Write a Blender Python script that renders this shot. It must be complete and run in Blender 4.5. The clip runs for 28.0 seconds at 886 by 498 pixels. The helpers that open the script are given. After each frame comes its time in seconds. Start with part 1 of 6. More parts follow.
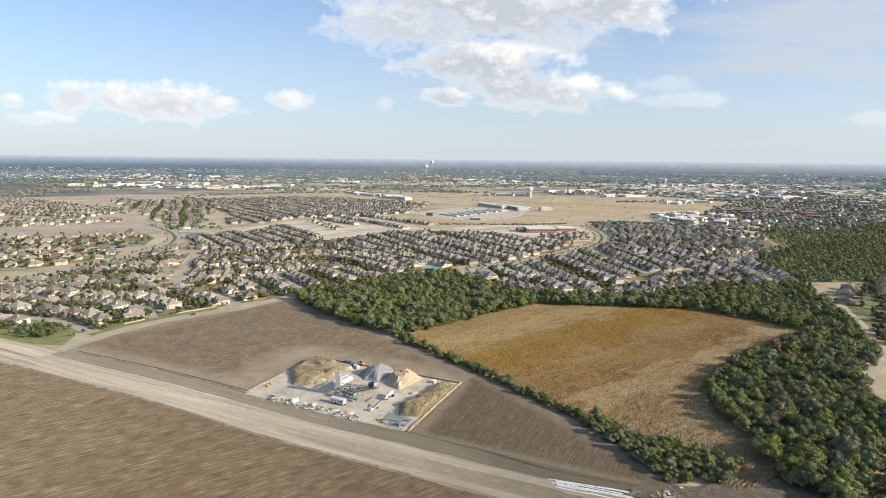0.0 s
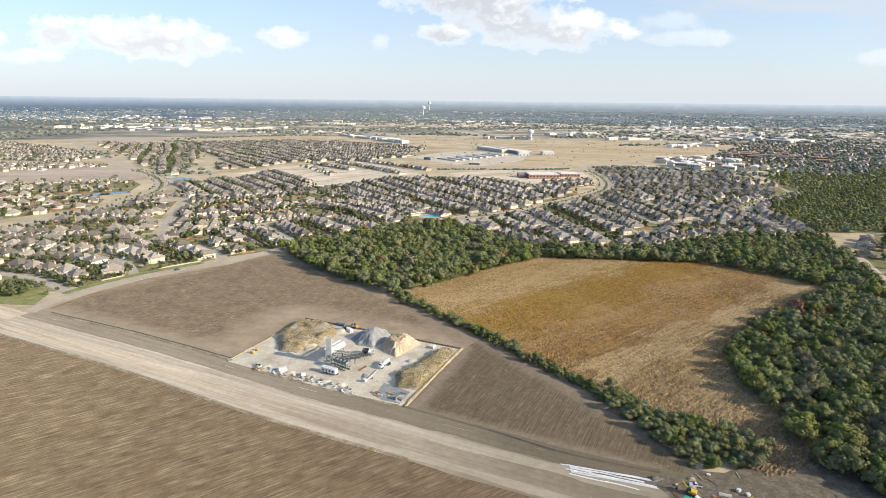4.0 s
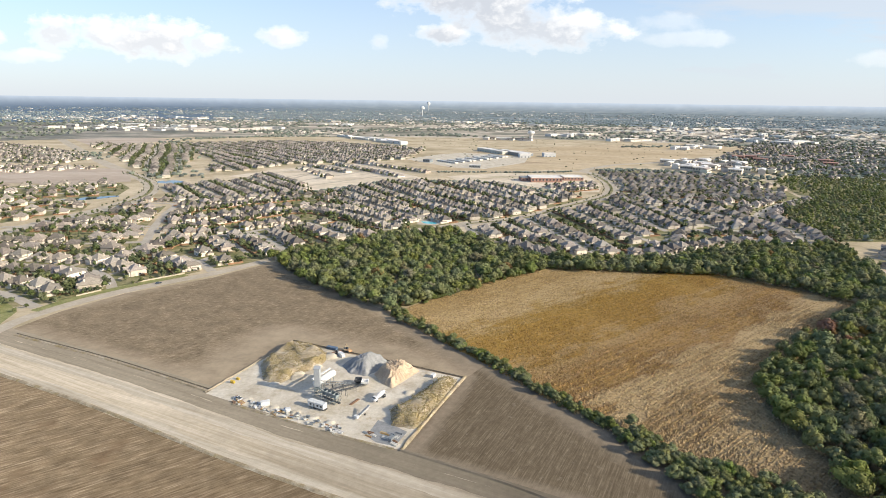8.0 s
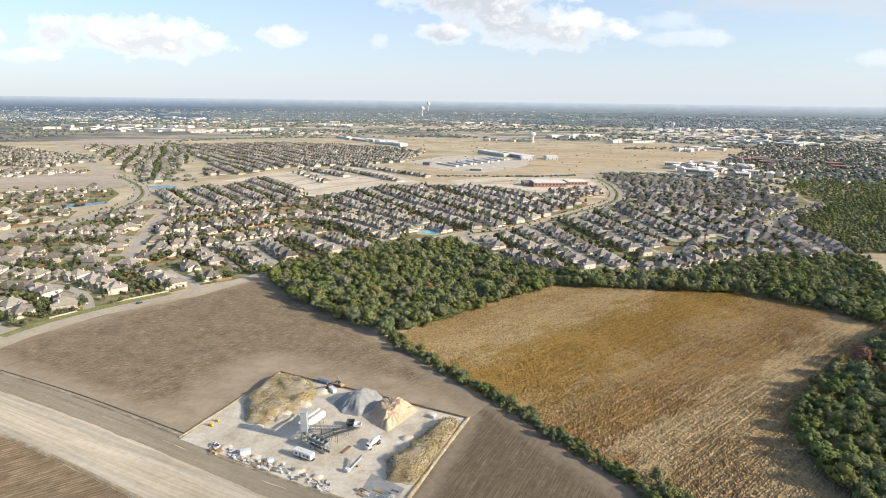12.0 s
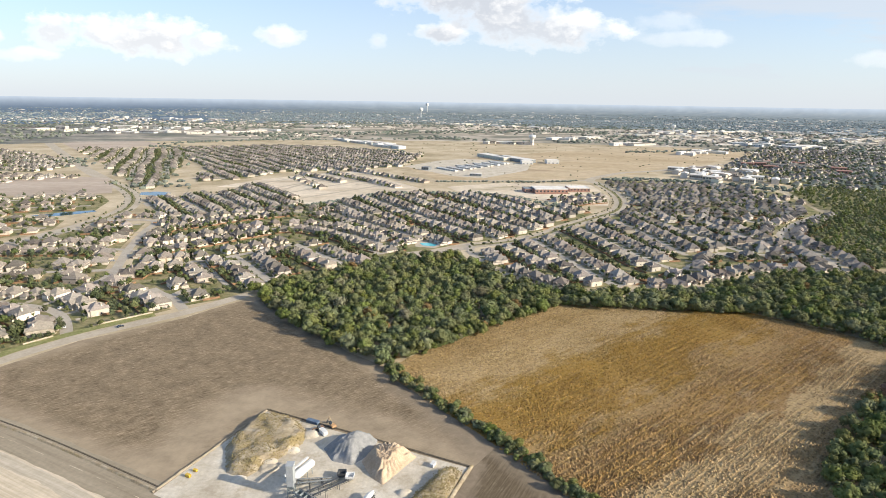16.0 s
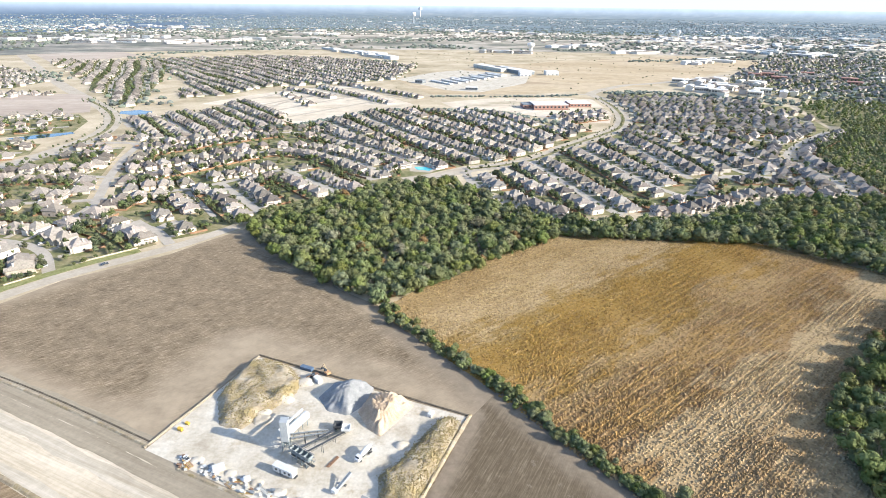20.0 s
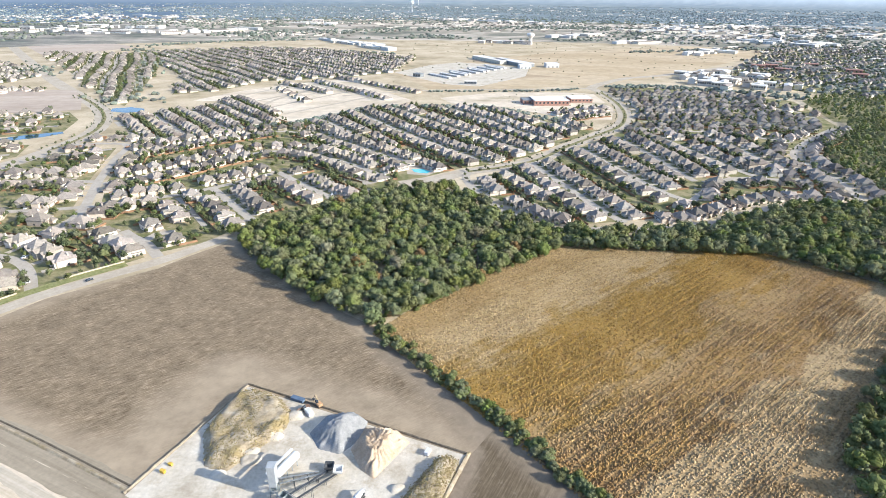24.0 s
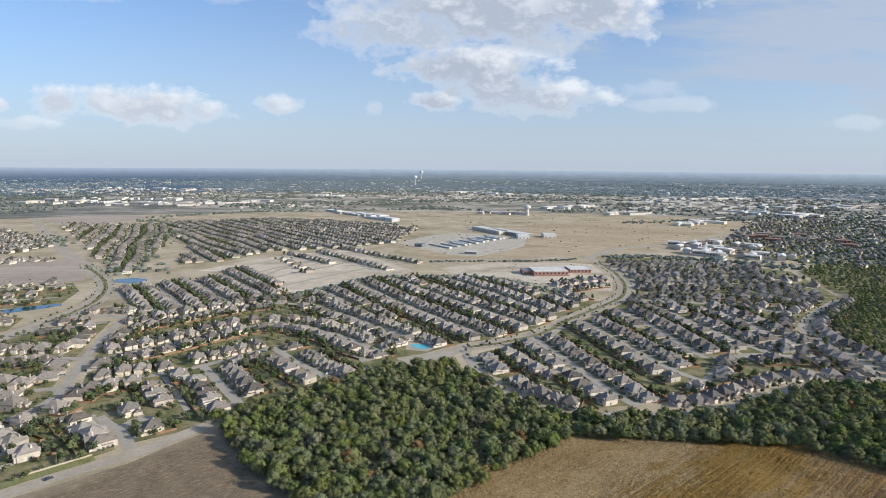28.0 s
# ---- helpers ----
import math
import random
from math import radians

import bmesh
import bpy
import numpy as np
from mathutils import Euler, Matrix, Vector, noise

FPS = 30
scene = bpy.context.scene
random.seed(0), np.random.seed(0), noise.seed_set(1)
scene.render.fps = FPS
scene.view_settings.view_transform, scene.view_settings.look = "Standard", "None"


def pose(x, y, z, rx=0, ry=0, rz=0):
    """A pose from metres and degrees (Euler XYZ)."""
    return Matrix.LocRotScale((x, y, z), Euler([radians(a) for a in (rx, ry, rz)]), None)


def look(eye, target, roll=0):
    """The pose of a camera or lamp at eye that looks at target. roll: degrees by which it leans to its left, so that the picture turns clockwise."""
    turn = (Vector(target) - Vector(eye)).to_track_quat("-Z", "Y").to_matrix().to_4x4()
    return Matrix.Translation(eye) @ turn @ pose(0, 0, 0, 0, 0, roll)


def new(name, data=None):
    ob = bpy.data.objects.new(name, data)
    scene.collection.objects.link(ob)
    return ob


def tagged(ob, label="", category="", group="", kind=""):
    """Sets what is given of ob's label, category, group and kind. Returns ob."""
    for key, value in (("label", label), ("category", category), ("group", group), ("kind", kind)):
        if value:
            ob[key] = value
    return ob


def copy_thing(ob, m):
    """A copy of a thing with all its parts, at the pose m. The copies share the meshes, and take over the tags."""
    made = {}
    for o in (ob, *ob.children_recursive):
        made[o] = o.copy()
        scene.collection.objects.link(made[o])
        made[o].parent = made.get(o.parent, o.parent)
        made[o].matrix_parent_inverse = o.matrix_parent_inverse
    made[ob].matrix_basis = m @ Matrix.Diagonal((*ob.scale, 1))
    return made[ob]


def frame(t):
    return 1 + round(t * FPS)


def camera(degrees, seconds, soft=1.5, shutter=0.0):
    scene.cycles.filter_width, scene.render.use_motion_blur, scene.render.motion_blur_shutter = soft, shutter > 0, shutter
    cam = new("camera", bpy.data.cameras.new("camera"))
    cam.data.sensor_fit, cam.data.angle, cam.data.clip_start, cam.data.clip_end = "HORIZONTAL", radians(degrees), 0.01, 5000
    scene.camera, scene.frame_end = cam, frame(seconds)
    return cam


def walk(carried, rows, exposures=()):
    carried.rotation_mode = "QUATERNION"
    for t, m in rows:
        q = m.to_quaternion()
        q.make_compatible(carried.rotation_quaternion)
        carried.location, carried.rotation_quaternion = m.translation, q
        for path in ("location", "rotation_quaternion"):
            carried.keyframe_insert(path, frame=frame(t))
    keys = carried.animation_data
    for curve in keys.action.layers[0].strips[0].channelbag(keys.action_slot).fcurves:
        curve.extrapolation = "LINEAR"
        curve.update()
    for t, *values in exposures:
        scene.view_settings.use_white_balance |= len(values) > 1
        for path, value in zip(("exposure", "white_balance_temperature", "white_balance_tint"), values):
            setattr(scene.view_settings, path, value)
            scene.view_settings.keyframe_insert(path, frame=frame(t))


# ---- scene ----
cam = camera(75.1, 28.0, soft=0.8)
PATH = [
    (0, pose(0.00, 0.00, 149.05, 81.232, -0.579, 0.506)),
    (0.5, pose(-0.32, 4.76, 149.21, 79.824, -0.562, 0.496)),
    (1, pose(-0.62, 9.52, 149.37, 77.161, -0.552, 0.479)),
    (1.5, pose(-0.89, 14.29, 149.53, 75.682, -0.564, 0.443)),
    (2, pose(-1.13, 19.02, 149.70, 75.648, -0.590, 0.409)),
    (2.5, pose(-1.37, 23.72, 149.86, 75.648, -0.605, 0.393)),
    (3, pose(-1.57, 28.34, 150.00, 75.666, -0.610, 0.350)),
    (3.5, pose(-1.74, 32.85, 150.13, 75.612, -0.614, 0.304)),
    (5.5, pose(-2.39, 50.55, 150.63, 75.587, -0.651, 0.236)),
    (6, pose(-2.55, 54.94, 150.78, 75.588, -0.670, 0.220)),
    (6.5, pose(-2.71, 59.31, 150.98, 75.573, -0.698, 0.204)),
    (7, pose(-2.88, 63.68, 151.25, 75.600, -0.720, 0.193)),
    (8, pose(-3.26, 72.41, 151.95, 75.612, -0.726, 0.192)),
    (9, pose(-3.60, 81.10, 152.88, 75.534, -0.729, 0.180)),
    (10, pose(-3.86, 89.78, 154.13, 75.439, -0.739, 0.181)),
    (11, pose(-4.07, 98.37, 155.72, 75.484, -0.751, 0.194)),
    (12, pose(-4.28, 106.71, 157.62, 75.554, -0.727, 0.181)),
    (12.5, pose(-4.41, 110.67, 158.66, 75.551, -0.731, 0.160)),
    (14.5, pose(-5.07, 125.57, 162.99, 75.572, -0.781, 0.096)),
    (15, pose(-5.25, 129.07, 164.03, 75.568, -0.803, 0.081)),
    (15.5, pose(-5.44, 132.37, 165.03, 75.679, -0.827, 0.078)),
    (16, pose(-5.60, 135.49, 166.00, 75.544, -0.850, 0.056)),
    (17, pose(-5.90, 141.43, 167.96, 74.440, -0.852, -0.032)),
    (18, pose(-6.15, 147.14, 170.00, 71.954, -0.801, -0.147)),
    (19, pose(-6.29, 152.72, 172.15, 69.437, -0.718, -0.302)),
    (20, pose(-6.26, 158.21, 174.41, 66.867, -0.622, -0.511)),
    (20.5, pose(-6.20, 160.91, 175.61, 65.857, -0.583, -0.591)),
    (21, pose(-6.09, 163.59, 176.86, 65.800, -0.561, -0.626)),
    (21.5, pose(-5.94, 166.22, 178.15, 65.748, -0.539, -0.642)),
    (23.5, pose(-5.18, 176.57, 183.33, 65.736, -0.496, -0.638)),
    (24, pose(-5.00, 179.17, 184.61, 65.742, -0.484, -0.633)),
    (24.5, pose(-4.82, 181.78, 185.86, 66.344, -0.482, -0.629)),
    (25, pose(-4.65, 184.44, 187.09, 68.121, -0.492, -0.615)),
    (26, pose(-4.33, 189.81, 189.48, 72.605, -0.520, -0.561)),
    (27, pose(-4.01, 195.27, 191.83, 77.106, -0.518, -0.540)),
    (28, pose(-3.73, 200.76, 194.20, 81.650, -0.476, -0.509)),
]
EXPOSURES = [(0, 0.36, 6550, 10), (1, 0.42, 6580, 10), (1.6, 0.54, 6600, 10), (16.5, 0.56, 6600, 10), (20.5, 1.06, 5950, 10), (24, 0.94, 5900, 10), (26, 0.56, 6050, 10), (28, 0.06, 5950, 10)]
walk(cam, PATH, EXPOSURES)

# ---- light ----
SUN_AZ = 109.0      # degrees from +y towards +x
SUN_EL = 23.0
sun_dir = Vector((math.sin(radians(SUN_AZ)) * math.cos(radians(SUN_EL)),
                  math.cos(radians(SUN_AZ)) * math.cos(radians(SUN_EL)), math.sin(radians(SUN_EL))))
sun_data = bpy.data.lights.new("sun", "SUN")
sun_data.energy, sun_data.angle, sun_data.color = 5.0, radians(0.5), (1.0, 0.90, 0.75)
sun = new("sun", sun_data)
sun.matrix_world = look((800, -300, 600), Vector((800, -300, 600)) - sun_dir)


def wire(tree, a, b):
    tree.links.new(a, b)


def math_node(tree, op, a, b=None, c=None):
    n = tree.nodes.new("ShaderNodeMath")
    n.operation = op
    for i, v in enumerate((a, b, c)):
        if v is None:
            continue
        if isinstance(v, (int, float)):
            n.inputs[i].default_value = v
        else:
            tree.links.new(v, n.inputs[i])
    return n.outputs[0]


def build_sky():
    world = bpy.data.worlds.new("sky")
    scene.world = world
    world.use_nodes = True
    tr = world.node_tree
    tr.nodes.clear()
    out = tr.nodes.new("ShaderNodeOutputWorld")
    sky = tr.nodes.new("ShaderNodeTexSky")
    sky.sky_type, sky.sun_disc = "NISHITA", False
    sky.sun_elevation, sky.sun_rotation = radians(SUN_EL), radians(SUN_AZ)
    sky.altitude, sky.air_density, sky.dust_density, sky.ozone_density = 200, 1.0, 0.25, 5.0
    bg = tr.nodes.new("ShaderNodeBackground")
    bg.inputs[1].default_value = 0.145
    wire(tr, sky.outputs[0], bg.inputs[0])
    co = tr.nodes.new("ShaderNodeTexCoord")
    sep = tr.nodes.new("ShaderNodeSeparateXYZ")
    wire(tr, co.outputs["Generated"], sep.inputs[0])
    m = lambda op, a, b=None, c=None: math_node(tr, op, a, b, c)
    ay = m("MAXIMUM", m("ABSOLUTE", sep.outputs[1]), 0.08)
    u, v = m("DIVIDE", sep.outputs[0], ay), m("DIVIDE", sep.outputs[2], ay)
    uv = tr.nodes.new("ShaderNodeCombineXYZ")
    wire(tr, u, uv.inputs[0])
    wire(tr, v, uv.inputs[1])

    def fbm(scale, detail, stretch=(1, 1, 1), rough=0.55):
        mp = tr.nodes.new("ShaderNodeMapping")
        mp.inputs["Scale"].default_value = stretch
        wire(tr, uv.outputs[0], mp.inputs[0])
        n = tr.nodes.new("ShaderNodeTexNoise")
        n.inputs["Scale"].default_value, n.inputs["Detail"].default_value = scale, detail
        n.inputs["Roughness"].default_value = rough
        wire(tr, mp.outputs[0], n.inputs["Vector"])
        return n.outputs[0]

    puff = fbm(16, 7, (1, 1.5, 1), 0.6)
    puff_c = m("SUBTRACT", puff, 0.5)
    # cumulus: centre u, v above the horizon, half width, half height, density
    blobs = [(-0.47, 0.094, 0.10, 0.036, 1.0), (-0.55, 0.098, 0.07, 0.036, 0.9), (-0.64, 0.102, 0.06, 0.028, 0.9), (-0.40, 0.088, 0.06, 0.02, 0.8), (-0.27, 0.098, 0.055, 0.018, 0.75),
             (-0.74, 0.092, 0.026, 0.014, 0.7), (-0.70, 0.064, 0.06, 0.014, 0.5), (0.0, 0.106, 0.05, 0.022, 0.95), (-0.11, 0.092, 0.018, 0.014, 0.45),
             (-0.06, 0.225, 0.17, 0.055, 0.85), (0.06, 0.165, 0.15, 0.048, 1.0), (0.17, 0.115, 0.14, 0.036, 0.9), (0.10, 0.135, 0.12, 0.04, 0.95),
             (0.10, 0.26, 0.28, 0.075, 1.0), (0.26, 0.262, 0.12, 0.05, 1.0), (-0.22, 0.30, 0.14, 0.03, 0.5), (-0.36, 0.28, 0.10, 0.02, 0.3), (0.05, 0.36, 0.34, 0.09, 0.95),
             (0.40, 0.105, 0.10, 0.014, 0.3), (0.72, 0.078, 0.05, 0.016, 0.3), (0.36, 0.13, 0.06, 0.02, 0.25), (-0.65, 0.27, 0.14, 0.012, 0.3)]
    total, shade = None, None
    for bu, bv, a, b, k in blobs:
        du, dv = m("DIVIDE", m("SUBTRACT", u, bu), a), m("DIVIDE", m("SUBTRACT", v, bv), b)
        r = m("SQRT", m("ADD", m("MULTIPLY", du, du), m("MULTIPLY", dv, dv)))
        s = m("ADD", m("SUBTRACT", 1.0, r), m("MULTIPLY", puff_c, 2.3))
        mask = m("MULTIPLY", m("SMOOTH_MIN", m("MAXIMUM", m("MULTIPLY", s, 1.9), 0.0), 1.0, 0.2), k)
        low = m("MULTIPLY", mask, m("MINIMUM", m("MAXIMUM", m("ADD", m("MULTIPLY", m("ADD", m("ADD", dv, m("MULTIPLY", du, 0.45)), m("MULTIPLY", puff_c, 5.0)), -0.8), 0.82), 0.0), 1.0))
        total = mask if total is None else m("MAXIMUM", total, mask)
        if bu < -0.2 and bv < 0.12:
            low = m("MULTIPLY", low, 0.75)
        shade = low if shade is None else m("MAXIMUM", shade, low)
    # thin veil, thicker towards the sun's side and the horizon
    veil = m("MULTIPLY", m("ADD", fbm(3.2, 6, (0.7, 4.5, 1), 0.6), -0.27), 1.6)
    side = m("ADD", m("MULTIPLY", u, 1.5), 1.0)
    veil = m("MINIMUM", m("MAXIMUM", m("MULTIPLY", veil, side), 0.0), 0.85)
    haze = m("POWER", m("MAXIMUM", m("SUBTRACT", 1.0, m("MULTIPLY", m("ABSOLUTE", v), 2.3)), 0.0), 1.4)
    veil = m("MAXIMUM", veil, m("MULTIPLY", haze, 0.92))
    cloud_col = tr.nodes.new("ShaderNodeMixRGB")
    cloud_col.inputs[1].default_value, cloud_col.inputs[2].default_value = (0.90, 0.89, 0.87, 1), (0.47, 0.50, 0.55, 1)
    wire(tr, m("MINIMUM", shade, 1.0), cloud_col.inputs[0])
    cb = tr.nodes.new("ShaderNodeBackground")
    cb.inputs[1].default_value = 1.0
    wire(tr, cloud_col.outputs[0], cb.inputs[0])
    vb = tr.nodes.new("ShaderNodeBackground")
    vb.inputs[0].default_value, vb.inputs[1].default_value = (0.58, 0.63, 0.695, 1), 0.86
    mix1, mix2 = tr.nodes.new("ShaderNodeMixShader"), tr.nodes.new("ShaderNodeMixShader")
    wire(tr, veil, mix1.inputs[0])
    wire(tr, bg.outputs[0], mix1.inputs[1])
    wire(tr, vb.outputs[0], mix1.inputs[2])
    wire(tr, m("MINIMUM", total, 0.96), mix2.inputs[0])
    wire(tr, mix1.outputs[0], mix2.inputs[1])
    wire(tr, cb.outputs[0], mix2.inputs[2])
    wire(tr, mix2.outputs[0], out.inputs[0])


build_sky()


# ---- materials ----
def material(name, stops, scale=0.05, stretch=(1, 1, 1), turn=0.0, detail=6, rough=0.9, fine=None, bump=0.0, bump_scale=2.0,
             tone=0.0, metal=0.0, patch=None, spec=0.12, attr=False, bands=False, rim=None, hue=0.05, east=None, level=False, iso=False, lanes=()):
    """stops: colours along a noise of that scale (1/m); fine: (scale, amount); patch: (colour, scale, threshold); tone:
    spread from thing to thing; east: (x0, x1, colour, most) of a soil that takes over towards the east, and on far land
    of cloud shade painted in towards the west; rim: colour of haze painted in towards the horizon; level: the surface
    glows instead of being lit; lanes: (x0, y0, x1, y1, half width, colour, most) of packed soil beside a line.
    """
    mat = bpy.data.materials.new(name)
    mat.use_nodes = True
    tr = mat.node_tree
    bsdf = tr.nodes["Principled BSDF"]
    bsdf.inputs["Roughness"].default_value, bsdf.inputs["Metallic"].default_value = rough, metal
    bsdf.inputs["Specular IOR Level"].default_value = spec
    geo = tr.nodes.new("ShaderNodeNewGeometry")
    mp = tr.nodes.new("ShaderNodeMapping")
    mp.inputs["Scale"].default_value = stretch
    turned = tr.nodes.new("ShaderNodeMapping")
    turned.inputs["Rotation"].default_value = (0, 0, radians(turn))
    wire(tr, geo.outputs["Position"], turned.inputs[0])
    wire(tr, turned.outputs[0], mp.inputs[0])

    def noise_node(s, d, vec):
        n = tr.nodes.new("ShaderNodeTexNoise")
        n.inputs["Scale"].default_value, n.inputs["Detail"].default_value = s, d
        n.inputs["Roughness"].default_value = 0.68
        wire(tr, vec, n.inputs["Vector"])
        return n.outputs[0]

    ramp = tr.nodes.new("ShaderNodeValToRGB")
    el = ramp.color_ramp.elements
    while len(el) < len(stops):
        el.new(0.5)
    for e, (p, c) in zip(el, stops):
        e.position, e.color = p, (*c, 1)
    wire(tr, noise_node(scale, detail, mp.outputs[0]), ramp.inputs[0])
    col = ramp.outputs[0]

    if bands:
        # crop strips that run with the rows, from the wood's edge to the south-east
        sp = tr.nodes.new("ShaderNodeSeparateXYZ")
        wire(tr, geo.outputs["Position"], sp.inputs[0])
        q = math_node(tr, "SUBTRACT", math_node(tr, "MULTIPLY", math_node(tr, "ADD", sp.outputs[0], 40.0), 0.632 / 300), math_node(tr, "MULTIPLY", math_node(tr, "SUBTRACT", sp.outputs[1], 468.0), 0.775 / 300))
        q = math_node(tr, "ADD", q, 0.04)
        long_noise = noise_node(0.07, 7, mp.outputs[0])
        q = math_node(tr, "ADD", q, math_node(tr, "MULTIPLY", math_node(tr, "SUBTRACT", long_noise, 0.5), 0.44))
        band = tr.nodes.new("ShaderNodeValToRGB")
        be = band.color_ramp.elements
        strips = [(0.0, (0.326, 0.233, 0.116)), (0.06, (0.279, 0.193, 0.087)), (0.13, (0.335, 0.242, 0.119)), (0.19, (0.372, 0.274, 0.147)), (0.235, (0.293, 0.200, 0.079)), (0.28, (0.274, 0.173, 0.048)),
                  (0.40, (0.270, 0.167, 0.051)), (0.45, (0.302, 0.206, 0.093)), (0.50, (0.279, 0.182, 0.084)), (0.545, (0.284, 0.179, 0.067)), (0.585, (0.246, 0.158, 0.074)),
                  (0.615, (0.339, 0.244, 0.126)), (0.67, (0.358, 0.262, 0.141)), (0.72, (0.270, 0.184, 0.091)), (0.80, (0.316, 0.233, 0.128)), (1.0, (0.242, 0.172, 0.093))]
        while len(be) < len(strips):
            be.new(0.5)
        for e, (p, c) in zip(be, strips):
            e.position, e.color = p, (*c, 1)
        wire(tr, q, band.inputs[0])
        col = band.outputs[0]

    def mixed(kind, fac, a, b):
        n = tr.nodes.new("ShaderNodeMixRGB")
        n.blend_type = kind
        for i, v in enumerate((fac, a, b)):
            if isinstance(v, float):
                n.inputs[i].default_value = v
            elif isinstance(v, tuple):
                n.inputs[i].default_value = (*v, 1)
            else:
                wire(tr, v, n.inputs[i])
        return n.outputs[0]

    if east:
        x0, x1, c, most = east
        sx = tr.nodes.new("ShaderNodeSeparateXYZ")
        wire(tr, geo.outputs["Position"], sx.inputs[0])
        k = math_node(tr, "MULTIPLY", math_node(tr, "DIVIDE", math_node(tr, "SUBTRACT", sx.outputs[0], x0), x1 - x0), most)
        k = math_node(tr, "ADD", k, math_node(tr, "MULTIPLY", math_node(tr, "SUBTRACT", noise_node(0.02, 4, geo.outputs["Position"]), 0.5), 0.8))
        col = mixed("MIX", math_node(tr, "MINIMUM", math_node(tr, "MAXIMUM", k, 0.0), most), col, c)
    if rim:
        # haze painted in: the colour fades to a pale blue with height
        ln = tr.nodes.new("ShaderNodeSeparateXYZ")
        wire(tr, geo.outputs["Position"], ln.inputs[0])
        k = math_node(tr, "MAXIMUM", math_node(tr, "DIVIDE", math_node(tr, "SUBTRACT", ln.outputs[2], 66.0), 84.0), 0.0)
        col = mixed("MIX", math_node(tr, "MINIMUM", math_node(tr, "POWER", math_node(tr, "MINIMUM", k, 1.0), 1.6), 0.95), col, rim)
    if lanes:
        sl = tr.nodes.new("ShaderNodeSeparateXYZ")
        wire(tr, geo.outputs["Position"], sl.inputs[0])
        wob = math_node(tr, "MULTIPLY", math_node(tr, "SUBTRACT", noise_node(0.06, 6, geo.outputs["Position"]), 0.5), 1.3)
    for x0, y0, x1, y1, half, c, most in lanes:
        L = math.hypot(x1 - x0, y1 - y0)
        ux, uy = (x1 - x0) / L, (y1 - y0) / L
        px, py = math_node(tr, "SUBTRACT", sl.outputs[0], x0), math_node(tr, "SUBTRACT", sl.outputs[1], y0)
        run = math_node(tr, "ADD", math_node(tr, "MULTIPLY", px, ux), math_node(tr, "MULTIPLY", py, uy))
        run = math_node(tr, "MINIMUM", math_node(tr, "MAXIMUM", run, 0.0), L)
        ex, ey = math_node(tr, "SUBTRACT", px, math_node(tr, "MULTIPLY", run, ux)), math_node(tr, "SUBTRACT", py, math_node(tr, "MULTIPLY", run, uy))
        k = math_node(tr, "DIVIDE", math_node(tr, "SQRT", math_node(tr, "ADD", math_node(tr, "MULTIPLY", ex, ex), math_node(tr, "MULTIPLY", ey, ey))), half)
        k = math_node(tr, "MULTIPLY", math_node(tr, "ADD", math_node(tr, "SUBTRACT", 1.25, k), wob), most)
        col = mixed("MIX", math_node(tr, "MINIMUM", math_node(tr, "MAXIMUM", k, 0.0), most), col, c)
    if patch:
        c, s, th = patch
        k = math_node(tr, "MULTIPLY", math_node(tr, "SUBTRACT", noise_node(s, 5, geo.outputs["Position"] if iso else mp.outputs[0]), th), 7.0)
        k = math_node(tr, "MINIMUM", math_node(tr, "MAXIMUM", k, 0.0), 1.0)
        col = mixed("MIX", k, col, c)
    if fine:
        f = noise_node(fine[0], 4, geo.outputs["Position"])
        f = math_node(tr, "ADD", math_node(tr, "MULTIPLY", math_node(tr, "SUBTRACT", f, 0.5), fine[1]), 1.0)
        cc = tr.nodes.new("ShaderNodeCombineXYZ")
        for i in range(3):
            wire(tr, f, cc.inputs[i])
        col = mixed("MULTIPLY", 1.0, col, cc.outputs[0])
    if tone:
        info = tr.nodes.new("ShaderNodeObjectInfo")
        val = info.outputs["Random"]
        if attr:
            at = tr.nodes.new("ShaderNodeAttribute")
            at.attribute_name = "tone"
            val = math_node(tr, "FRACT", math_node(tr, "ADD", val, at.outputs["Fac"]))
        hsv = tr.nodes.new("ShaderNodeHueSaturation")
        wire(tr, col, hsv.inputs["Color"])
        wire(tr, math_node(tr, "ADD", math_node(tr, "MULTIPLY", val, tone * 2), 1 - tone), hsv.inputs["Value"])
        wire(tr, math_node(tr, "ADD", math_node(tr, "MULTIPLY", math_node(tr, "FRACT", math_node(tr, "MULTIPLY", val, 7.3)), hue), 0.5 - hue / 2), hsv.inputs["Hue"])
        wire(tr, math_node(tr, "ADD", math_node(tr, "MULTIPLY", math_node(tr, "FRACT", math_node(tr, "MULTIPLY", val, 13.7)), hue * 12), 1 - hue * 6), hsv.inputs["Saturation"])
        col = hsv.outputs[0]
    wire(tr, col, bsdf.inputs["Base Color"])
    if bump:
        b = tr.nodes.new("ShaderNodeBump")
        b.inputs["Strength"].default_value, b.inputs["Distance"].default_value = 1.0, bump
        wire(tr, noise_node(bump_scale, 5, mp.outputs[0]), b.inputs["Height"])
        wire(tr, b.outputs[0], bsdf.inputs["Normal"])
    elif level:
        # emission stands in for daylight and haze on the far land
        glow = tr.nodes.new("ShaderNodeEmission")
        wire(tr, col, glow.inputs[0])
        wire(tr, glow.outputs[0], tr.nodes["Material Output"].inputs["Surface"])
    return mat


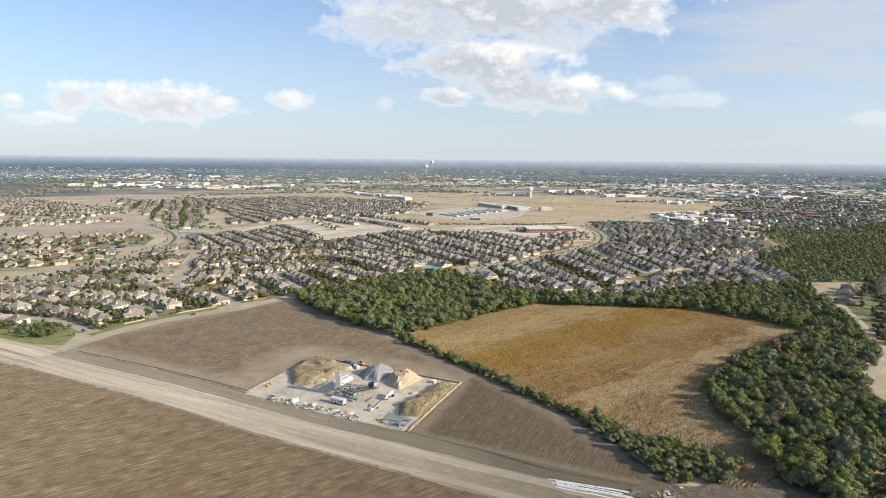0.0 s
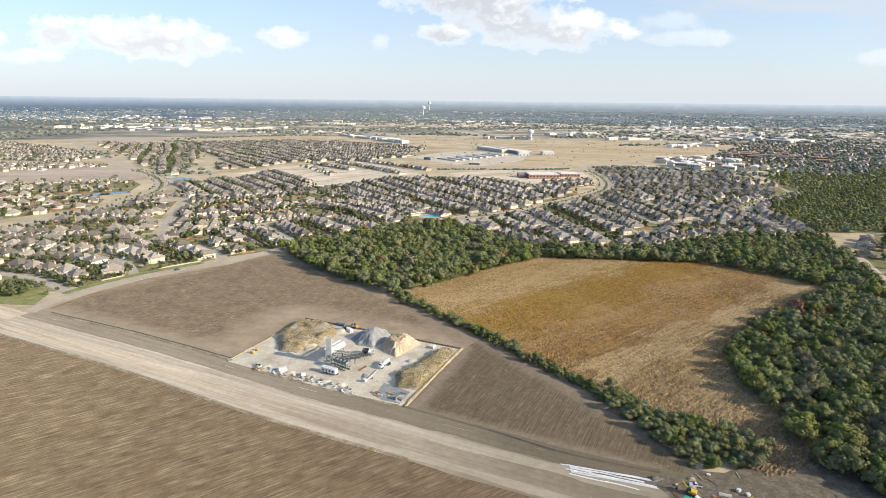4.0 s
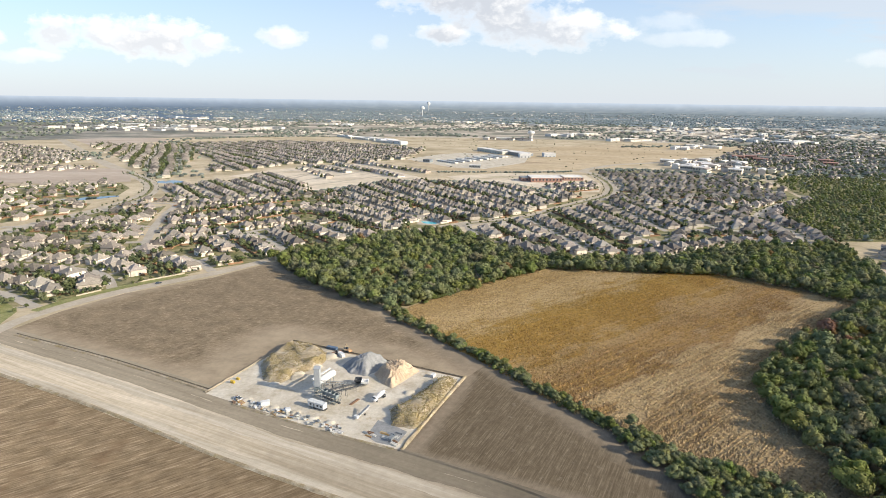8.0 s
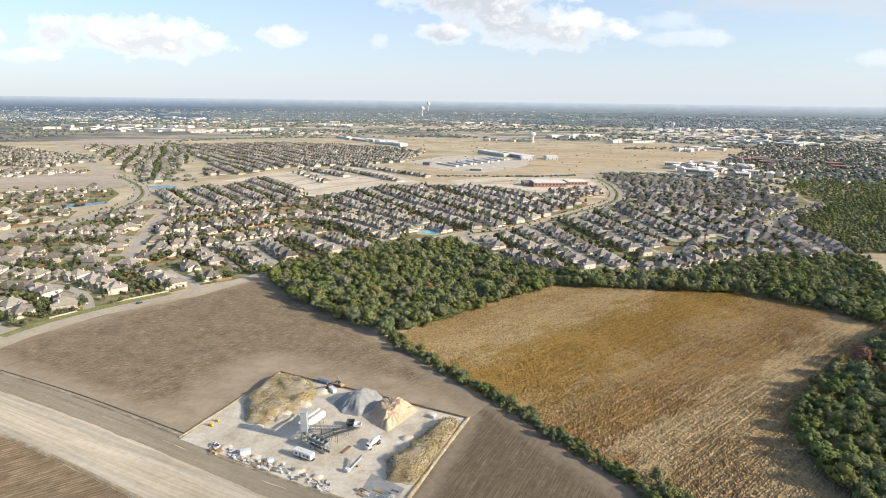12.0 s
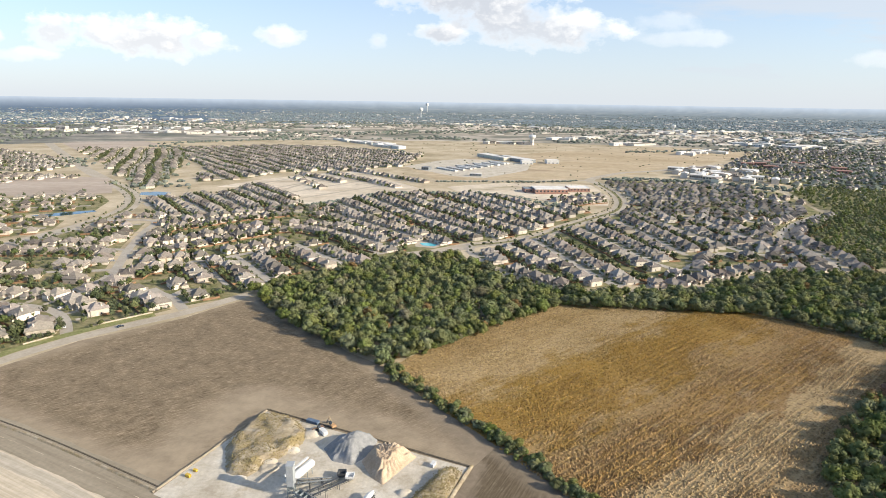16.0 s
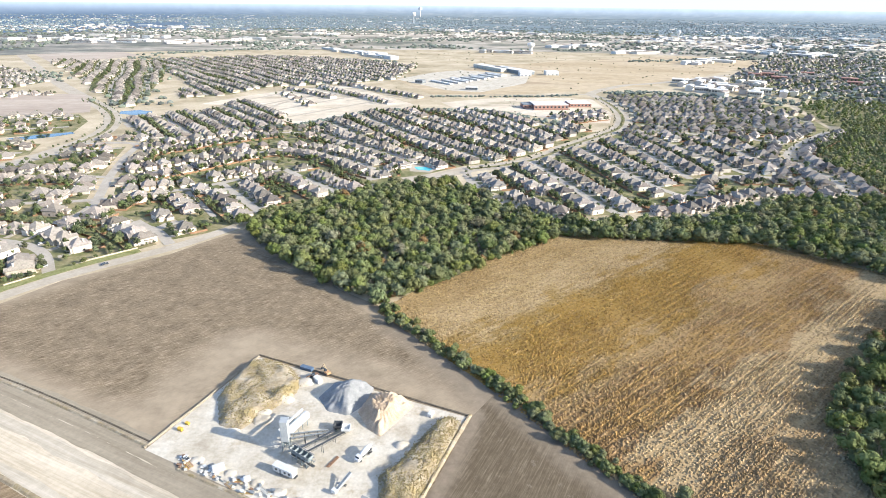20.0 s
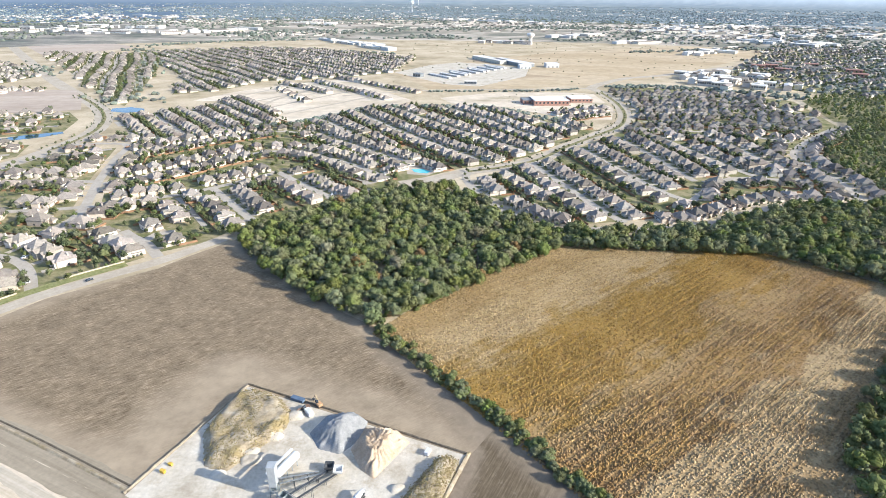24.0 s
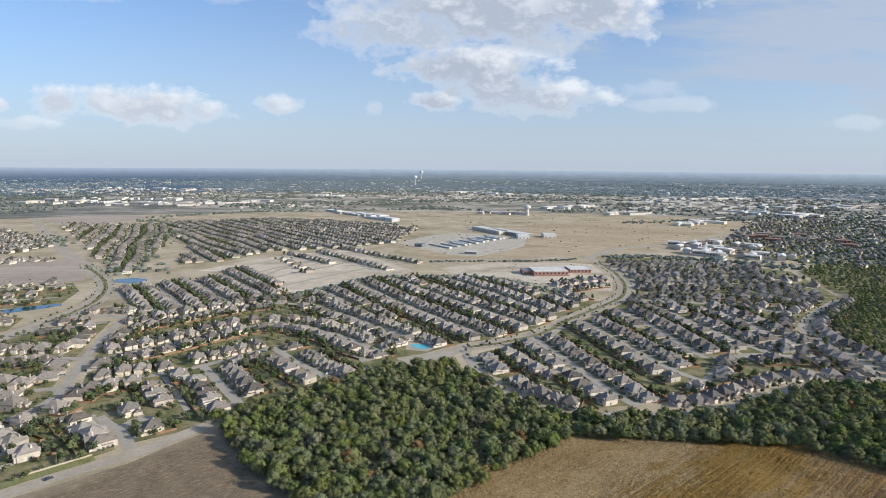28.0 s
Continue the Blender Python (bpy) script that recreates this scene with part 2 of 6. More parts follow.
M_ground = material("dry_ground", [(0.3, (0.25, 0.215, 0.125)), (0.45, (0.41, 0.335, 0.22)), (0.65, (0.56, 0.47, 0.335))], 0.01, detail=11, fine=(0.25, 0.6))
# the dark tint west of x = -800 is cloud shade put into the colour
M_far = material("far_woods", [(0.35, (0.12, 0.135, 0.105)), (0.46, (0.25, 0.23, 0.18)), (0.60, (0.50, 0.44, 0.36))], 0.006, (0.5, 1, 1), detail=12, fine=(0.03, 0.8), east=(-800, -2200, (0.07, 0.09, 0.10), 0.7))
# haze and western cloud shade are painted into these blue-grey colours
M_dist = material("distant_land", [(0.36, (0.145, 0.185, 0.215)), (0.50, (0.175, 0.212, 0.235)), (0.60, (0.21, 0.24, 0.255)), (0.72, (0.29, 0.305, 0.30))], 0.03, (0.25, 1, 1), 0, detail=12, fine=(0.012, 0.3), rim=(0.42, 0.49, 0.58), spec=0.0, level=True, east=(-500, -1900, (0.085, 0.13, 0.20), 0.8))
PACKED = (0.345, 0.275, 0.19)
M_plough = material("ploughed_soil", [(0.36, (0.138, 0.101, 0.062)), (0.46, (0.185, 0.140, 0.088)), (0.54, (0.232, 0.178, 0.116)), (0.65, (0.345, 0.272, 0.185))], 1.5, (1, 0.13, 1), 55, 11,
                    fine=(0.07, 1.0), bump=0.06, bump_scale=1.5, patch=((0.32, 0.252, 0.172), 0.34, 0.585), iso=True, east=(-60, 60, (0.15, 0.115, 0.082), 0.5),
                    lanes=[(-142, 352, -114, 424, 22, PACKED, 0.9), (-106, 432, 10, 380, 17, PACKED, 0.75), (-170, 602, -40, 464, 8, PACKED, 0.7), (-30, 452, 108, 264, 11, (0.23, 0.185, 0.135), 0.8),
                           (-292, 462, -178, 600, 13, PACKED, 0.75), (-284, 430, -132, 360, 12, PACKED, 0.8)])
M_wedge = material("dark_ploughed_soil", [(0.32, (0.092, 0.069, 0.043)), (0.48, (0.126, 0.097, 0.062)), (0.6, (0.165, 0.129, 0.085)), (0.72, (0.235, 0.19, 0.13))], 1.5, (1, 0.05, 1), 28, 9,
                   fine=(0.3, 0.8), bump=0.04, bump_scale=0.8, patch=((0.21, 0.17, 0.125), 0.25, 0.60), iso=True, lanes=[(20, 394, 108, 262, 10, (0.23, 0.185, 0.135), 0.8), (12, 372, -14, 303, 6, (0.25, 0.20, 0.145), 0.8), (-20, 300, 90, 250, 5, (0.25, 0.20, 0.145), 0.6)])

M_brown = material("harvested_soil", [(0.36, (0.155, 0.109, 0.062)), (0.47, (0.225, 0.162, 0.094)), (0.55, (0.285, 0.211, 0.129)), (0.66, (0.44, 0.342, 0.224))], 1.0, (1, 0.08, 1), 55, 11,
                   fine=(0.12, 1.2), bump=0.05, bump_scale=0.9, patch=((0.20, 0.132, 0.076), 0.035, 0.57), iso=True, east=(-210, 20, (0.105, 0.076, 0.046), 0.62))
M_gold = material("dry_crop", [(0.3, (0.30, 0.19, 0.09)), (0.7, (0.42, 0.29, 0.15))], 0.03, (1, 0.3, 1), 50.8, 8, fine=(0.6, 0.9), bump=0.15, bump_scale=0.6, bands=True, patch=((0.24, 0.165, 0.085), 0.35, 0.58))
M_stalk = material("crop_stalks", [(0.3, (0.30, 0.19, 0.09)), (0.7, (0.42, 0.29, 0.15))], 0.03, (1, 0.3, 1), 50.8, 8, fine=(0.25, 1.0), bands=True, patch=((0.41, 0.295, 0.155), 0.22, 0.60), tone=0.30, attr=True, hue=0.008)
M_dirt = material("graded_dirt", [(0.3, (0.37, 0.30, 0.205)), (0.44, (0.49, 0.41, 0.295)), (0.56, (0.60, 0.51, 0.385)), (0.7, (0.72, 0.635, 0.505))], 0.30, (1, 0.03, 1), 115.5, 12, fine=(0.3, 0.5), bump=0.08, bump_scale=1, patch=((0.27, 0.215, 0.15), 0.10, 0.57), east=(-150, 50, (0.155, 0.128, 0.09), 0.86))
M_lane = material("packed_lane", [(0.3, (0.36, 0.305, 0.225)), (0.5, (0.48, 0.415, 0.32)), (0.7, (0.60, 0.53, 0.43))], 0.35, (1, 0.03, 1), 115.5, 12, fine=(0.25, 0.5), patch=((0.34, 0.28, 0.20), 0.12, 0.58), east=(-70, 90, (0.22, 0.185, 0.135), 0.85))
M_shoulder = material("damp_shoulder", [(0.3, (0.24, 0.20, 0.142)), (0.7, (0.38, 0.32, 0.235))], 0.3, (1, 0.04, 1), 115.5, 10, fine=(0.4, 0.5), east=(-130, 40, (0.12, 0.10, 0.072), 0.85))
M_gravel = material("pale_gravel", [(0.3, (0.365, 0.31, 0.232)), (0.45, (0.485, 0.43, 0.34)), (0.6, (0.57, 0.52, 0.432)), (0.7, (0.63, 0.59, 0.51))], 0.07, detail=12, fine=(0.6, 0.6), patch=((0.39, 0.32, 0.225), 0.06, 0.56))
M_concrete = material("concrete_paving", [(0.3, (0.37, 0.315, 0.24)), (0.7, (0.49, 0.43, 0.345))], 0.05, fine=(0.4, 0.35))
M_street = material("street_paving", [(0.3, (0.35, 0.31, 0.255)), (0.7, (0.45, 0.405, 0.34))], 0.05, fine=(0.4, 0.35))
M_lawn = material("lawn", [(0.3, (0.095, 0.110, 0.042)), (0.45, (0.165, 0.165, 0.072)), (0.58, (0.28, 0.24, 0.135)), (0.8, (0.42, 0.34, 0.23))], 0.06, detail=11, fine=(0.4, 0.8))
M_verge = material("mown_verge", [(0.3, (0.15, 0.165, 0.06)), (0.5, (0.225, 0.23, 0.095)), (0.7, (0.32, 0.29, 0.15))], 0.15, detail=8, fine=(0.6, 0.6))
M_tan = material("bare_lot", [(0.3, (0.42, 0.345, 0.25)), (0.45, (0.55, 0.465, 0.35)), (0.6, (0.64, 0.555, 0.435)), (0.75, (0.70, 0.62, 0.51))], 0.016, (1, 0.4, 1), 80, 12, fine=(0.05, 0.8), patch=((0.34, 0.295, 0.19), 0.012, 0.57))
M_grassland = material("dry_grassland", [(0.3, (0.34, 0.26, 0.155)), (0.45, (0.44, 0.345, 0.22)), (0.6, (0.53, 0.43, 0.295)), (0.75, (0.62, 0.53, 0.40))], 0.006, (1, 0.3, 1), 100, 12, fine=(0.05, 0.7), patch=((0.29, 0.215, 0.13), 0.006, 0.54))
M_fallow = material("fallow_soil", [(0.3, (0.33, 0.265, 0.205)), (0.5, (0.42, 0.345, 0.275)), (0.7, (0.52, 0.44, 0.36))], 0.012, (1, 0.25, 1), 80, 12, fine=(0.06, 0.5))
M_roof = material("roof_shingle", [(0.3, (0.165, 0.145, 0.124)), (0.7, (0.275, 0.245, 0.212))], 0.6, fine=(3, 0.6), tone=0.45, attr=True, rough=0.9, hue=0.03)
M_wall = material("brick_wall", [(0.3, (0.47, 0.405, 0.33)), (0.7, (0.68, 0.615, 0.525))], 0.4, fine=(5, 0.3), tone=0.34, attr=True, hue=0.03)
M_leaf = material("foliage", [(0.3, (0.106, 0.130, 0.046)), (0.5, (0.145, 0.162, 0.066)), (0.7, (0.19, 0.194, 0.096))], 0.05, detail=4, fine=(0.5, 0.4), tone=0.22, attr=True, rough=0.85, hue=0.04)
M_twig = material("thin_foliage", [(0.3, (0.13, 0.125, 0.07)), (0.7, (0.20, 0.188, 0.11))], 0.2, fine=(0.8, 0.7), tone=0.2, attr=True, hue=0.03)
# two leaf greens paled and blued: distance haze painted into the foliage
M_leaf_far = material("hazed_foliage", [(0.3, (0.115, 0.138, 0.112)), (0.7, (0.19, 0.205, 0.165))], 0.02, detail=6, fine=(0.2, 0.6), tone=0.35, attr=True, rough=0.85)
M_leaf_haze = material("hazed_distant_foliage", [(0.3, (0.15, 0.185, 0.19)), (0.7, (0.225, 0.26, 0.265))], 0.02, detail=6, fine=(0.1, 0.6), tone=0.25, attr=True, rough=0.9)
M_rustleaf = material("rusty_foliage", [(0.3, (0.13, 0.075, 0.034)), (0.7, (0.22, 0.135, 0.07))], 0.2, fine=(0.8, 0.7), tone=0.3, attr=True, rough=0.75)
M_leaf_yard = material("yard_foliage", [(0.3, (0.064, 0.082, 0.036)), (0.7, (0.125, 0.137, 0.066))], 0.10, detail=4, fine=(1.0, 0.8), tone=0.38, attr=True, rough=0.8, hue=0.04)
M_straw = material("dry_grass", [(0.3, (0.18, 0.142, 0.066)), (0.5, (0.255, 0.205, 0.102)), (0.7, (0.35, 0.285, 0.16))], 0.25, detail=8, fine=(1.5, 0.9), tone=0.25, attr=True, hue=0.02)
M_bark = material("bark", [(0.3, (0.10, 0.08, 0.06)), (0.7, (0.18, 0.15, 0.12))], 1.5, bump=0.05, bump_scale=4)
M_white = material("white_metal", [(0.3, (0.50, 0.50, 0.48)), (0.7, (0.68, 0.68, 0.66))], 0.3, fine=(1.5, 0.3), rough=0.55, spec=0.5)
M_glass = material("window_glass", [(0.3, (0.03, 0.04, 0.05)), (0.7, (0.06, 0.07, 0.08))], 0.5, rough=0.08, spec=0.6)
M_door = material("painted_door", [(0.3, (0.48, 0.43, 0.36)), (0.7, (0.58, 0.53, 0.46))], 0.5, rough=0.6, tone=0.2)
M_fence = material("cedar_fence", [(0.3, (0.20, 0.12, 0.07)), (0.7, (0.34, 0.21, 0.12))], 0.3, fine=(3, 0.3), tone=0.15)


# ---- geometry helpers ----
def mesh_of(name, verts, faces, mat, smooth=False):
    me = bpy.data.meshes.new(name)
    me.from_pydata([tuple(v) for v in verts], [], [tuple(f) for f in faces])
    me.materials.append(mat)
    if smooth:
        me.polygons.foreach_set("use_smooth", [True] * len(me.polygons))
    me.update()
    return me


def bm_mesh(name, bm, mat):
    me = bpy.data.meshes.new(name)
    bmesh.ops.recalc_face_normals(bm, faces=bm.faces)
    bm.to_mesh(me)
    bm.free()
    me.materials.append(mat)
    return me


def part(name, bm, mat, parent, label=""):
    ob = new(name, bm if isinstance(bm, bpy.types.Mesh) else bm_mesh(name, bm, mat))
    ob.parent = parent
    if label:
        ob["label"] = label
    return ob


def box(bm, x0, x1, y0, y1, z0, z1, m=None):
    vs = [bm.verts.new((m @ Vector(p)) if m else p) for p in
          ((x0, y0, z0), (x1, y0, z0), (x1, y1, z0), (x0, y1, z0), (x0, y0, z1), (x1, y0, z1), (x1, y1, z1), (x0, y1, z1))]
    for f in ((0, 3, 2, 1), (4, 5, 6, 7), (0, 1, 5, 4), (1, 2, 6, 5), (2, 3, 7, 6), (3, 0, 4, 7)):
        bm.faces.new([vs[i] for i in f])
    return vs


def beam(bm, a, b, w, h=None):
    """A square bar from a to b."""
    a, b = Vector(a), Vector(b)
    h = h or w
    q = (b - a).to_track_quat("Z", "Y").to_matrix().to_4x4()
    box(bm, -w / 2, w / 2, -h / 2, h / 2, 0, (b - a).length, Matrix.Translation(a) @ q)


def tube(bm, a, b, r0, r1=None, n=10):
    a, b = Vector(a), Vector(b)
    r1 = r0 if r1 is None else r1
    q = (b - a).to_track_quat("Z", "Y").to_matrix()
    rings = []
    for p, r in ((a, r0), (b, r1)):
        rings.append([bm.verts.new(p + q @ Vector((r * math.cos(2 * math.pi * i / n), r * math.sin(2 * math.pi * i / n), 0))) for i in range(n)])
    for i in range(n):
        bm.faces.new((rings[0][i], rings[0][(i + 1) % n], rings[1][(i + 1) % n], rings[1][i]))
    bm.faces.new(rings[0][::-1])
    bm.faces.new(rings[1])


def inside(p, poly):
    x, y, hit = p[0], p[1], False
    for (x0, y0), (x1, y1) in zip(poly, poly[1:] + poly[:1]):
        if (y0 > y) != (y1 > y) and x < (x1 - x0) * (y - y0) / (y1 - y0) + x0:
            hit = not hit
    return hit


def smooth_line(pts, step=8.0):
    pts = [Vector((*p, 0)) for p in pts]
    ext = [pts[0] * 2 - pts[1]] + pts + [pts[-1] * 2 - pts[-2]]
    out = []
    for i in range(1, len(ext) - 2):
        a, b, c, d = ext[i - 1:i + 3]
        n = max(1, int((c - b).length / step))
        for k in range(n):
            t = k / n
            out.append(0.5 * (2 * b + (c - a) * t + (2 * a - 5 * b + 4 * c - d) * t * t + (3 * b - a - 3 * c + d) * t ** 3))
    return out + [pts[-1]]


def ribbon(name, pts, width, z, mat, label="", category="", smooth=True, kind="structure", rag=0.0):
    line = smooth_line(pts, 3.0 if rag else 8.0) if smooth else [Vector((*p, 0)) for p in pts]
    verts, faces = [], []
    for i, p in enumerate(line):
        d = (line[min(i + 1, len(line) - 1)] - line[max(i - 1, 0)]).normalized()
        nrm = Vector((-d.y, d.x, 0)) * (width / 2)
        k0, k1 = [1 + rag * (noise.noise(Vector((p.x * 0.06, p.y * 0.06, c + width))) + 0.5 * noise.noise(Vector((p.x * 0.25, p.y * 0.25, c)))) for c in (1, 5)]
        verts += [p + nrm * k0 + Vector((0, 0, z)), p - nrm * k1 + Vector((0, 0, z))]
        if i:
            k = 2 * i
            faces.append((k - 2, k - 1, k + 1, k))
    ob = new(name, mesh_of(name, verts, faces, mat))
    return tagged(ob, label, category, kind=kind)


def sheet(name, poly, z, mat, label="", category=""):
    """A level polygon laid over the ground."""
    bm = bmesh.new()
    f = bm.faces.new([bm.verts.new((x, y, z)) for x, y in poly])
    f.normal_update()
    if f.normal.z < 0:
        bmesh.ops.reverse_faces(bm, faces=[f])
    bmesh.ops.triangulate(bm, faces=bm.faces[:])
    me = bpy.data.meshes.new(name)
    bm.to_mesh(me)
    bm.free()
    me.materials.append(mat)
    return tagged(new(name, me), label, category, kind="structure")


FLAT, REACH, RISE = 2500.0, 2350.0, 165.0


def shrink(x, y):
    d = math.hypot(x, y)
    return 1.0 if d <= FLAT else (FLAT + REACH * (1 - math.exp(-(d - FLAT) / REACH))) / d


def warp(x, y):
    """The far land draws together and rises to a low rim, so that it ends within sight."""
    d = math.hypot(x, y)
    if d <= FLAT:
        return Vector((x, y, 0))
    r = FLAT + REACH * (1 - math.exp(-(d - FLAT) / REACH))
    return Vector((x * r / d, y * r / d, RISE * (1 - r / d)))


# ---- land ----
def ring_mesh(name, radii, mat, n=128):
    verts, faces = [], []
    for j, d in enumerate(radii):
        for i in range(n):
            a = 2 * math.pi * i / n
            verts.append(warp(d * math.sin(a), d * math.cos(a)))
        if j:
            for i in range(n):
                k = (i + 1) % n
                faces.append(((j - 1) * n + i, j * n + i, j * n + k, (j - 1) * n + k))
    return new(name, mesh_of(name, verts, faces, mat, True))


tagged(ring_mesh("ground", [0.1, 300, 700, 1200, 1800, 2200, 2500, 2600], M_ground), "dry grass and earth of flat open land", "ground", kind="structure")
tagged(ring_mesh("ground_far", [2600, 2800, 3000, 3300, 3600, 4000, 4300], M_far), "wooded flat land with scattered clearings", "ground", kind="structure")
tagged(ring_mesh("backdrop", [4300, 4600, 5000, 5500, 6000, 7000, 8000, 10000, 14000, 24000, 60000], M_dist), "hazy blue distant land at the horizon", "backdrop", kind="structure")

GOLD = [(-42, 468), (-22, 493), (35, 552), (93, 597), (249, 582), (290, 548), (345, 492), (300, 462), (250, 425), (190, 370), (175, 330), (185, 262), (135, 246), (111, 274), (54, 346), (16, 398)]
PLOUGH = [(-293, 428), (-281, 467), (-257, 508), (-236, 526), (-204, 553), (-190, 574), (-160, 612), (-110, 545), (-68, 496), (-32, 468), (22, 400), (60, 348), (97, 300), (117, 270), (100, 247), (83, 252), (53, 264), (-21, 303), (-45, 313), (-127, 354), (-202, 391), (-280, 425)]
PAD = [(-128, 349), (-100, 418), (9, 370), (-21, 300), (-53, 312)]
ROAD_LINE = [(-900, 690), (-500, 497), (-305, 409), (-180, 352), (-88, 305), (-10, 270), (60, 239), (130, 212), (330, 120)]


def offset(line, d):
    """The line moved sideways by d metres, to its left."""
    out = []
    for i, p in enumerate(line):
        a, b = Vector(line[max(i - 1, 0)]), Vector(line[min(i + 1, len(line) - 1)])
        t = (b - a).normalized()
        out.append((p[0] - t.y * d, p[1] + t.x * d))
    return out


sheet("field_ploughed", PLOUGH, 0.10, M_plough, "ploughed grey-brown field with faint wheel tracks", "field")
sheet("field_brown", [(-310, 395), (-156, 327), (-51, 277), (3, 252), (50, 230), (110, 205), (70, -200), (-900, -200), (-900, 655)], 0.10, M_brown, "harvested brown field with pale stubble streaks", "field")
sheet("field_wedge", [(11, 371), (-19, 301), (53, 265.5), (83, 253.5), (100, 249), (115, 270), (96, 299), (59, 347), (26, 392)], 0.14, M_wedge, "dark ploughed soil with fine parallel streaks", "field")
sheet("field_golden", GOLD, 0.12, M_gold, "field of dry golden crop with pale mown patches", "field")
ribbon("road_dirt", ROAD_LINE, 33, 0.16, M_dirt, "wide graded dirt road under construction", "road", rag=0.05)
ribbon("road_bank", offset(ROAD_LINE[2:], 21.5), 13, 0.13, M_shoulder, "dark trodden bank between dirt road and field", "road", rag=0.2)
ribbon("road_lane_pale", offset(ROAD_LINE[2:], 5.0), 6.5, 0.22, M_lane, "pale packed haul lane of the dirt road", "road", rag=0.35)
ribbon("road_lane_edge", offset(ROAD_LINE[1:], -12.5), 4.5, 0.22, M_lane, "pale loose spoil along the dirt road", "road", rag=0.6)
ribbon("road_shoulder", offset(ROAD_LINE[2:], 13.0), 7.0, 0.22, M_shoulder, "dark damp shoulder of the dirt road", "road", rag=0.3)
sheet("yard", PAD, 0.22, M_gravel, "pale crushed-stone yard of a concrete plant", "yard")
ribbon("road_edge", [(-300, 425), (-296, 455), (-278, 490), (-252, 523), (-208, 565), (-190, 588), (-172, 612)], 11, 0.2, M_concrete, "pale concrete road along the field edge", "road")
ribbon("verge_edge", offset([(-290, 462), (-278, 490), (-252, 523), (-222, 552)], 11.2), 8.5, 0.23, M_verge, "mown green verge between wall and road", "verge")
ribbon("kerb", offset([(-296, 455), (-278, 490), (-252, 523), (-208, 565), (-190, 588), (-172, 612)], 5.6), 0.5, 0.34, M_concrete, "concrete kerb of the edge road", "kerb")

# ---- streets and lots ----
BLVD_L = [(-1900, 3000), (-1575, 2441), (-919, 1582), (-669, 1279), (-577, 1171), (-518, 1082), (-485, 1000), (-476, 937), (-478, 883), (-492, 800), (-540, 640), (-700, 520)]
BLVD_R = [(-40, 752), (-5, 770), (31, 798), (76, 819), (120, 852), (167, 915), (233, 991), (274, 1045), (305, 1128), (321, 1228), (324, 1350), (326, 1422), (435, 1553), (536, 1607), (800, 1800)]
COLLECT = [(31, 800), (28, 769), (39, 719), (61, 668), (87, 637), (109, 627), (144, 632), (172, 631), (229, 641), (271, 664), (313, 686), (357, 695), (390, 687), (412, 712), (430, 776), (429, 814), (433, 850), (449, 890), (503, 951), (589, 1030)]
LOCAL = [[(102, 849), (129, 748), (147, 681), (160, 645)], [(180, 907), (200, 834), (218, 749), (228, 713), (240, 700)], [(245, 968), (260, 873), (267, 800), (272, 766)],
         [(304, 979), (323, 874), (337, 813), (348, 778)], [(364, 981), (385, 912), (388, 837), (396, 800)], [(240, 700), (272, 766), (312, 774), (348, 778), (385, 770)],
         [(268, 1022), (347, 1009), (420, 989), (472, 940)], [(316, 1119), (437, 1122), (520, 1102), (590, 1083)], [(327, 1220), (482, 1226), (571, 1201), (610, 1151)], [(341, 1333), (470, 1320), (627, 1300)],
         [(316, 1070), (420, 1060), (500, 1040), (560, 1020)], [(322, 1170), (470, 1174), (560, 1152), (610, 1110)], [(335, 1276), (480, 1274), (600, 1252)],
         [(192, 1101), (245, 1130), (297, 1150)],
         [(-262, 505), (-285, 545), (-315, 566), (-345, 580), (-420, 590), (-500, 600)], [(-212, 572), (-232, 597), (-249, 610), (-263, 623)], [(-237, 601), (-233, 616), (-221, 622)],
         [(-530, 648), (-443, 650), (-388, 667), (-359, 668), (-325, 680), (-281, 702), (-260, 713), (-243, 724), (-226, 740), (-200, 766), (-178, 793)],
         [(-530, 742), (-451, 755), (-418, 757), (-385, 760), (-356, 755)], [(-478, 845), (-446, 861), (-407, 888)],
         [(-346, 748), (-321, 770), (-300, 791), (-280, 817), (-253, 848), (-227, 874), (-195, 882), (-161, 870), (-118, 839), (-87, 803), (-64, 783)],
         [(-372, 868), (-341, 898), (-317, 927), (-276, 960), (-224, 990), (-172, 979), (-116, 918), (-52, 845), (-22, 802)],
         [(-229, 736), (-200, 696), (-164, 648)], [(-178, 793), (-129, 734), (-98, 700)],
         [(-303, 474), (-337, 500), (-369, 511), (-405, 519), (-510, 545)]]
LANE = [(-252, 706), (-232, 680), (-209, 647), (-200, 634)]
STREET_B = [(-478, 905), (-430, 915), (-396, 905), (-380, 842), (-354, 756), (-325, 676), (-320, 640), (-330, 610)]
ribbon("road_boulevard_west", BLVD_L, 26, 0.14, M_concrete, "wide pale concrete boulevard curving past houses", "road")
ribbon("road_boulevard_east", BLVD_R, 22, 0.14, M_concrete, "curving pale concrete boulevard between house blocks", "road")
ribbon("median_west", BLVD_L[3:9], 6, 0.26, M_lawn, "planted grass median of a boulevard", "median")
ribbon("median_east", BLVD_R[2:11], 6, 0.26, M_lawn, "planted grass median of a boulevard", "median")
ribbon("road_collector", COLLECT, 9, 0.15, M_street, "concrete street between woods and houses", "road")
ribbon("road_east_drive", [(225, 285), (258, 335), (280, 372), (305, 400), (345, 440), (372, 500), (420, 600)], 9, 0.17, M_concrete, "concrete street beside the wood", "road")
ribbon("road_street_b", STREET_B, 9, 0.15, M_street, "concrete residential street", "road")

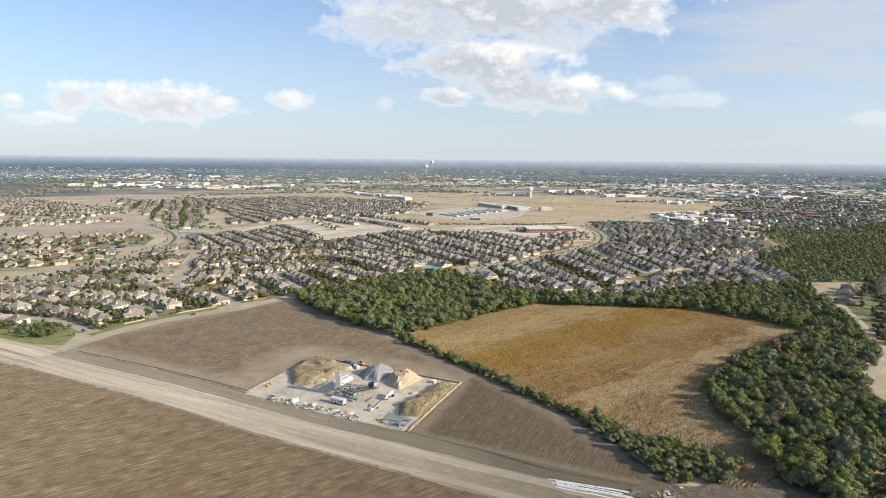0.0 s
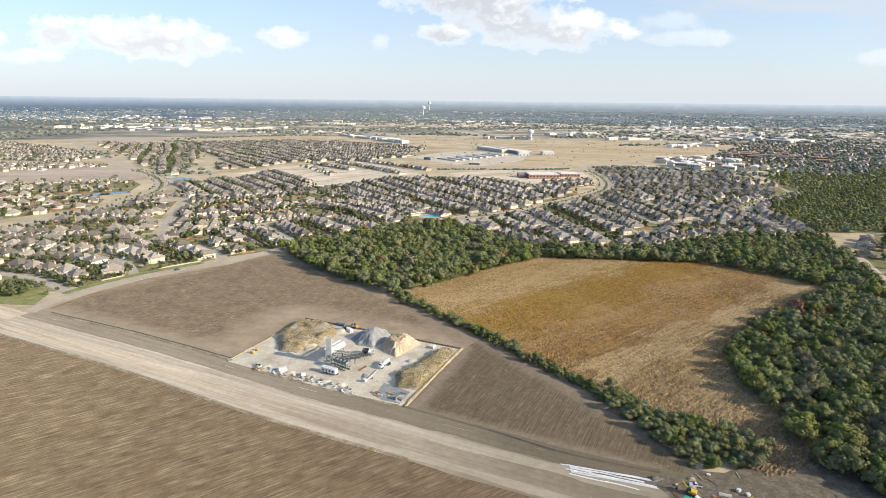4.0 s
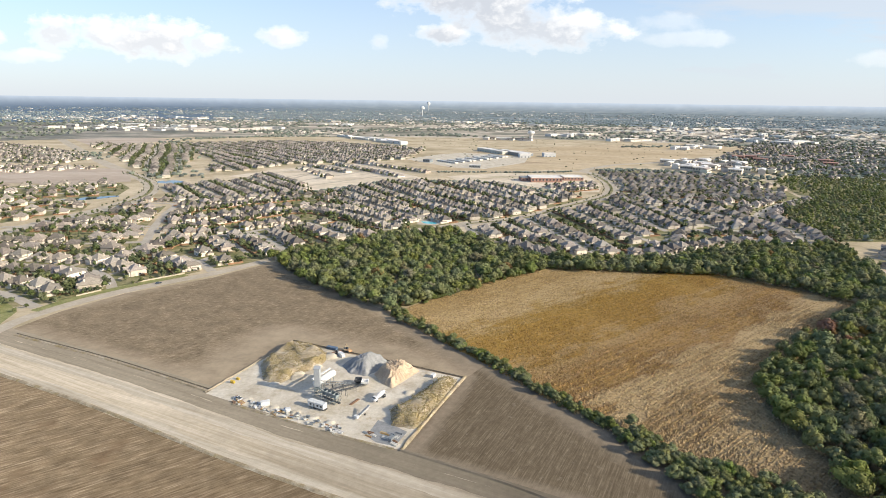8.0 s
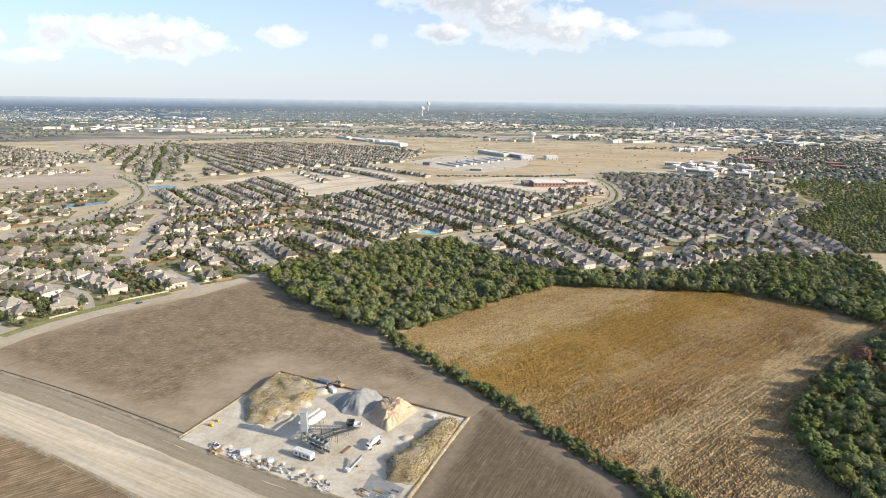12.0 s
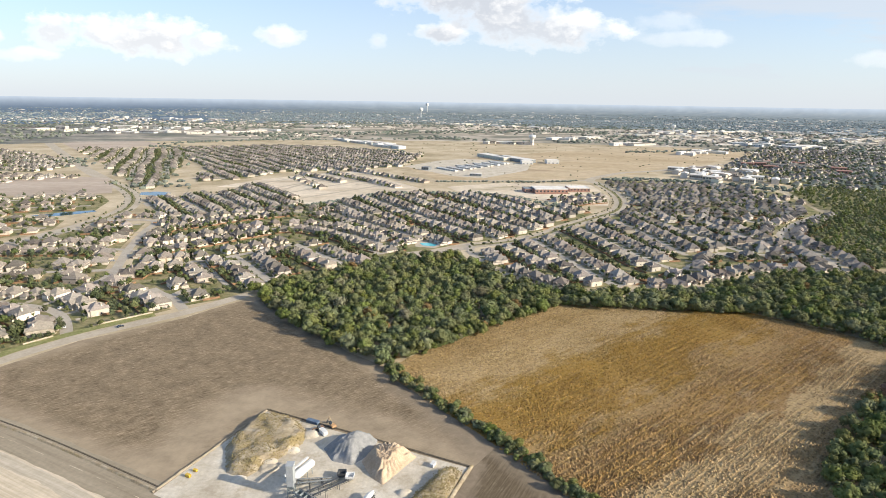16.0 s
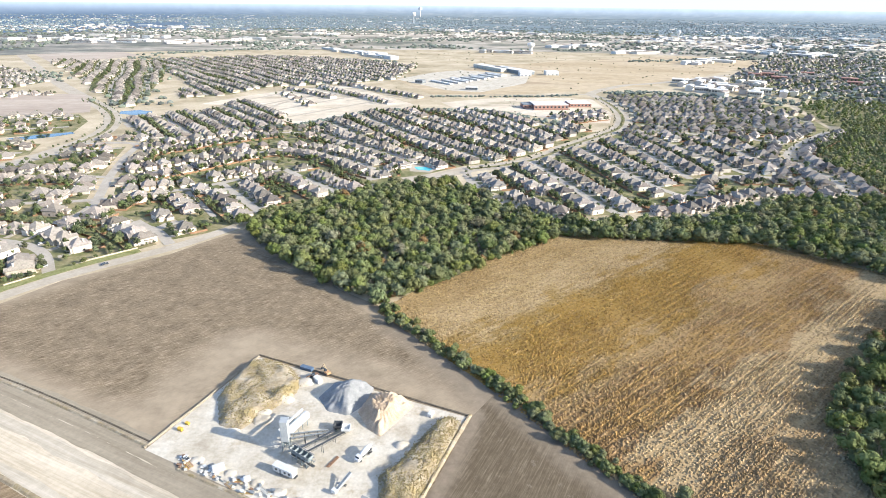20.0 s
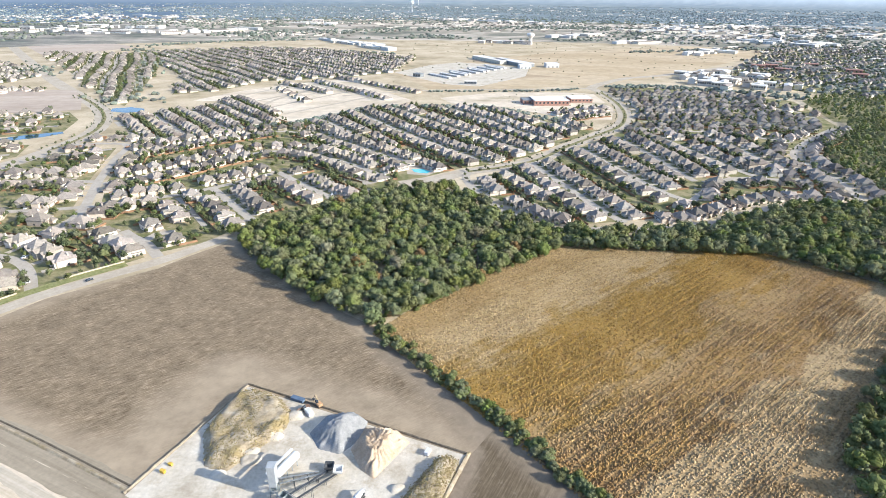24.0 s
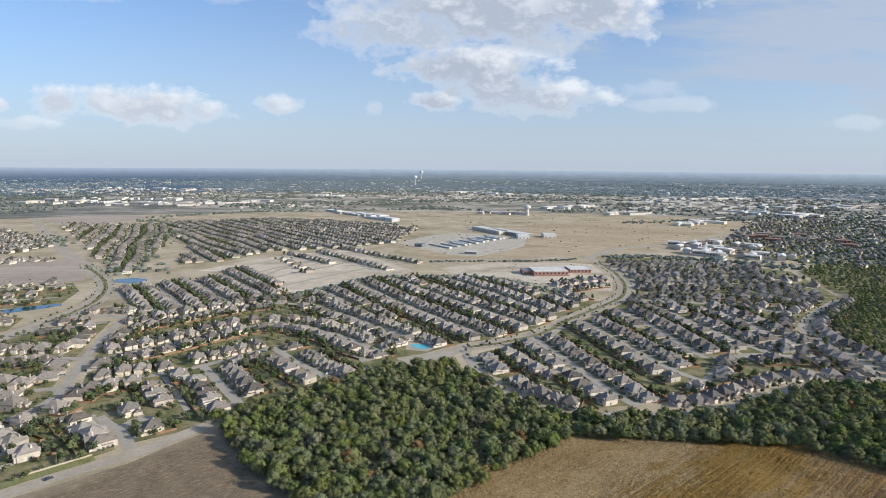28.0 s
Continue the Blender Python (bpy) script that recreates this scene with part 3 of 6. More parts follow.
A_POLY = [(-470, 860), (-405, 895), (-390, 842), (-364, 756), (-335, 676), (-300, 640), (-222, 572), (-262, 528), (-300, 485), (-330, 470), (-480, 430), (-560, 480), (-520, 700)]
MIDL_POLY = [(-382, 915), (-300, 955), (-245, 1030), (-200, 1040), (-130, 880), (-95, 740), (-108, 668), (-170, 632), (-190, 598), (-214, 582), (-290, 640), (-312, 680), (-345, 756), (-370, 842)]
MIDR_POLY = [(-200, 1045), (-145, 1115), (-78, 1185), (-17, 1180), (72, 1170), (141, 1105), (192, 1050), (230, 1010), (150, 915), (110, 865), (70, 832), (25, 812), (-15, 778), (-60, 735), (-92, 740), (-130, 880)]
RIGHT_POLY = [(42, 780), (125, 838), (178, 905), (245, 980), (290, 1045), (325, 1120), (345, 1220), (350, 1400), (431, 1420), (589, 1330), (660, 1260), (600, 1030), (490, 930), (425, 870), (440, 800), (440, 760), (380, 735), (300, 712), (225, 680), (163, 650), (125, 642), (90, 668), (48, 715), (34, 750)]
TL_POLY = [(-490, 1085), (-440, 1125), (-385, 1150), (-375, 1245), (-350, 1250), (-235, 1070), (-250, 1035), (-305, 965), (-385, 925), (-410, 960), (-480, 1040)]
LL_POLY = [(-700, 1085), (-592, 1118), (-545, 1060), (-520, 975), (-620, 930), (-520, 905), (-500, 850), (-560, 740), (-900, 700), (-1000, 950)]
F1_POLY = [(-900, 2060), (-585, 2217), (-338, 2155), (-62, 1947), (-108, 1625), (-231, 1521), (-373, 1471), (-425, 1340), (-500, 1290), (-560, 1500)]
F0_POLY = [(-1180, 2000), (-836, 2000), (-704, 1703), (-600, 1400), (-530, 1170), (-640, 1300), (-900, 1640)]
F2_POLY = [(-1500, 2000), (-1000, 1670), (-890, 1530), (-896, 1400), (-1500, 1500)]
F3_POLY = [(-1000, 1360), (-740, 1330), (-1100, 1050), (-1200, 1200)]
FR_POLY = [(660, 1560), (1244, 2432), (1700, 2454), (1700, 1900), (852, 1275), (763, 1333)]
RR_POLY = [(372, 470), (440, 640), (520, 720), (800, 760), (800, 500), (450, 400)]

street_lines, house_sites = [], []
W1 = [(-172, 616), (-125, 548), (-82, 502), (-42, 474), (-12, 499), (40, 543), (97, 590), (245, 575), (285, 547), (330, 496), (292, 470), (240, 434), (176, 376), (164, 330), (166, 292), (158, 264), (162, 244), (180, 228), (215, 205), (330, 150), (480, 160), (470, 240), (330, 270), (262, 305), (268, 350), (292, 390), (335, 425), (365, 500), (410, 600), (425, 690), (357, 686), (313, 676), (271, 654), (229, 632), (160, 622), (109, 618), (84, 628), (54, 664), (32, 715), (16, 738), (-44, 735), (-78, 705), (-110, 668), (-150, 640)]



def along(a, b, t):
    return (a[0] + (b[0] - a[0]) * t, a[1] + (b[1] - a[1]) * t)


def far_from_lines(p, lines, gap):
    for ln in lines:
        for (x0, y0), (x1, y1) in zip(ln, ln[1:]):
            dx, dy = x1 - x0, y1 - y0
            t = max(0, min(1, ((p[0] - x0) * dx + (p[1] - y0) * dy) / (dx * dx + dy * dy + 1e-9)))
            if (p[0] - x0 - t * dx) ** 2 + (p[1] - y0 - t * dy) ** 2 < gap * gap:
                return False
    return True


MAIN = [BLVD_L, BLVD_R, COLLECT, STREET_B]
EDGE = [(-296, 455), (-278, 490), (-252, 523), (-208, 565), (-190, 588), (-172, 612)]
rng = random.Random(5)


def fill_rows(poly, dirn, anchor, pitch, lot, setback=18.0, wander=4.0, skip=0.03, lines_too=True):
    d = Vector((*dirn, 0)).normalized()
    nrm = Vector((d.y, -d.x, 0))
    c = Vector((*anchor, 0))
    rel = [Vector((*p, 0)) - c for p in poly]
    k0, k1 = math.floor(min(r.dot(nrm) for r in rel) / pitch), math.ceil(max(r.dot(nrm) for r in rel) / pitch)
    s0, s1 = min(r.dot(d) for r in rel), max(r.dot(d) for r in rel)
    for k in range(k0, k1 + 1):
        run, ph = [], rng.random() * 6.28

        def at(s, side=0.0):
            w = wander * math.sin(s / 70 + ph)
            return c + d * s + nrm * (k * pitch + w + side)

        s = s0
        while s < s1 + 8:
            p = at(s)
            if inside(p, poly):
                run.append((p.x, p.y))
            else:
                if len(run) > 2 and lines_too:
                    street_lines.append(run)
                run = []
            s += 12
        if len(run) > 2 and lines_too:
            street_lines.append(run)
        for side in (-1, 1):
            s = s0 + rng.random() * lot
            while s < s1:
                p = at(s, side * (setback + rng.uniform(-1.2, 1.2)))
                if rng.random() > skip and inside(p, poly):
                    turn = math.atan2(nrm.y * side, nrm.x * side) - math.pi / 2
                    house_sites.append((p.x, p.y, turn + rng.uniform(-0.06, 0.06)))
                s += lot * rng.uniform(0.94, 1.12)


def line_houses(line, lot, setback=18.0, sides=(-1, 1)):
    pts = smooth_line(line, 2.0)
    run = 0.0
    for side in sides:
        run = rng.random() * lot
        for a, b in zip(pts, pts[1:]):
            run += (b - a).length
            if run > lot:
                run -= lot * rng.uniform(0.95, 1.12)
                d = (b - a).normalized()
                nrm = Vector((d.y, -d.x, 0)) * side
                p = b + nrm * (setback + rng.uniform(-1, 1))
                if rng.random() > 0.03:
                    house_sites.append((p.x, p.y, math.atan2(nrm.y, nrm.x) - math.pi / 2 + rng.uniform(-0.06, 0.06)))


for ln in LOCAL[:14]:
    line_houses(ln, 17.2)
line_houses(COLLECT[12:], 17)
line_houses(COLLECT[1:13], 17, 18.0, (-1,))
line_houses([(60, 812), (85, 760), (112, 700)], 17, 6.0, (1,))
line_houses(LOCAL[15], 17.5, 16)
line_houses(LOCAL[16], 17.5, 16)
line_houses(LOCAL[14], 18.0, 18)
for ln in (LOCAL[17], LOCAL[21], LOCAL[20], LOCAL[22], LOCAL[23]):
    line_houses(ln, 16.6, 17)
for ln in (LOCAL[18], LOCAL[19]):
    line_houses(ln, 18.5, 18)
line_houses(LOCAL[24], 17.0, 17.5, (1,))
line_houses(LOCAL[24][2:], 17.5, 17.5, (-1,))
line_houses(LANE, 17, 14, (1,))
line_houses(STREET_B, 18.0, 19)
for ln in ([(-255, 1456), (-91, 1252)], [(-229, 1527), (-41, 1330)], [(-316, 1428), (-205, 1310)]):
    line_houses(ln, 16.5, 2.0, (1,))
line_houses([(-320, 1374), (-217, 1202)], 38, 3.0, (1,))
fill_rows(MIDR_POLY, (0.523, -0.852), (1, 911), 72, 17.2)
fill_rows(TL_POLY, (0.6, -0.8), (-410, 1047), 58, 12.6, 15, wander=1.0, skip=0.0)
fill_rows(LL_POLY, (0.9, 0.35), (-600, 1000), 82, 28, 22)
fill_rows(F1_POLY, (0.62, -0.785), (-400, 1800), 66, 16, wander=5)
fill_rows(F0_POLY, (0.4, -0.92), (-700, 1600), 68, 18)
fill_rows(F2_POLY, (1, -0.3), (-1100, 1600), 70, 19)
fill_rows(F3_POLY, (1, -0.1), (-950, 1240), 75, 22)
fill_rows(FR_POLY, (0.8, 0.5), (1100, 1900), 95, 24, 22, skip=0.3)
fill_rows(RR_POLY, (0.55, 0.83), (440, 520), 75, 20, skip=0.15)
_kept, _grid = [], {}
for hx, hy, ht in house_sites:
    key = (int(hx // 20), int(hy // 20))
    near = [q for i in (-1, 0, 1) for j in (-1, 0, 1) for q in _grid.get((key[0] + i, key[1] + j), ())]
    if all((hx - q[0]) ** 2 + (hy - q[1]) ** 2 > (11.5 if hy > 920 and hx < -230 else 13.6) ** 2 for q in near) and far_from_lines((hx, hy), MAIN[:2], 22) and far_from_lines((hx, hy), MAIN[2:] + LOCAL, 13.5) and far_from_lines((hx, hy), [LANE], 9) and not inside((hx, hy), W1) and far_from_lines((hx, hy), [EDGE], 23 if hx < -222 else 15):
        _kept.append((hx, hy, ht))
        _grid.setdefault(key, []).append((hx, hy))
house_sites = _kept
for i, ln in enumerate(street_lines + LOCAL):
    ribbon("street_%d" % (i + 1), ln[::2] if len(ln) > 4 else ln, 8.2, 0.13 + (i % 31) * 0.005, M_street, "pale concrete residential street", "street")
sheet("verge_corner", [(-312, 466), (-306, 440), (-330, 441), (-352, 450), (-420, 480), (-420, 505), (-372, 503), (-340, 490)], 0.11, M_verge, "mown green corner lawn beside a junction", "verge")
ribbon("lane", LANE, 5, 0.30, M_street, "narrow concrete lane between back fences", "lane")
LAWN_POLYS = [A_POLY, MIDL_POLY, MIDR_POLY, RIGHT_POLY, TL_POLY, RR_POLY, LL_POLY, F0_POLY, F1_POLY, F2_POLY, FR_POLY]
for i, po in enumerate(LAWN_POLYS):
    sheet("lawn_%d" % (i + 1), po, 0.05, M_lawn, "mixed green and dry lawns of house lots", "lawn")


# ---- houses ----
def hip(verts, faces, x0, x1, y0, y1, z, pitch=0.74, over=0.5, gable=False):
    """A hip or gable roof over a rectangle, with its eaves board and underside."""
    x0, x1, y0, y1 = x0 - over, x1 + over, y0 - over, y1 + over
    k = len(verts)
    w, d = x1 - x0, y1 - y0
    h = min(w, d) / 2 * pitch
    ins = 0.02 if gable else min(w, d) / 2
    if w >= d:
        ridge = [(x0 + ins, (y0 + y1) / 2), (x1 - ins, (y0 + y1) / 2)]
    else:
        ridge = [((x0 + x1) / 2, y0 + ins), ((x0 + x1) / 2, y1 - ins)]
    e = [(x0, y0), (x1, y0), (x1, y1), (x0, y1)]
    verts += [(x, y, z - 0.25) for x, y in e] + [(x, y, z) for x, y in e] + [(x, y, z + h) for x, y in ridge]
    faces += [(k + 3, k + 2, k + 1, k)] + [(k + i, k + (i + 1) % 4, k + 4 + (i + 1) % 4, k + 4 + i) for i in range(4)]
    a, b = k + 8, k + 9
    p = [k + 4, k + 5, k + 6, k + 7]
    if w >= d:
        faces += [(p[0], p[1], b, a), (p[1], p[2], b), (p[2], p[3], a, b), (p[3], p[0], a)]
    else:
        faces += [(p[0], p[1], a), (p[1], p[2], b, a), (p[2], p[3], b), (p[3], p[0], a, b)]


def block(verts, faces, x0, x1, y0, y1, z0, z1):
    k = len(verts)
    verts += [(x0, y0, z0), (x1, y0, z0), (x1, y1, z0), (x0, y1, z0), (x0, y0, z1), (x1, y0, z1), (x1, y1, z1), (x0, y1, z1)]
    faces += [tuple(k + i for i in f) for f in ((0, 3, 2, 1), (4, 5, 6, 7), (0, 1, 5, 4), (1, 2, 6, 5), (2, 3, 7, 6), (3, 0, 4, 7))]


def house_plan(seed):
    """Masses of one house type, front towards -y: (x0, x1, y0, y1, top, gable)."""
    r = random.Random(seed)
    two = seed % 8 not in (2, 6)
    w, d = r.uniform(13.0, 14.8), r.uniform(14.5, 17.5)
    flip = 1 if seed % 2 else -1
    top = 5.6 if two else 3.0
    masses = [(-w / 2, w / 2, -d / 2 + 2, d / 2, 3.0 if two and seed % 3 == 0 else top, False)]
    if two:
        masses.append((-w / 2 + 0.6, w * 0.22, -d / 2 + 3.5, d / 2 - 2.5, 5.9, False))
    gx = (w / 2 - 6.2, w / 2) if flip > 0 else (-w / 2, -w / 2 + 6.2)
    masses.append((*gx, -d / 2 - 1.2, 0, 3.0 if seed % 4 else 5.2, seed % 3 == 1))
    px = (-w / 2 + 1, -w / 2 + 5.2) if flip > 0 else (w / 2 - 5.2, w / 2 - 1)
    masses.append((*px, -d / 2 + 0.4, d / 4, 4.6 if two else 3.3, True))
    masses.append((-flip * w * 0.30 - 2.1, -flip * w * 0.30 + 2.1, 0, d / 2 + 0.7, top - 0.5, True))
    masses.append((w * 0.05, w / 2 + 0.5, d * 0.05, d * 0.05 + 4.4, top - 0.4, True) if flip > 0 else (-w / 2 - 0.5, -w * 0.05, d * 0.05, d * 0.05 + 4.4, top - 0.4, True))
    if seed % 2:
        masses.append((-2.5, 3.0, d / 2 - 2, d / 2 + 2.2, 2.8, False))
    return w, d, flip, gx, px, masses, top


def united(solids):
    """One closed shell out of overlapping solids."""
    obs = []
    for verts, faces in solids:
        bm = bmesh.new()
        vs = [bm.verts.new(v) for v in verts]
        for f in faces:
            bm.faces.new([vs[i] for i in f])
        obs.append(bpy.data.objects.new("solid", bm_mesh("solid", bm, M_wall)))
        scene.collection.objects.link(obs[-1])
    for ob in obs[1:]:
        mod = obs[0].modifiers.new("union", "BOOLEAN")
        mod.operation, mod.solver, mod.object = "UNION", "EXACT", ob
    bpy.context.view_layer.update()
    me = bpy.data.meshes.new_from_object(obs[0].evaluated_get(bpy.context.evaluated_depsgraph_get()))
    verts, faces = [tuple(v.co) for v in me.vertices], [tuple(p.vertices) for p in me.polygons]
    for ob in obs:
        bpy.data.meshes.remove(ob.data)
    bpy.data.meshes.remove(me)
    return verts, faces


def house_type(seed):
    w, d, flip, gx, px, masses, top = house_plan(seed)
    walls, roofs = [], []
    for i, (x0, x1, y0, y1, t, g) in enumerate(masses):
        j = 0.013 * i
        x0, x1, y0, y1, t = x0 - j, x1 + j, y0 - j, y1 + j, t + j
        wv, wf, rv, rf = [], [], [], []
        if not g:
            block(wv, wf, x0, x1, y0, y1, 0, t)
        hip(rv, rf, x0, x1, y0, y1, t, gable=g)
        roofs.append((rv, rf))
        if g:
            ym, xm, k = (y0 + y1) / 2, (x0 + x1) / 2, len(wv)
            if x1 - x0 >= y1 - y0:
                hh = (y1 - y0) / 2 * 0.72
                wv += [(x, y, z) for x in (x0, x1) for y, z in ((y0, 0), (y1, 0), (y1, t), (ym, t + hh), (y0, t))]
            else:
                hh = (x1 - x0) / 2 * 0.72
                wv += [(x, y, z) for y in (y0, y1) for x, z in ((x0, 0), (x1, 0), (x1, t), (xm, t + hh), (x0, t))]
            wf += [(4, 3, 2, 1, 0), (5, 6, 7, 8, 9)] + [(n, (n + 1) % 5, 5 + (n + 1) % 5, 5 + n) for n in range(5)]
        walls.append((wv, wf))
    wv, wf = united(walls)
    rv, rf = united(roofs)
    return dict(w=w, d=d, gx=gx, px=px, top=top, wv=wv, wf=wf, rv=rv, rf=rf, seed=seed)


def framed_pane(name, w, h):
    bm = bmesh.new()
    box(bm, -w / 2, w / 2, -0.06, 0.02, 0, h)
    me = bm_mesh(name, bm, M_glass)
    return me


TYPES = [house_type(s) for s in range(8)]
window_mesh, wide_mesh = framed_pane("window", 1.3, 1.6), framed_pane("window", 2.2, 1.5)


def build_house(T):
    root = new("house")
    part("wall", mesh_of("wall", T["wv"], T["wf"], M_wall), None, root)
    part("roof", mesh_of("roof", T["rv"], T["rf"], M_roof), None, root)
    bm = bmesh.new()
    cx = T["w"] * 0.3 * (-1 if T["seed"] % 2 else 1)
    box(bm, cx - 0.6, cx + 0.6, T["d"] * 0.2, T["d"] * 0.2 + 0.9, 3, T["top"] + 4.2)
    box(bm, cx - 0.72, cx + 0.72, T["d"] * 0.2 - 0.12, T["d"] * 0.2 + 1.02, T["top"] + 4.2, T["top"] + 4.45)
    part("chimney", bm, M_wall, root)
    bm = bmesh.new()
    yf, gm = -T["d"] / 2 - 1.2, sum(T["gx"]) / 2
    for i in range(4):
        box(bm, gm - 2.45, gm + 2.45, yf - 0.07, yf + 0.02, 0.05 + i * 0.56, 0.57 + i * 0.56)
    part("garage_door", bm, M_door, root)
    bm = bmesh.new()
    pm = sum(T["px"]) / 2
    box(bm, pm - 0.5, pm + 0.5, -T["d"] / 2 + 0.33, -T["d"] / 2 + 0.42, 0.1, 2.2)
    box(bm, pm - 0.9, pm + 0.9, -T["d"] / 2 - 0.9, -T["d"] / 2 + 0.42, 0.0, 0.12)
    part("front_door", bm, M_door, root)
    spots = [(wide_mesh, -T["w"] * 0.2, T["d"] / 2, 0.9, 180), (window_mesh, T["w"] * 0.32, T["d"] / 2, 0.9, 180),
             (window_mesh, T["w"] / 2, T["d"] * 0.15, 0.9, 90), (window_mesh, -T["w"] / 2, T["d"] * 0.1, 0.9, -90)]
    for me, x, y, z, a in spots:
        o = new("window", me)
        o.parent = root
        o.matrix_basis = pose(x, y, z, 0, 0, a)
    return root


def merged(name, groups, mats, label, category, smooth=False):
    """One mesh out of many placed pieces: groups of (verts, faces, tone), each with the index of its material."""
    V, F, MI, TN, base = [], [], [], [], 0
    for verts, faces, mi, tone in groups:
        V.append(verts)
        F += [tuple(base + i for i in f) for f in faces]
        MI += [mi] * len(faces)
        TN += [tone] * len(faces)
        base += len(verts)
    me = bpy.data.meshes.new(name)
    me.from_pydata(np.concatenate(V).tolist(), [], F)
    for m in mats:
        me.materials.append(m)
    me.polygons.foreach_set("material_index", MI)
    if smooth:
        me.polygons.foreach_set("use_smooth", [True] * len(me.polygons))
    me.attributes.new("tone", "FLOAT", "FACE").data.foreach_set("value", TN)
    me.update()
    return tagged(new(name, me), label, category, kind="stuff")


def placed(verts, x, y, z, turn, s=1.0, sz=None):
    v = np.asarray(verts, dtype=float)
    c, n = math.cos(turn), math.sin(turn)
    o = np.empty_like(v)
    o[:, 0], o[:, 1], o[:, 2] = x + s * (v[:, 0] * c - v[:, 1] * n), y + s * (v[:, 0] * n + v[:, 1] * c), z + (sz or s) * v[:, 2]
    return o


house_sites.sort(key=lambda h: math.hypot(h[0] + 60, h[1] - 250))
near_sites, rest_sites = house_sites[:300], house_sites[300:]
HOUSE_LABEL = {True: "two-storey tan brick house with a grey-brown hip roof", False: "one-storey tan brick house with a low hip roof"}
models = {}
for i, (hx, hy, ht) in enumerate(near_sites):
    T = TYPES[rng.randrange(8)]
    m = pose(hx, hy, 0.06, 0, 0, math.degrees(ht))
    if T["seed"] not in models:
        ob = models[T["seed"]] = build_house(T)
        ob.matrix_basis = m
        tagged(ob, HOUSE_LABEL[T["top"] > 4], "house", "houses of the subdivision")
    else:
        ob = copy_thing(models[T["seed"]], m)
    k = 0.96 if hx < -230 else 0.9
    ob.scale = (k, k, k * 0.96)
FAR_TYPES = []
for seed in range(8):
    T = dict(wv=[], wf=[], rv=[], rf=[])
    for i, (x0, x1, y0, y1, t, g) in enumerate(house_plan(seed)[5][:4]):
        k = 0.02 * i
        block(T["wv"], T["wf"], x0 - k, x1 + k, y0 - k, y1 + k, 0, t - 0.3 + k)
        hip(T["rv"], T["rf"], x0 - k, x1 + k, y0 - k, y1 + k, t + k, gable=g)
    FAR_TYPES.append(T)
groups = []
for hx, hy, ht in rest_sites:
    T = (TYPES if hy < 1080 else FAR_TYPES)[rng.randrange(8)]
    tone, k = rng.random(), rng.uniform(0.84, 0.94)
    groups.append((placed(T["wv"], hx, hy, 0.06, ht, k), T["wf"], 0, tone))
    groups.append((placed(T["rv"], hx, hy, 0.06, ht, k), T["rf"], 1, tone))
merged("houses_beyond", groups, [M_wall, M_roof], "rows of tan brick houses with grey-brown hip roofs", "houses")

wall_line = smooth_line(offset([(-278, 490), (-252, 523), (-222, 552)], 15.5), 6.0)
for a, b in zip(wall_line, wall_line[1:]):
    if not far_from_lines(((a.x + b.x) / 2, (a.y + b.y) / 2), [LOCAL[14], LOCAL[15], LOCAL[24]], 10):
        continue
    bm = bmesh.new()
    beam(bm, a + Vector((0, 0, 0.65)), b + Vector((0, 0, 0.65)), 0.25, 1.3)
    tagged(new("perimeter_wall", bm_mesh("perimeter_wall", bm, M_concrete)), "pale masonry wall along the road verge", "wall", "perimeter wall sections")
# driveways and back fences
verts, faces = [], []
for hx, hy, ht in house_sites[:900]:
    k = len(verts)
    verts += [tuple(v) for v in placed([(2.0, -7, 0.11), (7.0, -7, 0.11), (7.0, -15, 0.11), (2.0, -15, 0.11)], hx, hy, 0, ht)]
    faces.append((k + 3, k + 2, k + 1, k))
tagged(new("driveways", mesh_of("driveways", verts, faces, M_concrete)), "pale concrete driveways in front of houses", "driveways", kind="stuff")
groups = []
for hx, hy, ht in house_sites[:900]:
    fv, ff = [], []
    block(fv, ff, -8.6, 8.6, 15.9, 16.0, 0, 1.8)
    block(fv, ff, 8.5, 8.6, 2, 16, 0, 1.8)
    groups.append((placed(fv, hx, hy, 0.05, ht), ff, 0, rng.random()))
merged("yard_fences", groups, [M_fence], "weathered cedar board fences round back yards", "fences")


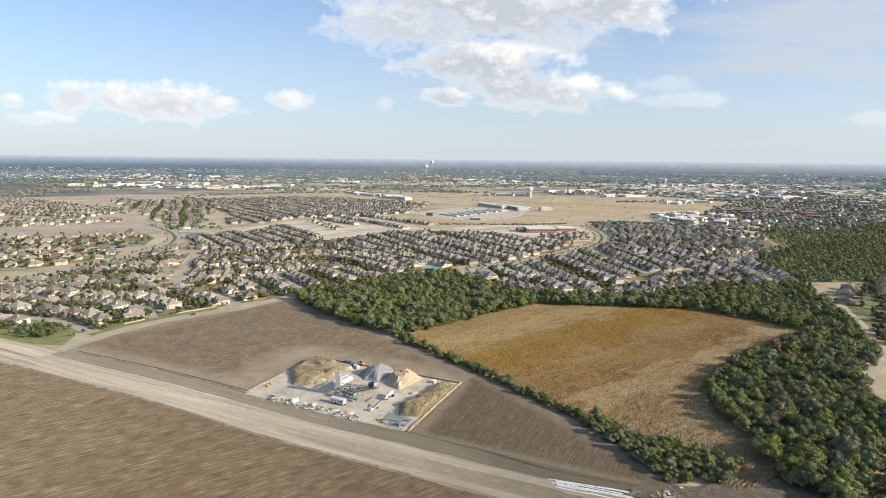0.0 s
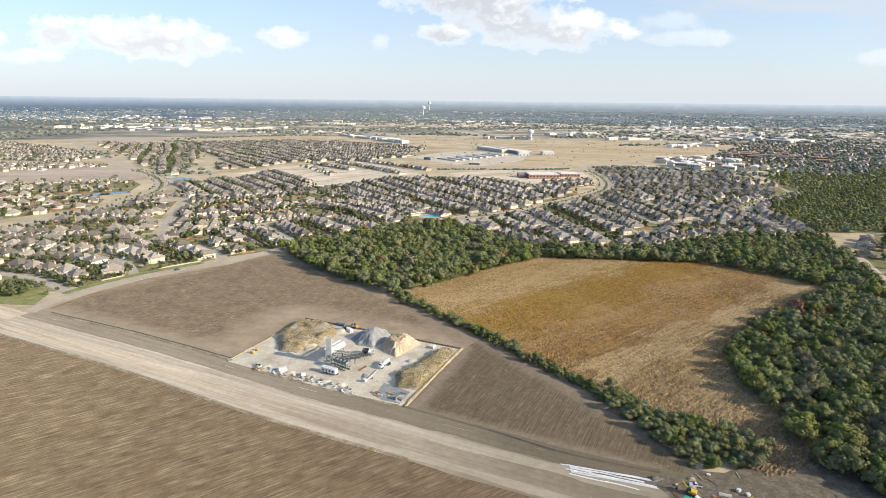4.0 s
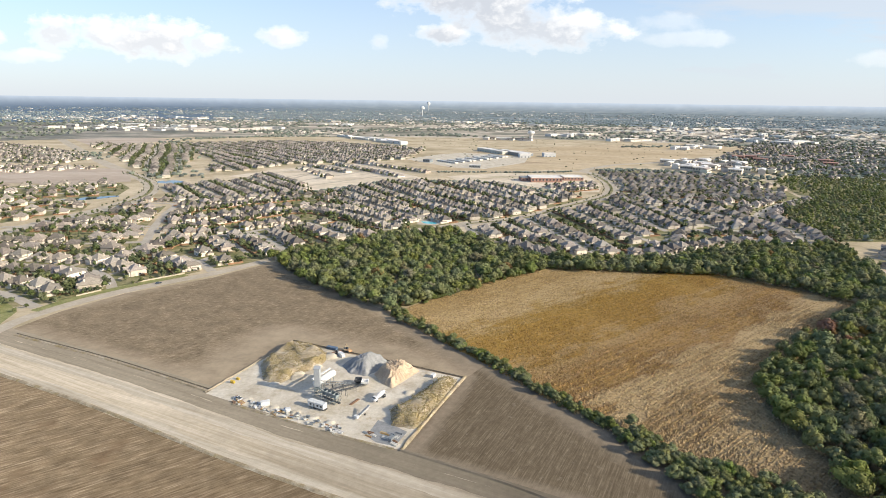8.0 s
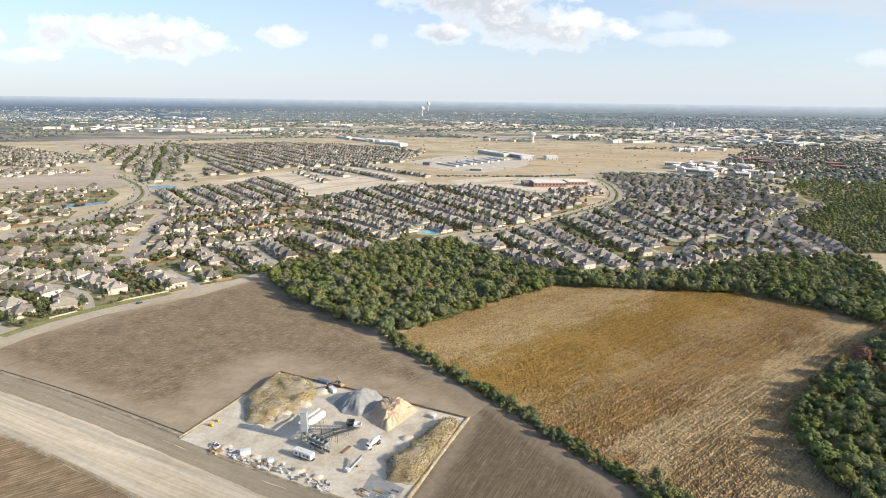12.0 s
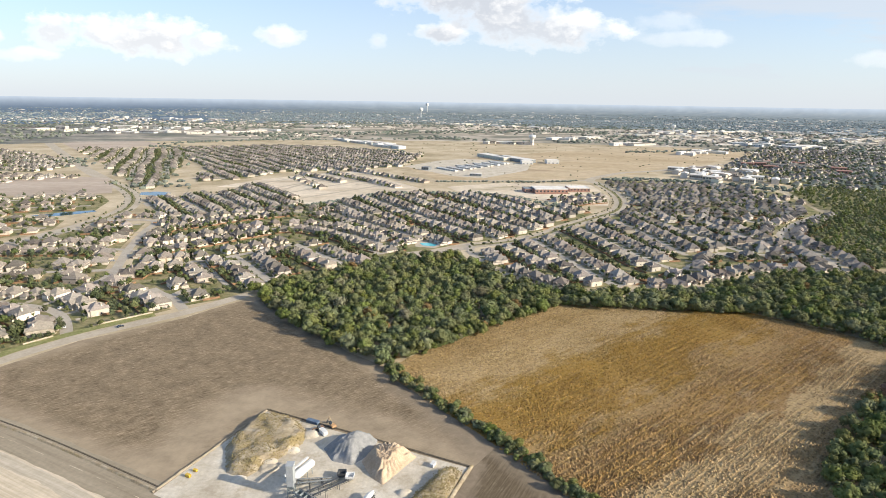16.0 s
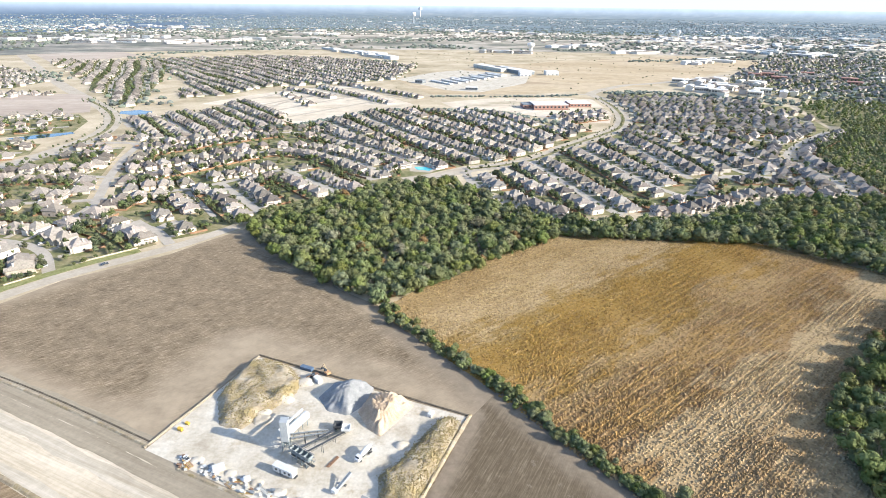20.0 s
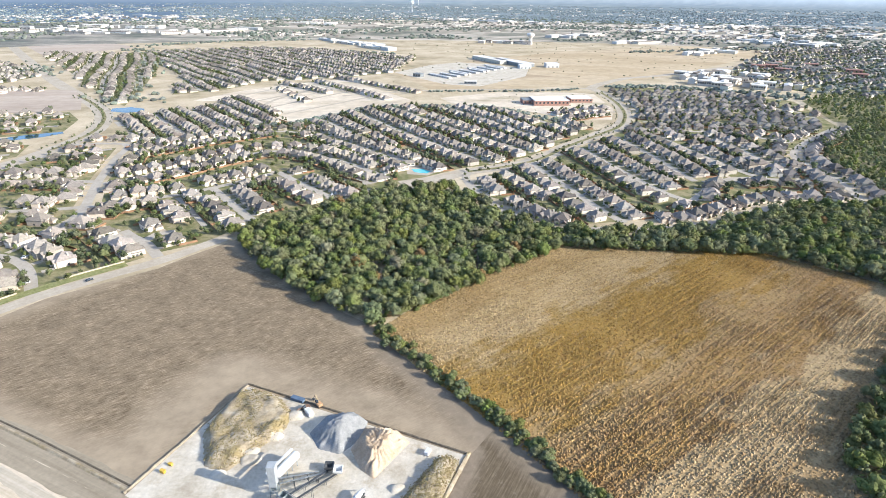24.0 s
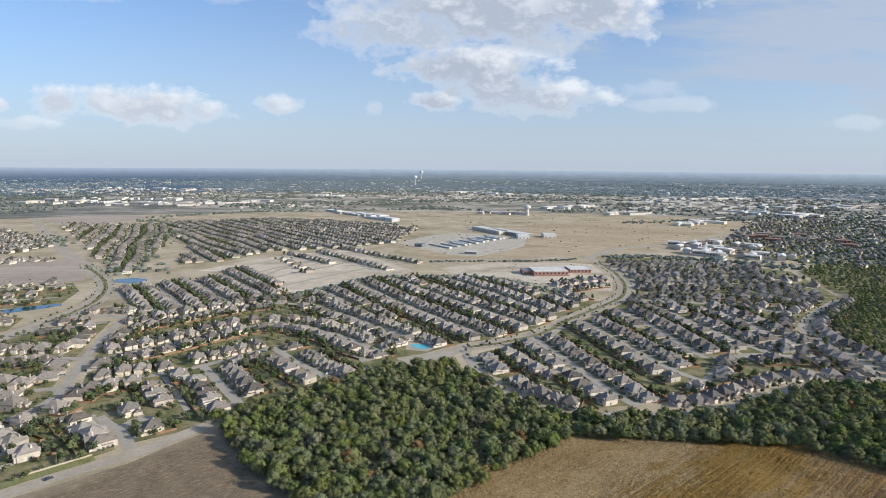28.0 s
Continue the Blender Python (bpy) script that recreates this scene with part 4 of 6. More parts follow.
# ---- trees ----
def tree_type(seed, lobes=7, leaves=60, spread=1.0, leaf=1.0):
    """Trunk and crown of a broad tree about 10 m high; the crown is lobes of small leaf clumps round limbs."""
    r = random.Random(seed)
    bm = bmesh.new()
    tube(bm, (0, 0, 0), (0.2, 0.1, 4.2), 0.34, 0.2, 7)
    cv, cf = [], []
    for i in range(lobes):
        a = 2 * math.pi * i / (lobes - 1) + r.uniform(-0.4, 0.4)
        rad = 0 if i == lobes - 1 else r.uniform(1.7, 2.9) * spread
        c = Vector((rad * math.cos(a), rad * math.sin(a), r.uniform(5.2, 7.2) if rad else r.uniform(7.4, 8.6)))
        size = r.uniform(1.8, 2.6)
        tube(bm, (0.15, 0.08, 3.2), c * 0.9, 0.13, 0.05, 5)
        # dark inner mass
        k = len(cv)
        ico = bmesh.new()
        bmesh.ops.create_icosphere(ico, subdivisions=1, radius=size * 0.78)
        for v in ico.verts:
            p = v.co * r.uniform(0.75, 1.15)
            cv.append((c.x + p.x, c.y + p.y, c.z + p.z * 0.8))
        cf += [tuple(k + v.index for v in f.verts) for f in ico.faces]
        ico.free()
        for _ in range(leaves):
            n = Vector((r.gauss(0, 1), r.gauss(0, 1), r.gauss(0.25, 1))).normalized()
            p = c + Vector((n.x, n.y, n.z * 0.85)) * size * r.uniform(0.88, 1.1)
            t = n.orthogonal().normalized()
            t.rotate(Matrix.Rotation(r.uniform(0, 6.28), 3, n))
            b = n.cross(t)
            tilt = Vector((r.gauss(0, .2), r.gauss(0, .2), r.gauss(0, .2)))
            s = r.uniform(0.30, 0.58) * leaf
            k = len(cv)
            cv += [tuple(p + t * s + tilt * s), tuple(p - t * s * 0.5 + b * s * 0.85), tuple(p - t * s * 0.6 - b * s * 0.8 - tilt * s * 0.6)]
            cf.append((k, k + 1, k + 2))
    return bm, cv, cf


tree_types = []
for s in range(6):
    bm, cv, cf = tree_type(40 + s, 6 + s % 3, 88)
    tree_types.append((bm_mesh("trunk", bm, M_bark), cv, cf))
back_types = []
for s in range(6):
    bm, cv, cf = tree_type(40 + s, 6 + s % 3, 66, 1.0, 1.1)
    bm.free()
    back_types.append((None, cv, cf))
small_types = []
for s in range(4):
    bm, cv, cf = tree_type(80 + s, 4, 18, 0.6, 1.7)
    small_types.append((bm_mesh("trunk", bm, M_bark), cv, cf))

tiny_types = []
for s in range(4):
    bm, cv, cf = tree_type(120 + s, 3, 7, 0.75, 2.1)
    bm.free()
    tiny_types.append((None, cv, cf))
W5 = [(80, 310), (96, 268), (106, 252), (134, 250), (147, 270), (129, 284), (104, 295), (89, 325)]
W4 = [(446, 720), (452, 800), (505, 930), (640, 1065), (780, 1160), (1150, 1320), (1150, 900), (820, 780), (560, 730)]
WOOD_EDGE = [(-46, 476), (-14, 498), (40, 553), (96, 596), (246, 581)]
HEDGE = [(-42, 470), (16, 399), (54, 347), (91, 301), (112, 275), (128, 254)]


def scatter(poly, step, seed):
    r = random.Random(seed)
    xs, ys = [p[0] for p in poly], [p[1] for p in poly]
    y = min(ys)
    while y < max(ys):
        x = min(xs)
        while x < max(xs):
            p = (x + r.uniform(-0.45, 0.45) * step, y + r.uniform(-0.45, 0.45) * step)
            if inside(p, poly):
                yield (*p, r)
            x += step
        y += step * 0.9


wood_sites = []
for x, y, r in scatter(W1, 7.8, 3):
    if not far_from_lines((x, y), [COLLECT], 7):
        continue
    wood_sites.append((x, y, r.choice((0.8, 0.95, 1.05, 1.15, 1.3, 1.5)), r.random()))
for x, y, r in scatter(W5, 5.0, 4):
    wood_sites.append((x, y, r.uniform(0.45, 0.85), r.random()))
for p, q in zip(HEDGE, HEDGE[1:]):
    n = int(math.dist(p, q) / 0.8)
    for i in range(n):
        x, y = along(p, q, (i + rng.random()) / n)
        wood_sites.append((x + rng.gauss(2.8, 2.3), y + rng.gauss(2.1, 2.3), rng.choice((0.32, 0.36, 0.42, 0.48, 0.56, 0.64)), rng.random()))
for p, q in zip(WOOD_EDGE, WOOD_EDGE[1:]):
    n = int(math.dist(p, q) / 2.0)
    for i in range(n):
        x, y = along(p, q, (i + rng.random()) / n)
        wood_sites.append((x + rng.gauss(0, 1.6), y + rng.gauss(0, 1.6), rng.uniform(0.45, 0.8), rng.random()))
wood_sites.append((-33, 453, 0.72, 0.3))
wood_sites.sort(key=lambda w: math.hypot(w[0] - 20, w[1] - 300))
tree_models = {}
for x, y, s, tone in wood_sites[:300]:
    k = rng.randrange(6)
    m = pose(x, y, -(2.9 if s < 0.55 else 1.6) * s, 0, 0, rng.uniform(0, 360))
    if k not in tree_models:
        root = new("tree")
        tagged(root, "broad green tree with a dense uneven crown", "tree", "trees of the woodland")
        part("trunk", tree_types[k][0], None, root)
        part("crown", mesh_of("crown", tree_types[k][1], tree_types[k][2], M_leaf), None, root)
        tree_models[k] = root
        ob = root
        ob.matrix_basis = m
    else:
        ob = copy_thing(tree_models[k], m)
    ob.scale = (s, s, s * rng.uniform(0.9, 1.1))
groups = []
for x, y, s, tone in wood_sites[300:]:
    T = (tree_types if y < 420 else back_types)[rng.randrange(6)]
    rusty = tone > 0.99 or (math.hypot(x - 262, y - 442) < 24 and tone > 0.6)
    groups.append((placed(T[1], x, y, -(2.9 if s < 0.55 else 1.6) * s, rng.uniform(0, 6.28), s, s * rng.uniform(0.9, 1.15)), T[2], 1 if rusty else 2 if (tone * 37) % 1 < 0.05 else 0, tone))
merged("woodland", groups, [M_leaf, M_rustleaf, M_twig], "dense green woodland with a few rusty crowns", "woodland")

# yard and street trees, thinner woods further off
groups = []
def small_tree(x, y, s, mi=0):
    if not far_from_lines((x, y), LOCAL, 5):
        return
    T = small_types[rng.randrange(4)] if y < 980 and mi == 0 else tiny_types[rng.randrange(4)]
    p = warp(x, y)
    groups.append((placed(T[1], p.x, p.y, p.z - 1.5 * s, rng.uniform(0, 6.28), s), T[2], mi, rng.random()))


for p in smooth_line(offset(EDGE, 17.5), 7):
    small_tree(p.x + rng.gauss(0, 1.5), p.y + rng.gauss(0, 1.5), rng.uniform(0.3, 0.55))
for p in smooth_line(offset(LOCAL[24], -9), 5):
    small_tree(p.x + rng.gauss(0, 1.2), p.y + rng.gauss(0, 1.2), rng.uniform(0.45, 0.7))
for p in smooth_line([(-322, 487), (-298, 502), (-282, 512)], 4):
    small_tree(p.x + rng.gauss(0, 2), p.y + rng.gauss(0, 2), rng.uniform(0.5, 0.75))
for x, y, r in scatter([(-326, 462), (-346, 452), (-372, 480), (-350, 492), (-330, 480)], 5, 51):
    small_tree(x, y, r.uniform(0.5, 0.8))
for hx, hy, ht in house_sites:
    for side, prob, back in ((-1, 0.9, 12), (1, 0.7, -11), (0, 0.9, 14), (0, 0.6, 15)):
        if rng.random() < prob * (0.45 if hy > 1250 else 0.85):
            q = placed([(rng.uniform(-8, 8), back + rng.uniform(-1, 3), 0)], hx, hy, 0, ht)[0]
            small_tree(q[0], q[1], rng.uniform(0.65, 1.15) if back > 0 else rng.uniform(0.45, 0.8))
for ln in (BLVD_R[2:11], BLVD_L[3:9], COLLECT):
    for p in smooth_line(ln, 11):
        for k in range(2):
            small_tree(p.x + rng.gauss(0, 1) + rng.choice((-13, 0, 13)), p.y + rng.gauss(0, 2), rng.uniform(0.3, 0.5))
for po, st in ((F1_POLY, 27), (F0_POLY, 18), (F2_POLY, 24), (FR_POLY, 22), (LL_POLY, 26), (A_POLY, 15), (MIDL_POLY, 17)):
    for x, y, r in scatter(po, st, 29):
        small_tree(x, y, r.uniform(0.5, 0.95))
W6 = [(620, 1080), (680, 1270), (770, 1320), (860, 1280), (1700, 1900), (1800, 1200), (1150, 900), (1150, 1320), (780, 1160), (640, 1065)]
for x, y, r in scatter(W6, 12.5, 39):
    small_tree(x, y, r.uniform(0.7, 1.3), 1)
for x, y, r in scatter(W4, 8.8, 9):
    small_tree(x, y, r.uniform(0.6, 1.3), 1)
for i, po in enumerate((W4, W6)):
    sheet("undergrowth_%d" % (i + 1), po, 0.035 + 0.005 * i, M_lawn, "rough grass under open woodland", "grass")
for x, y, r in scatter(W1, 8.5, 19):
    small_tree(x, y, r.uniform(0.5, 0.9), 1)
merged("yard_trees", groups, [M_leaf_yard, M_leaf], "small green trees along streets and in yards", "trees")

# ---- middle distance ----
M_brick = material("red_brick", [(0.3, (0.30, 0.17, 0.13)), (0.7, (0.40, 0.25, 0.20))], 0.3, fine=(3, 0.3))
M_flat = material("flat_roof", [(0.3, (0.58, 0.555, 0.51)), (0.7, (0.78, 0.75, 0.70))], 0.05, fine=(0.4, 0.25))
M_cream = material("cream_render", [(0.3, (0.50, 0.46, 0.39)), (0.7, (0.66, 0.62, 0.55))], 0.1, fine=(0.6, 0.2), tone=0.15)
M_grey = material("grey_steel", [(0.3, (0.16, 0.18, 0.19)), (0.7, (0.30, 0.32, 0.33))], 0.5, rough=0.5, metal=0.3, fine=(2, 0.3))
M_water = material("pond_water", [(0.3, (0.02, 0.05, 0.07)), (0.7, (0.04, 0.09, 0.11))], 0.05, rough=0.08, spec=0.6)
M_pool = material("pool_water", [(0.3, (0.06, 0.42, 0.52)), (0.7, (0.12, 0.55, 0.63))], 0.2, rough=0.1, spec=0.5)
M_red = material("red_tile", [(0.3, (0.27, 0.15, 0.12)), (0.7, (0.36, 0.22, 0.18))], 0.4, fine=(3, 0.3))

sheet("field_far_west", [(-693, 1098), (-584, 1137), (-640, 1240), (-700, 1330), (-870, 1345), (-1150, 1250), (-1050, 1080)], 0.1625, M_fallow, "bare pale brown field beside a boulevard", "field")
sheet("field_far_north", [(-1454, 2325), (-1114, 1908), (-1000, 2200), (-1032, 2245), (-1200, 2400)], 0.1625, M_fallow, "bare pale brown field in front of shops", "field")
sheet("lot_bare", [(-436, 1229), (-396, 1321), (-313, 1433), (-205, 1510), (-100, 1330), (-45, 1243), (-76, 1195), (-147, 1143), (-198, 1040), (-241, 1070), (-386, 1225)], 0.1625, M_tan, "bare tan building lots with a few new houses", "lot")
sheet("lot_school", [(3, 1274), (117, 1341), (250, 1345), (304, 1330), (300, 1175), (270, 1080), (200, 1095), (121, 1184), (23, 1217)], 0.1625, M_tan, "dry grass grounds of a school", "lot")
sheet("field_tan", [(-108, 1625), (100, 1900), (411, 2180), (900, 2420), (1139, 2206), (729, 1785), (503, 1557), (338, 1446), (149, 1390), (-20, 1380)], 0.1125, M_grassland, "open tan grassland", "field")
sheet("lot_storage", [(-105, 1625), (14, 1444), (86, 1415), (205, 1573), (235, 1720), (150, 1800), (60, 1850), (-20, 1780)], 0.2, M_gravel, "pale paved storage lot", "lot")
ribbon("road_school", [(326, 1400), (200, 1385), (60, 1375), (-60, 1345), (-180, 1290)], 9, 0.2, M_concrete, "pale road past the school", "road")
for i in range(5):
    t = i / 4
    ribbon("road_lot_%d" % (i + 1), [along((-395, 1225), (-200, 1075), t), along((-300, 1420), (-75, 1225), t)], 8, 0.2025, M_concrete, "pale new street between bare lots", "road", smooth=False)
ribbon("road_lots", [(-250, 1090), (-300, 1200), (-260, 1330), (-200, 1430)], 9, 0.22, M_concrete, "pale road between bare lots", "road")
for nm, pts in (("pond_1", [(-540, 1150), (-515, 1163), (-487, 1150), (-478, 1128), (-500, 1115), (-530, 1125)]), ("pond_2", [(-585, 932), (-560, 958), (-522, 980), (-514, 970), (-530, 948), (-560, 925)])):
    sheet(nm, pts, 0.2, M_water, "dark green pond beside houses", "pond")
tagged(sheet("swimming_pool", [(-32, 806), (-20, 808), (-10, 798), (-14, 790), (-28, 794)], 0.3, M_pool), "turquoise swimming pool on a pale deck", "pool", kind="structure")
sheet("pool_deck", [(-38, 812), (-14, 814), (-4, 796), (-14, 782), (-36, 788)], 0.22, M_concrete, "pale concrete pool deck", "deck")


def flat_building(name, x, y, w, d, h, turn, wall, roof, label, category, doors=0, group="", windows=0, gable=False):
    root = new(name)
    q = warp(x, y)
    bm = bmesh.new()
    box(bm, -w / 2, w / 2, -d / 2, d / 2, -0.3, h)
    part("wall", bm, wall, root)
    bm = bmesh.new()
    if gable:
        rv, rf = [], []
        hip(rv, rf, -w / 2, w / 2, -d / 2, d / 2, h, 0.28, 0.6, True)
        part("roof", mesh_of("roof", rv, rf, roof), None, root)
        bm.free()
    else:
        box(bm, -w / 2 + 0.5, w / 2 - 0.5, -d / 2 + 0.5, d / 2 - 0.5, h, h + 0.25)
        for a, b, c, e in ((-w / 2 - .1, w / 2 + .1, -d / 2 - .1, -d / 2 + .4), (-w / 2 - .1, w / 2 + .1, d / 2 - .4, d / 2 + .1),
                           (-w / 2 - .1, -w / 2 + .4, -d / 2 + .4, d / 2 - .4), (w / 2 - .4, w / 2 + .1, -d / 2 + .4, d / 2 - .4)):
            box(bm, a, b, c, e, h - 0.6, h + 0.7)
        part("roof", bm, roof, root)
    for i in range(doors):
        bm = bmesh.new()
        cx = -w / 2 + (i + 0.5) * w / doors
        box(bm, cx - 1.8, cx + 1.8, -d / 2 - 0.12, -d / 2 + 0.02, 0, min(3.6, h * 0.7))
        part("loading_door", bm, M_grey, root)
    for i in range(windows):
        bm = bmesh.new()
        cx = -w / 2 + (i + 0.5) * w / windows
        box(bm, cx - 1.6, cx + 1.6, -d / 2 - 0.1, -d / 2 + 0.02, h * 0.4, h * 0.75)
        part("window", bm, M_glass, root)
    root.matrix_basis = pose(q.x, q.y, q.z, 0, 0, turn)
    root.scale = (shrink(x, y),) * 3
    return tagged(root, label, category, group)


# school, storage, warehouses
flat_building("school", 197, 1222, 62, 42, 9, 4, M_brick, M_flat, "red brick school with a pale flat roof", "school", 0, "", 9)
flat_building("school_wing", 257, 1250, 40, 34, 7, 4, M_brick, M_flat, "lower red brick wing of a school", "school", 0, "", 6)
flat_building("school_hall", 157, 1228, 16, 26, 7, 4, M_brick, M_grey, "small grey-roofed hall beside a school", "hall", 0, "", 2)
for i in range(10):
    cx, cy = along((5, 1560), (150, 1745), i / 9)
    flat_building("storage_row", cx + (i % 3) * 6, cy, 78 - (i % 3) * 10, 8, 3.2, -54, M_cream, M_flat, "long low storage building with pale roof and doors", "storage", 8, "storage rows")
flat_building("office", 70, 1452, 26, 14, 6, -10, M_grey, M_flat, "grey office beside a storage lot", "office", 0, "", 4)
flat_building("office_house", -45, 1560, 20, 16, 7, -30, M_grey, M_grey, "dark grey building at a storage lot", "office", 0, "", 3)
flat_building("warehouse", 150, 1880, 150, 32, 9, -63, M_cream, M_flat, "long white warehouse with pale roof", "warehouse", 10)
flat_building("warehouse", 205, 1820, 150, 34, 9, -62, M_grey, M_flat, "long grey-walled warehouse with pale roof", "warehouse", 10)
flat_building("warehouse", 225, 1732, 30, 28, 9, 4, M_white, M_flat, "small white steel warehouse building", "warehouse", 3)
flat_building("warehouse", 300, 1760, 34, 30, 10, 4, M_white, M_flat, "small white warehouse in a field", "warehouse", 3)
flat_building("clubhouse", -40, 822, 20, 12, 4, 20, M_cream, M_roof, "small cream clubhouse beside a pool", "clubhouse", 0, "", 4, True)

# apartment blocks
apt = random.Random(21)
for i in range(38):
    u = apt.random()
    x, y = 560 + u * 190 + (i % 5) * 6, 1385 + (i / 38) * 250 + u * 10
    flat_building("apartment_block", x, y, apt.uniform(24, 40), 15, apt.uniform(9, 12), apt.choice((-30, 60, -40, 50)), M_cream, M_roof if i % 4 == 0 else M_flat,
                  "pale three-storey apartment block", "apartments", 0, "apartment complex", 6, True)
for i in range(14):
    x, y = 840 + apt.uniform(0, 220), 1600 + apt.uniform(0, 260)
    flat_building("townhouse_block", x, y, apt.uniform(26, 40), 14, 8, apt.choice((-30, 55)), M_brick if i % 2 else M_cream, M_red if i % 2 else M_roof,
                  "townhouse block with a pitched roof among trees", "townhouses", 0, "townhouses", 4, True)

# shops and depots along the far roads
shops = random.Random(33)
strips = [((-1985, 3051), (-1299, 2886), 26, 150), ((-1299, 2886), (-893, 3096), 14, 120), ((-1900, 3300), (-1300, 3200), 12, 90), ((-428, 2548), (-170, 2208), 14, 40), ((-990, 3221), (-836, 3147), 2, 10), ((-800, 3750), (-560, 3700), 7, 40),
          ((20, 4500), (740, 3908), 16, 120), ((1150, 3500), (1913, 3900), 30, 200), ((1913, 3900), (2600, 3780), 26, 200), ((169, 2519), (330, 2450), 10, 30), ((500, 2793), (725, 2993), 12, 40), ((690, 2500), (800, 2560), 8, 30), ((800, 2080), (960, 2240), 10, 40), ((1296, 2709), (1502, 2454), 14, 200), ((-2500, 4700), (-1600, 4486), 20, 200), ((1400, 2950), (2200, 3200), 26, 250), ((900, 3250), (1400, 3250), 18, 150)]
for a, b, n, spread in strips:
    ang = math.degrees(math.atan2(b[1] - a[1], b[0] - a[0]))
    for i in range(n):
        x, y = along(a, b, (i + shops.random()) / n)
        nx, ny = -(b[1] - a[1]), b[0] - a[0]
        k = shops.gauss(0, 0.4) * spread / math.hypot(nx, ny)
        big = shops.random() < 0.3
        flat_building("shop", x + nx * k, y + ny * k, shops.uniform(70, 130) if big else shops.uniform(18, 50), shops.uniform(25, 45) if big else shops.uniform(14, 26), shops.uniform(6, 11), ang + shops.choice((0, 0, 90)) + shops.uniform(-5, 5),
                      shops.choice((M_cream, M_white, M_cream, M_cream)), M_flat if shops.random() < 0.8 else M_roof, "pale flat-roofed commercial building", "shop", 0, "commercial buildings", 3 if big else 2)
flat_building("hospital", -690, 3800, 60, 30, 22, 5, M_cream, M_flat, "tall pale block above low shops", "block", 0, "", 8)
flat_building("hotel", -1830, 2960, 55, 22, 20, -12, M_cream, M_flat, "tall cream hotel block", "hotel", 0, "", 8)


def water_tower(x, y, h, r, label, bulb=1.0):
    """A white pedestal water tower: flared shaft, drum, dome and ladder."""
    root = new("water_tower")
    q = warp(x, y)
    prof = [(r * 0.62, 0), (r * 0.50, h * 0.12), (r * 0.46, h * 0.45), (r * 0.55, h * 0.56), (r * 0.92, h * 0.68)]
    top = [(r * 0.92, h * 0.68), (r, h * 0.74), (r, h * 0.86), (r * 0.86, h * 0.94), (r * 0.45, h * 0.985), (0.05, h)]
    for nm, pr in (("shaft", prof), ("tank", top)):
        vs, fs, n = [], [], 28
        for j, (rr, z) in enumerate(pr):
            for i in range(n):
                vs.append((rr * bulb ** (nm == "shaft") * math.cos(2 * math.pi * i / n), rr * bulb ** (nm == "shaft") * math.sin(2 * math.pi * i / n), z))
            if j:
                fs += [((j - 1) * n + i, (j - 1) * n + (i + 1) % n, j * n + (i + 1) % n, j * n + i) for i in range(n)]
        part(nm, mesh_of(nm, vs, fs, M_white, True), None, root)
    bm = bmesh.new()
    tube(bm, (0, 0, h - 0.2), (0, 0, h + 2.2), 0.3)
    part("vent", bm, M_white, root)
    root.matrix_basis = pose(q.x, q.y, q.z, 0, 0, 0)
    root.scale = (shrink(x, y),) * 3
    return tagged(root, label, "water tower")


water_tower(350, 2470, 40, 14, "white pedestal water tower on open grassland")
water_tower(1330, 3560, 50, 11, "white water tower above far shops", 0.7)
water_tower(-232, 6106, 95, 22, "slender white water tower far off", 0.4)
water_tower(-250, 9000, 130, 26, "slender white water tower near the horizon", 0.4)

# scattered roofs of the far town
spots = random.Random(12)
groups = []
bv, bf = [], []
block(bv, bf, -1, 1, -1, 1, 0, 1)
FAR_TOWN = [(-2600, 4300, 900, 500, 240), (-1500, 3900, 800, 400, 200), (300, 3700, 900, 500, 260), (1700, 3500, 900, 500, 420), (-300, 4700, 1200, 700, 240), (1200, 2900, 500, 300, 160), (1500, 2200, 500, 400, 120), (2200, 3000, 600, 500, 120), (-700, 2850, 300, 200, 60), (-3000, 6500, 3000, 1500, 260), (500, 6800, 2500, 1800, 260), (3600, 6000, 2500, 1500, 320), (2600, 4600, 1200, 900, 260)]
for cx, cy, sx, sy, n in FAR_TOWN:
    for i in range(n):
        x, y = spots.gauss(cx, sx * 0.5), spots.gauss(cy, sy * 0.5)
        q = warp(x, y)
        k = spots.random()
        vs = placed([(a * spots.uniform(0.9, 1.0) * (6 + 16 * (k > 0.8)), b * 6, c * spots.uniform(3.5, 6)) for a, b, c in bv], q.x, q.y, q.z, spots.uniform(-0.3, 0.3), shrink(x, y))
        groups.append((vs, bf, 0 if k > 0.45 else 1, spots.random()))
merged("town_roofs", groups, [M_cream, M_roof], "scattered pale roofs of a distant town", "roofs")

# far woods and belts of trees
belt = random.Random(77)
clump_types = []
for s in range(4):
    ico = bmesh.new()
    bmesh.ops.create_icosphere(ico, subdivisions=1, radius=1)
    rr = random.Random(300 + s)
    cvs = []
    for v in ico.verts:
        f = rr.uniform(0.72, 1.12)
        cvs.append((v.co.x * f, v.co.y * f, max(-0.2, v.co.z) * f + 0.25))
    clump_types.append((np.array(cvs), [tuple(v.index for v in f.verts) for f in ico.faces]))
    ico.free()
groups = []


def clump(x, y, s):
    cvs, cfs = clump_types[belt.randrange(4)]
    q = warp(x, y)
    s *= shrink(x, y)
    # past 4600 m the bluer leaf colour carries more painted haze
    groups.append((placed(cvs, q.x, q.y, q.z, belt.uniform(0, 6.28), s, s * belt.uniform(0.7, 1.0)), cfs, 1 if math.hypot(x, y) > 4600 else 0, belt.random()))


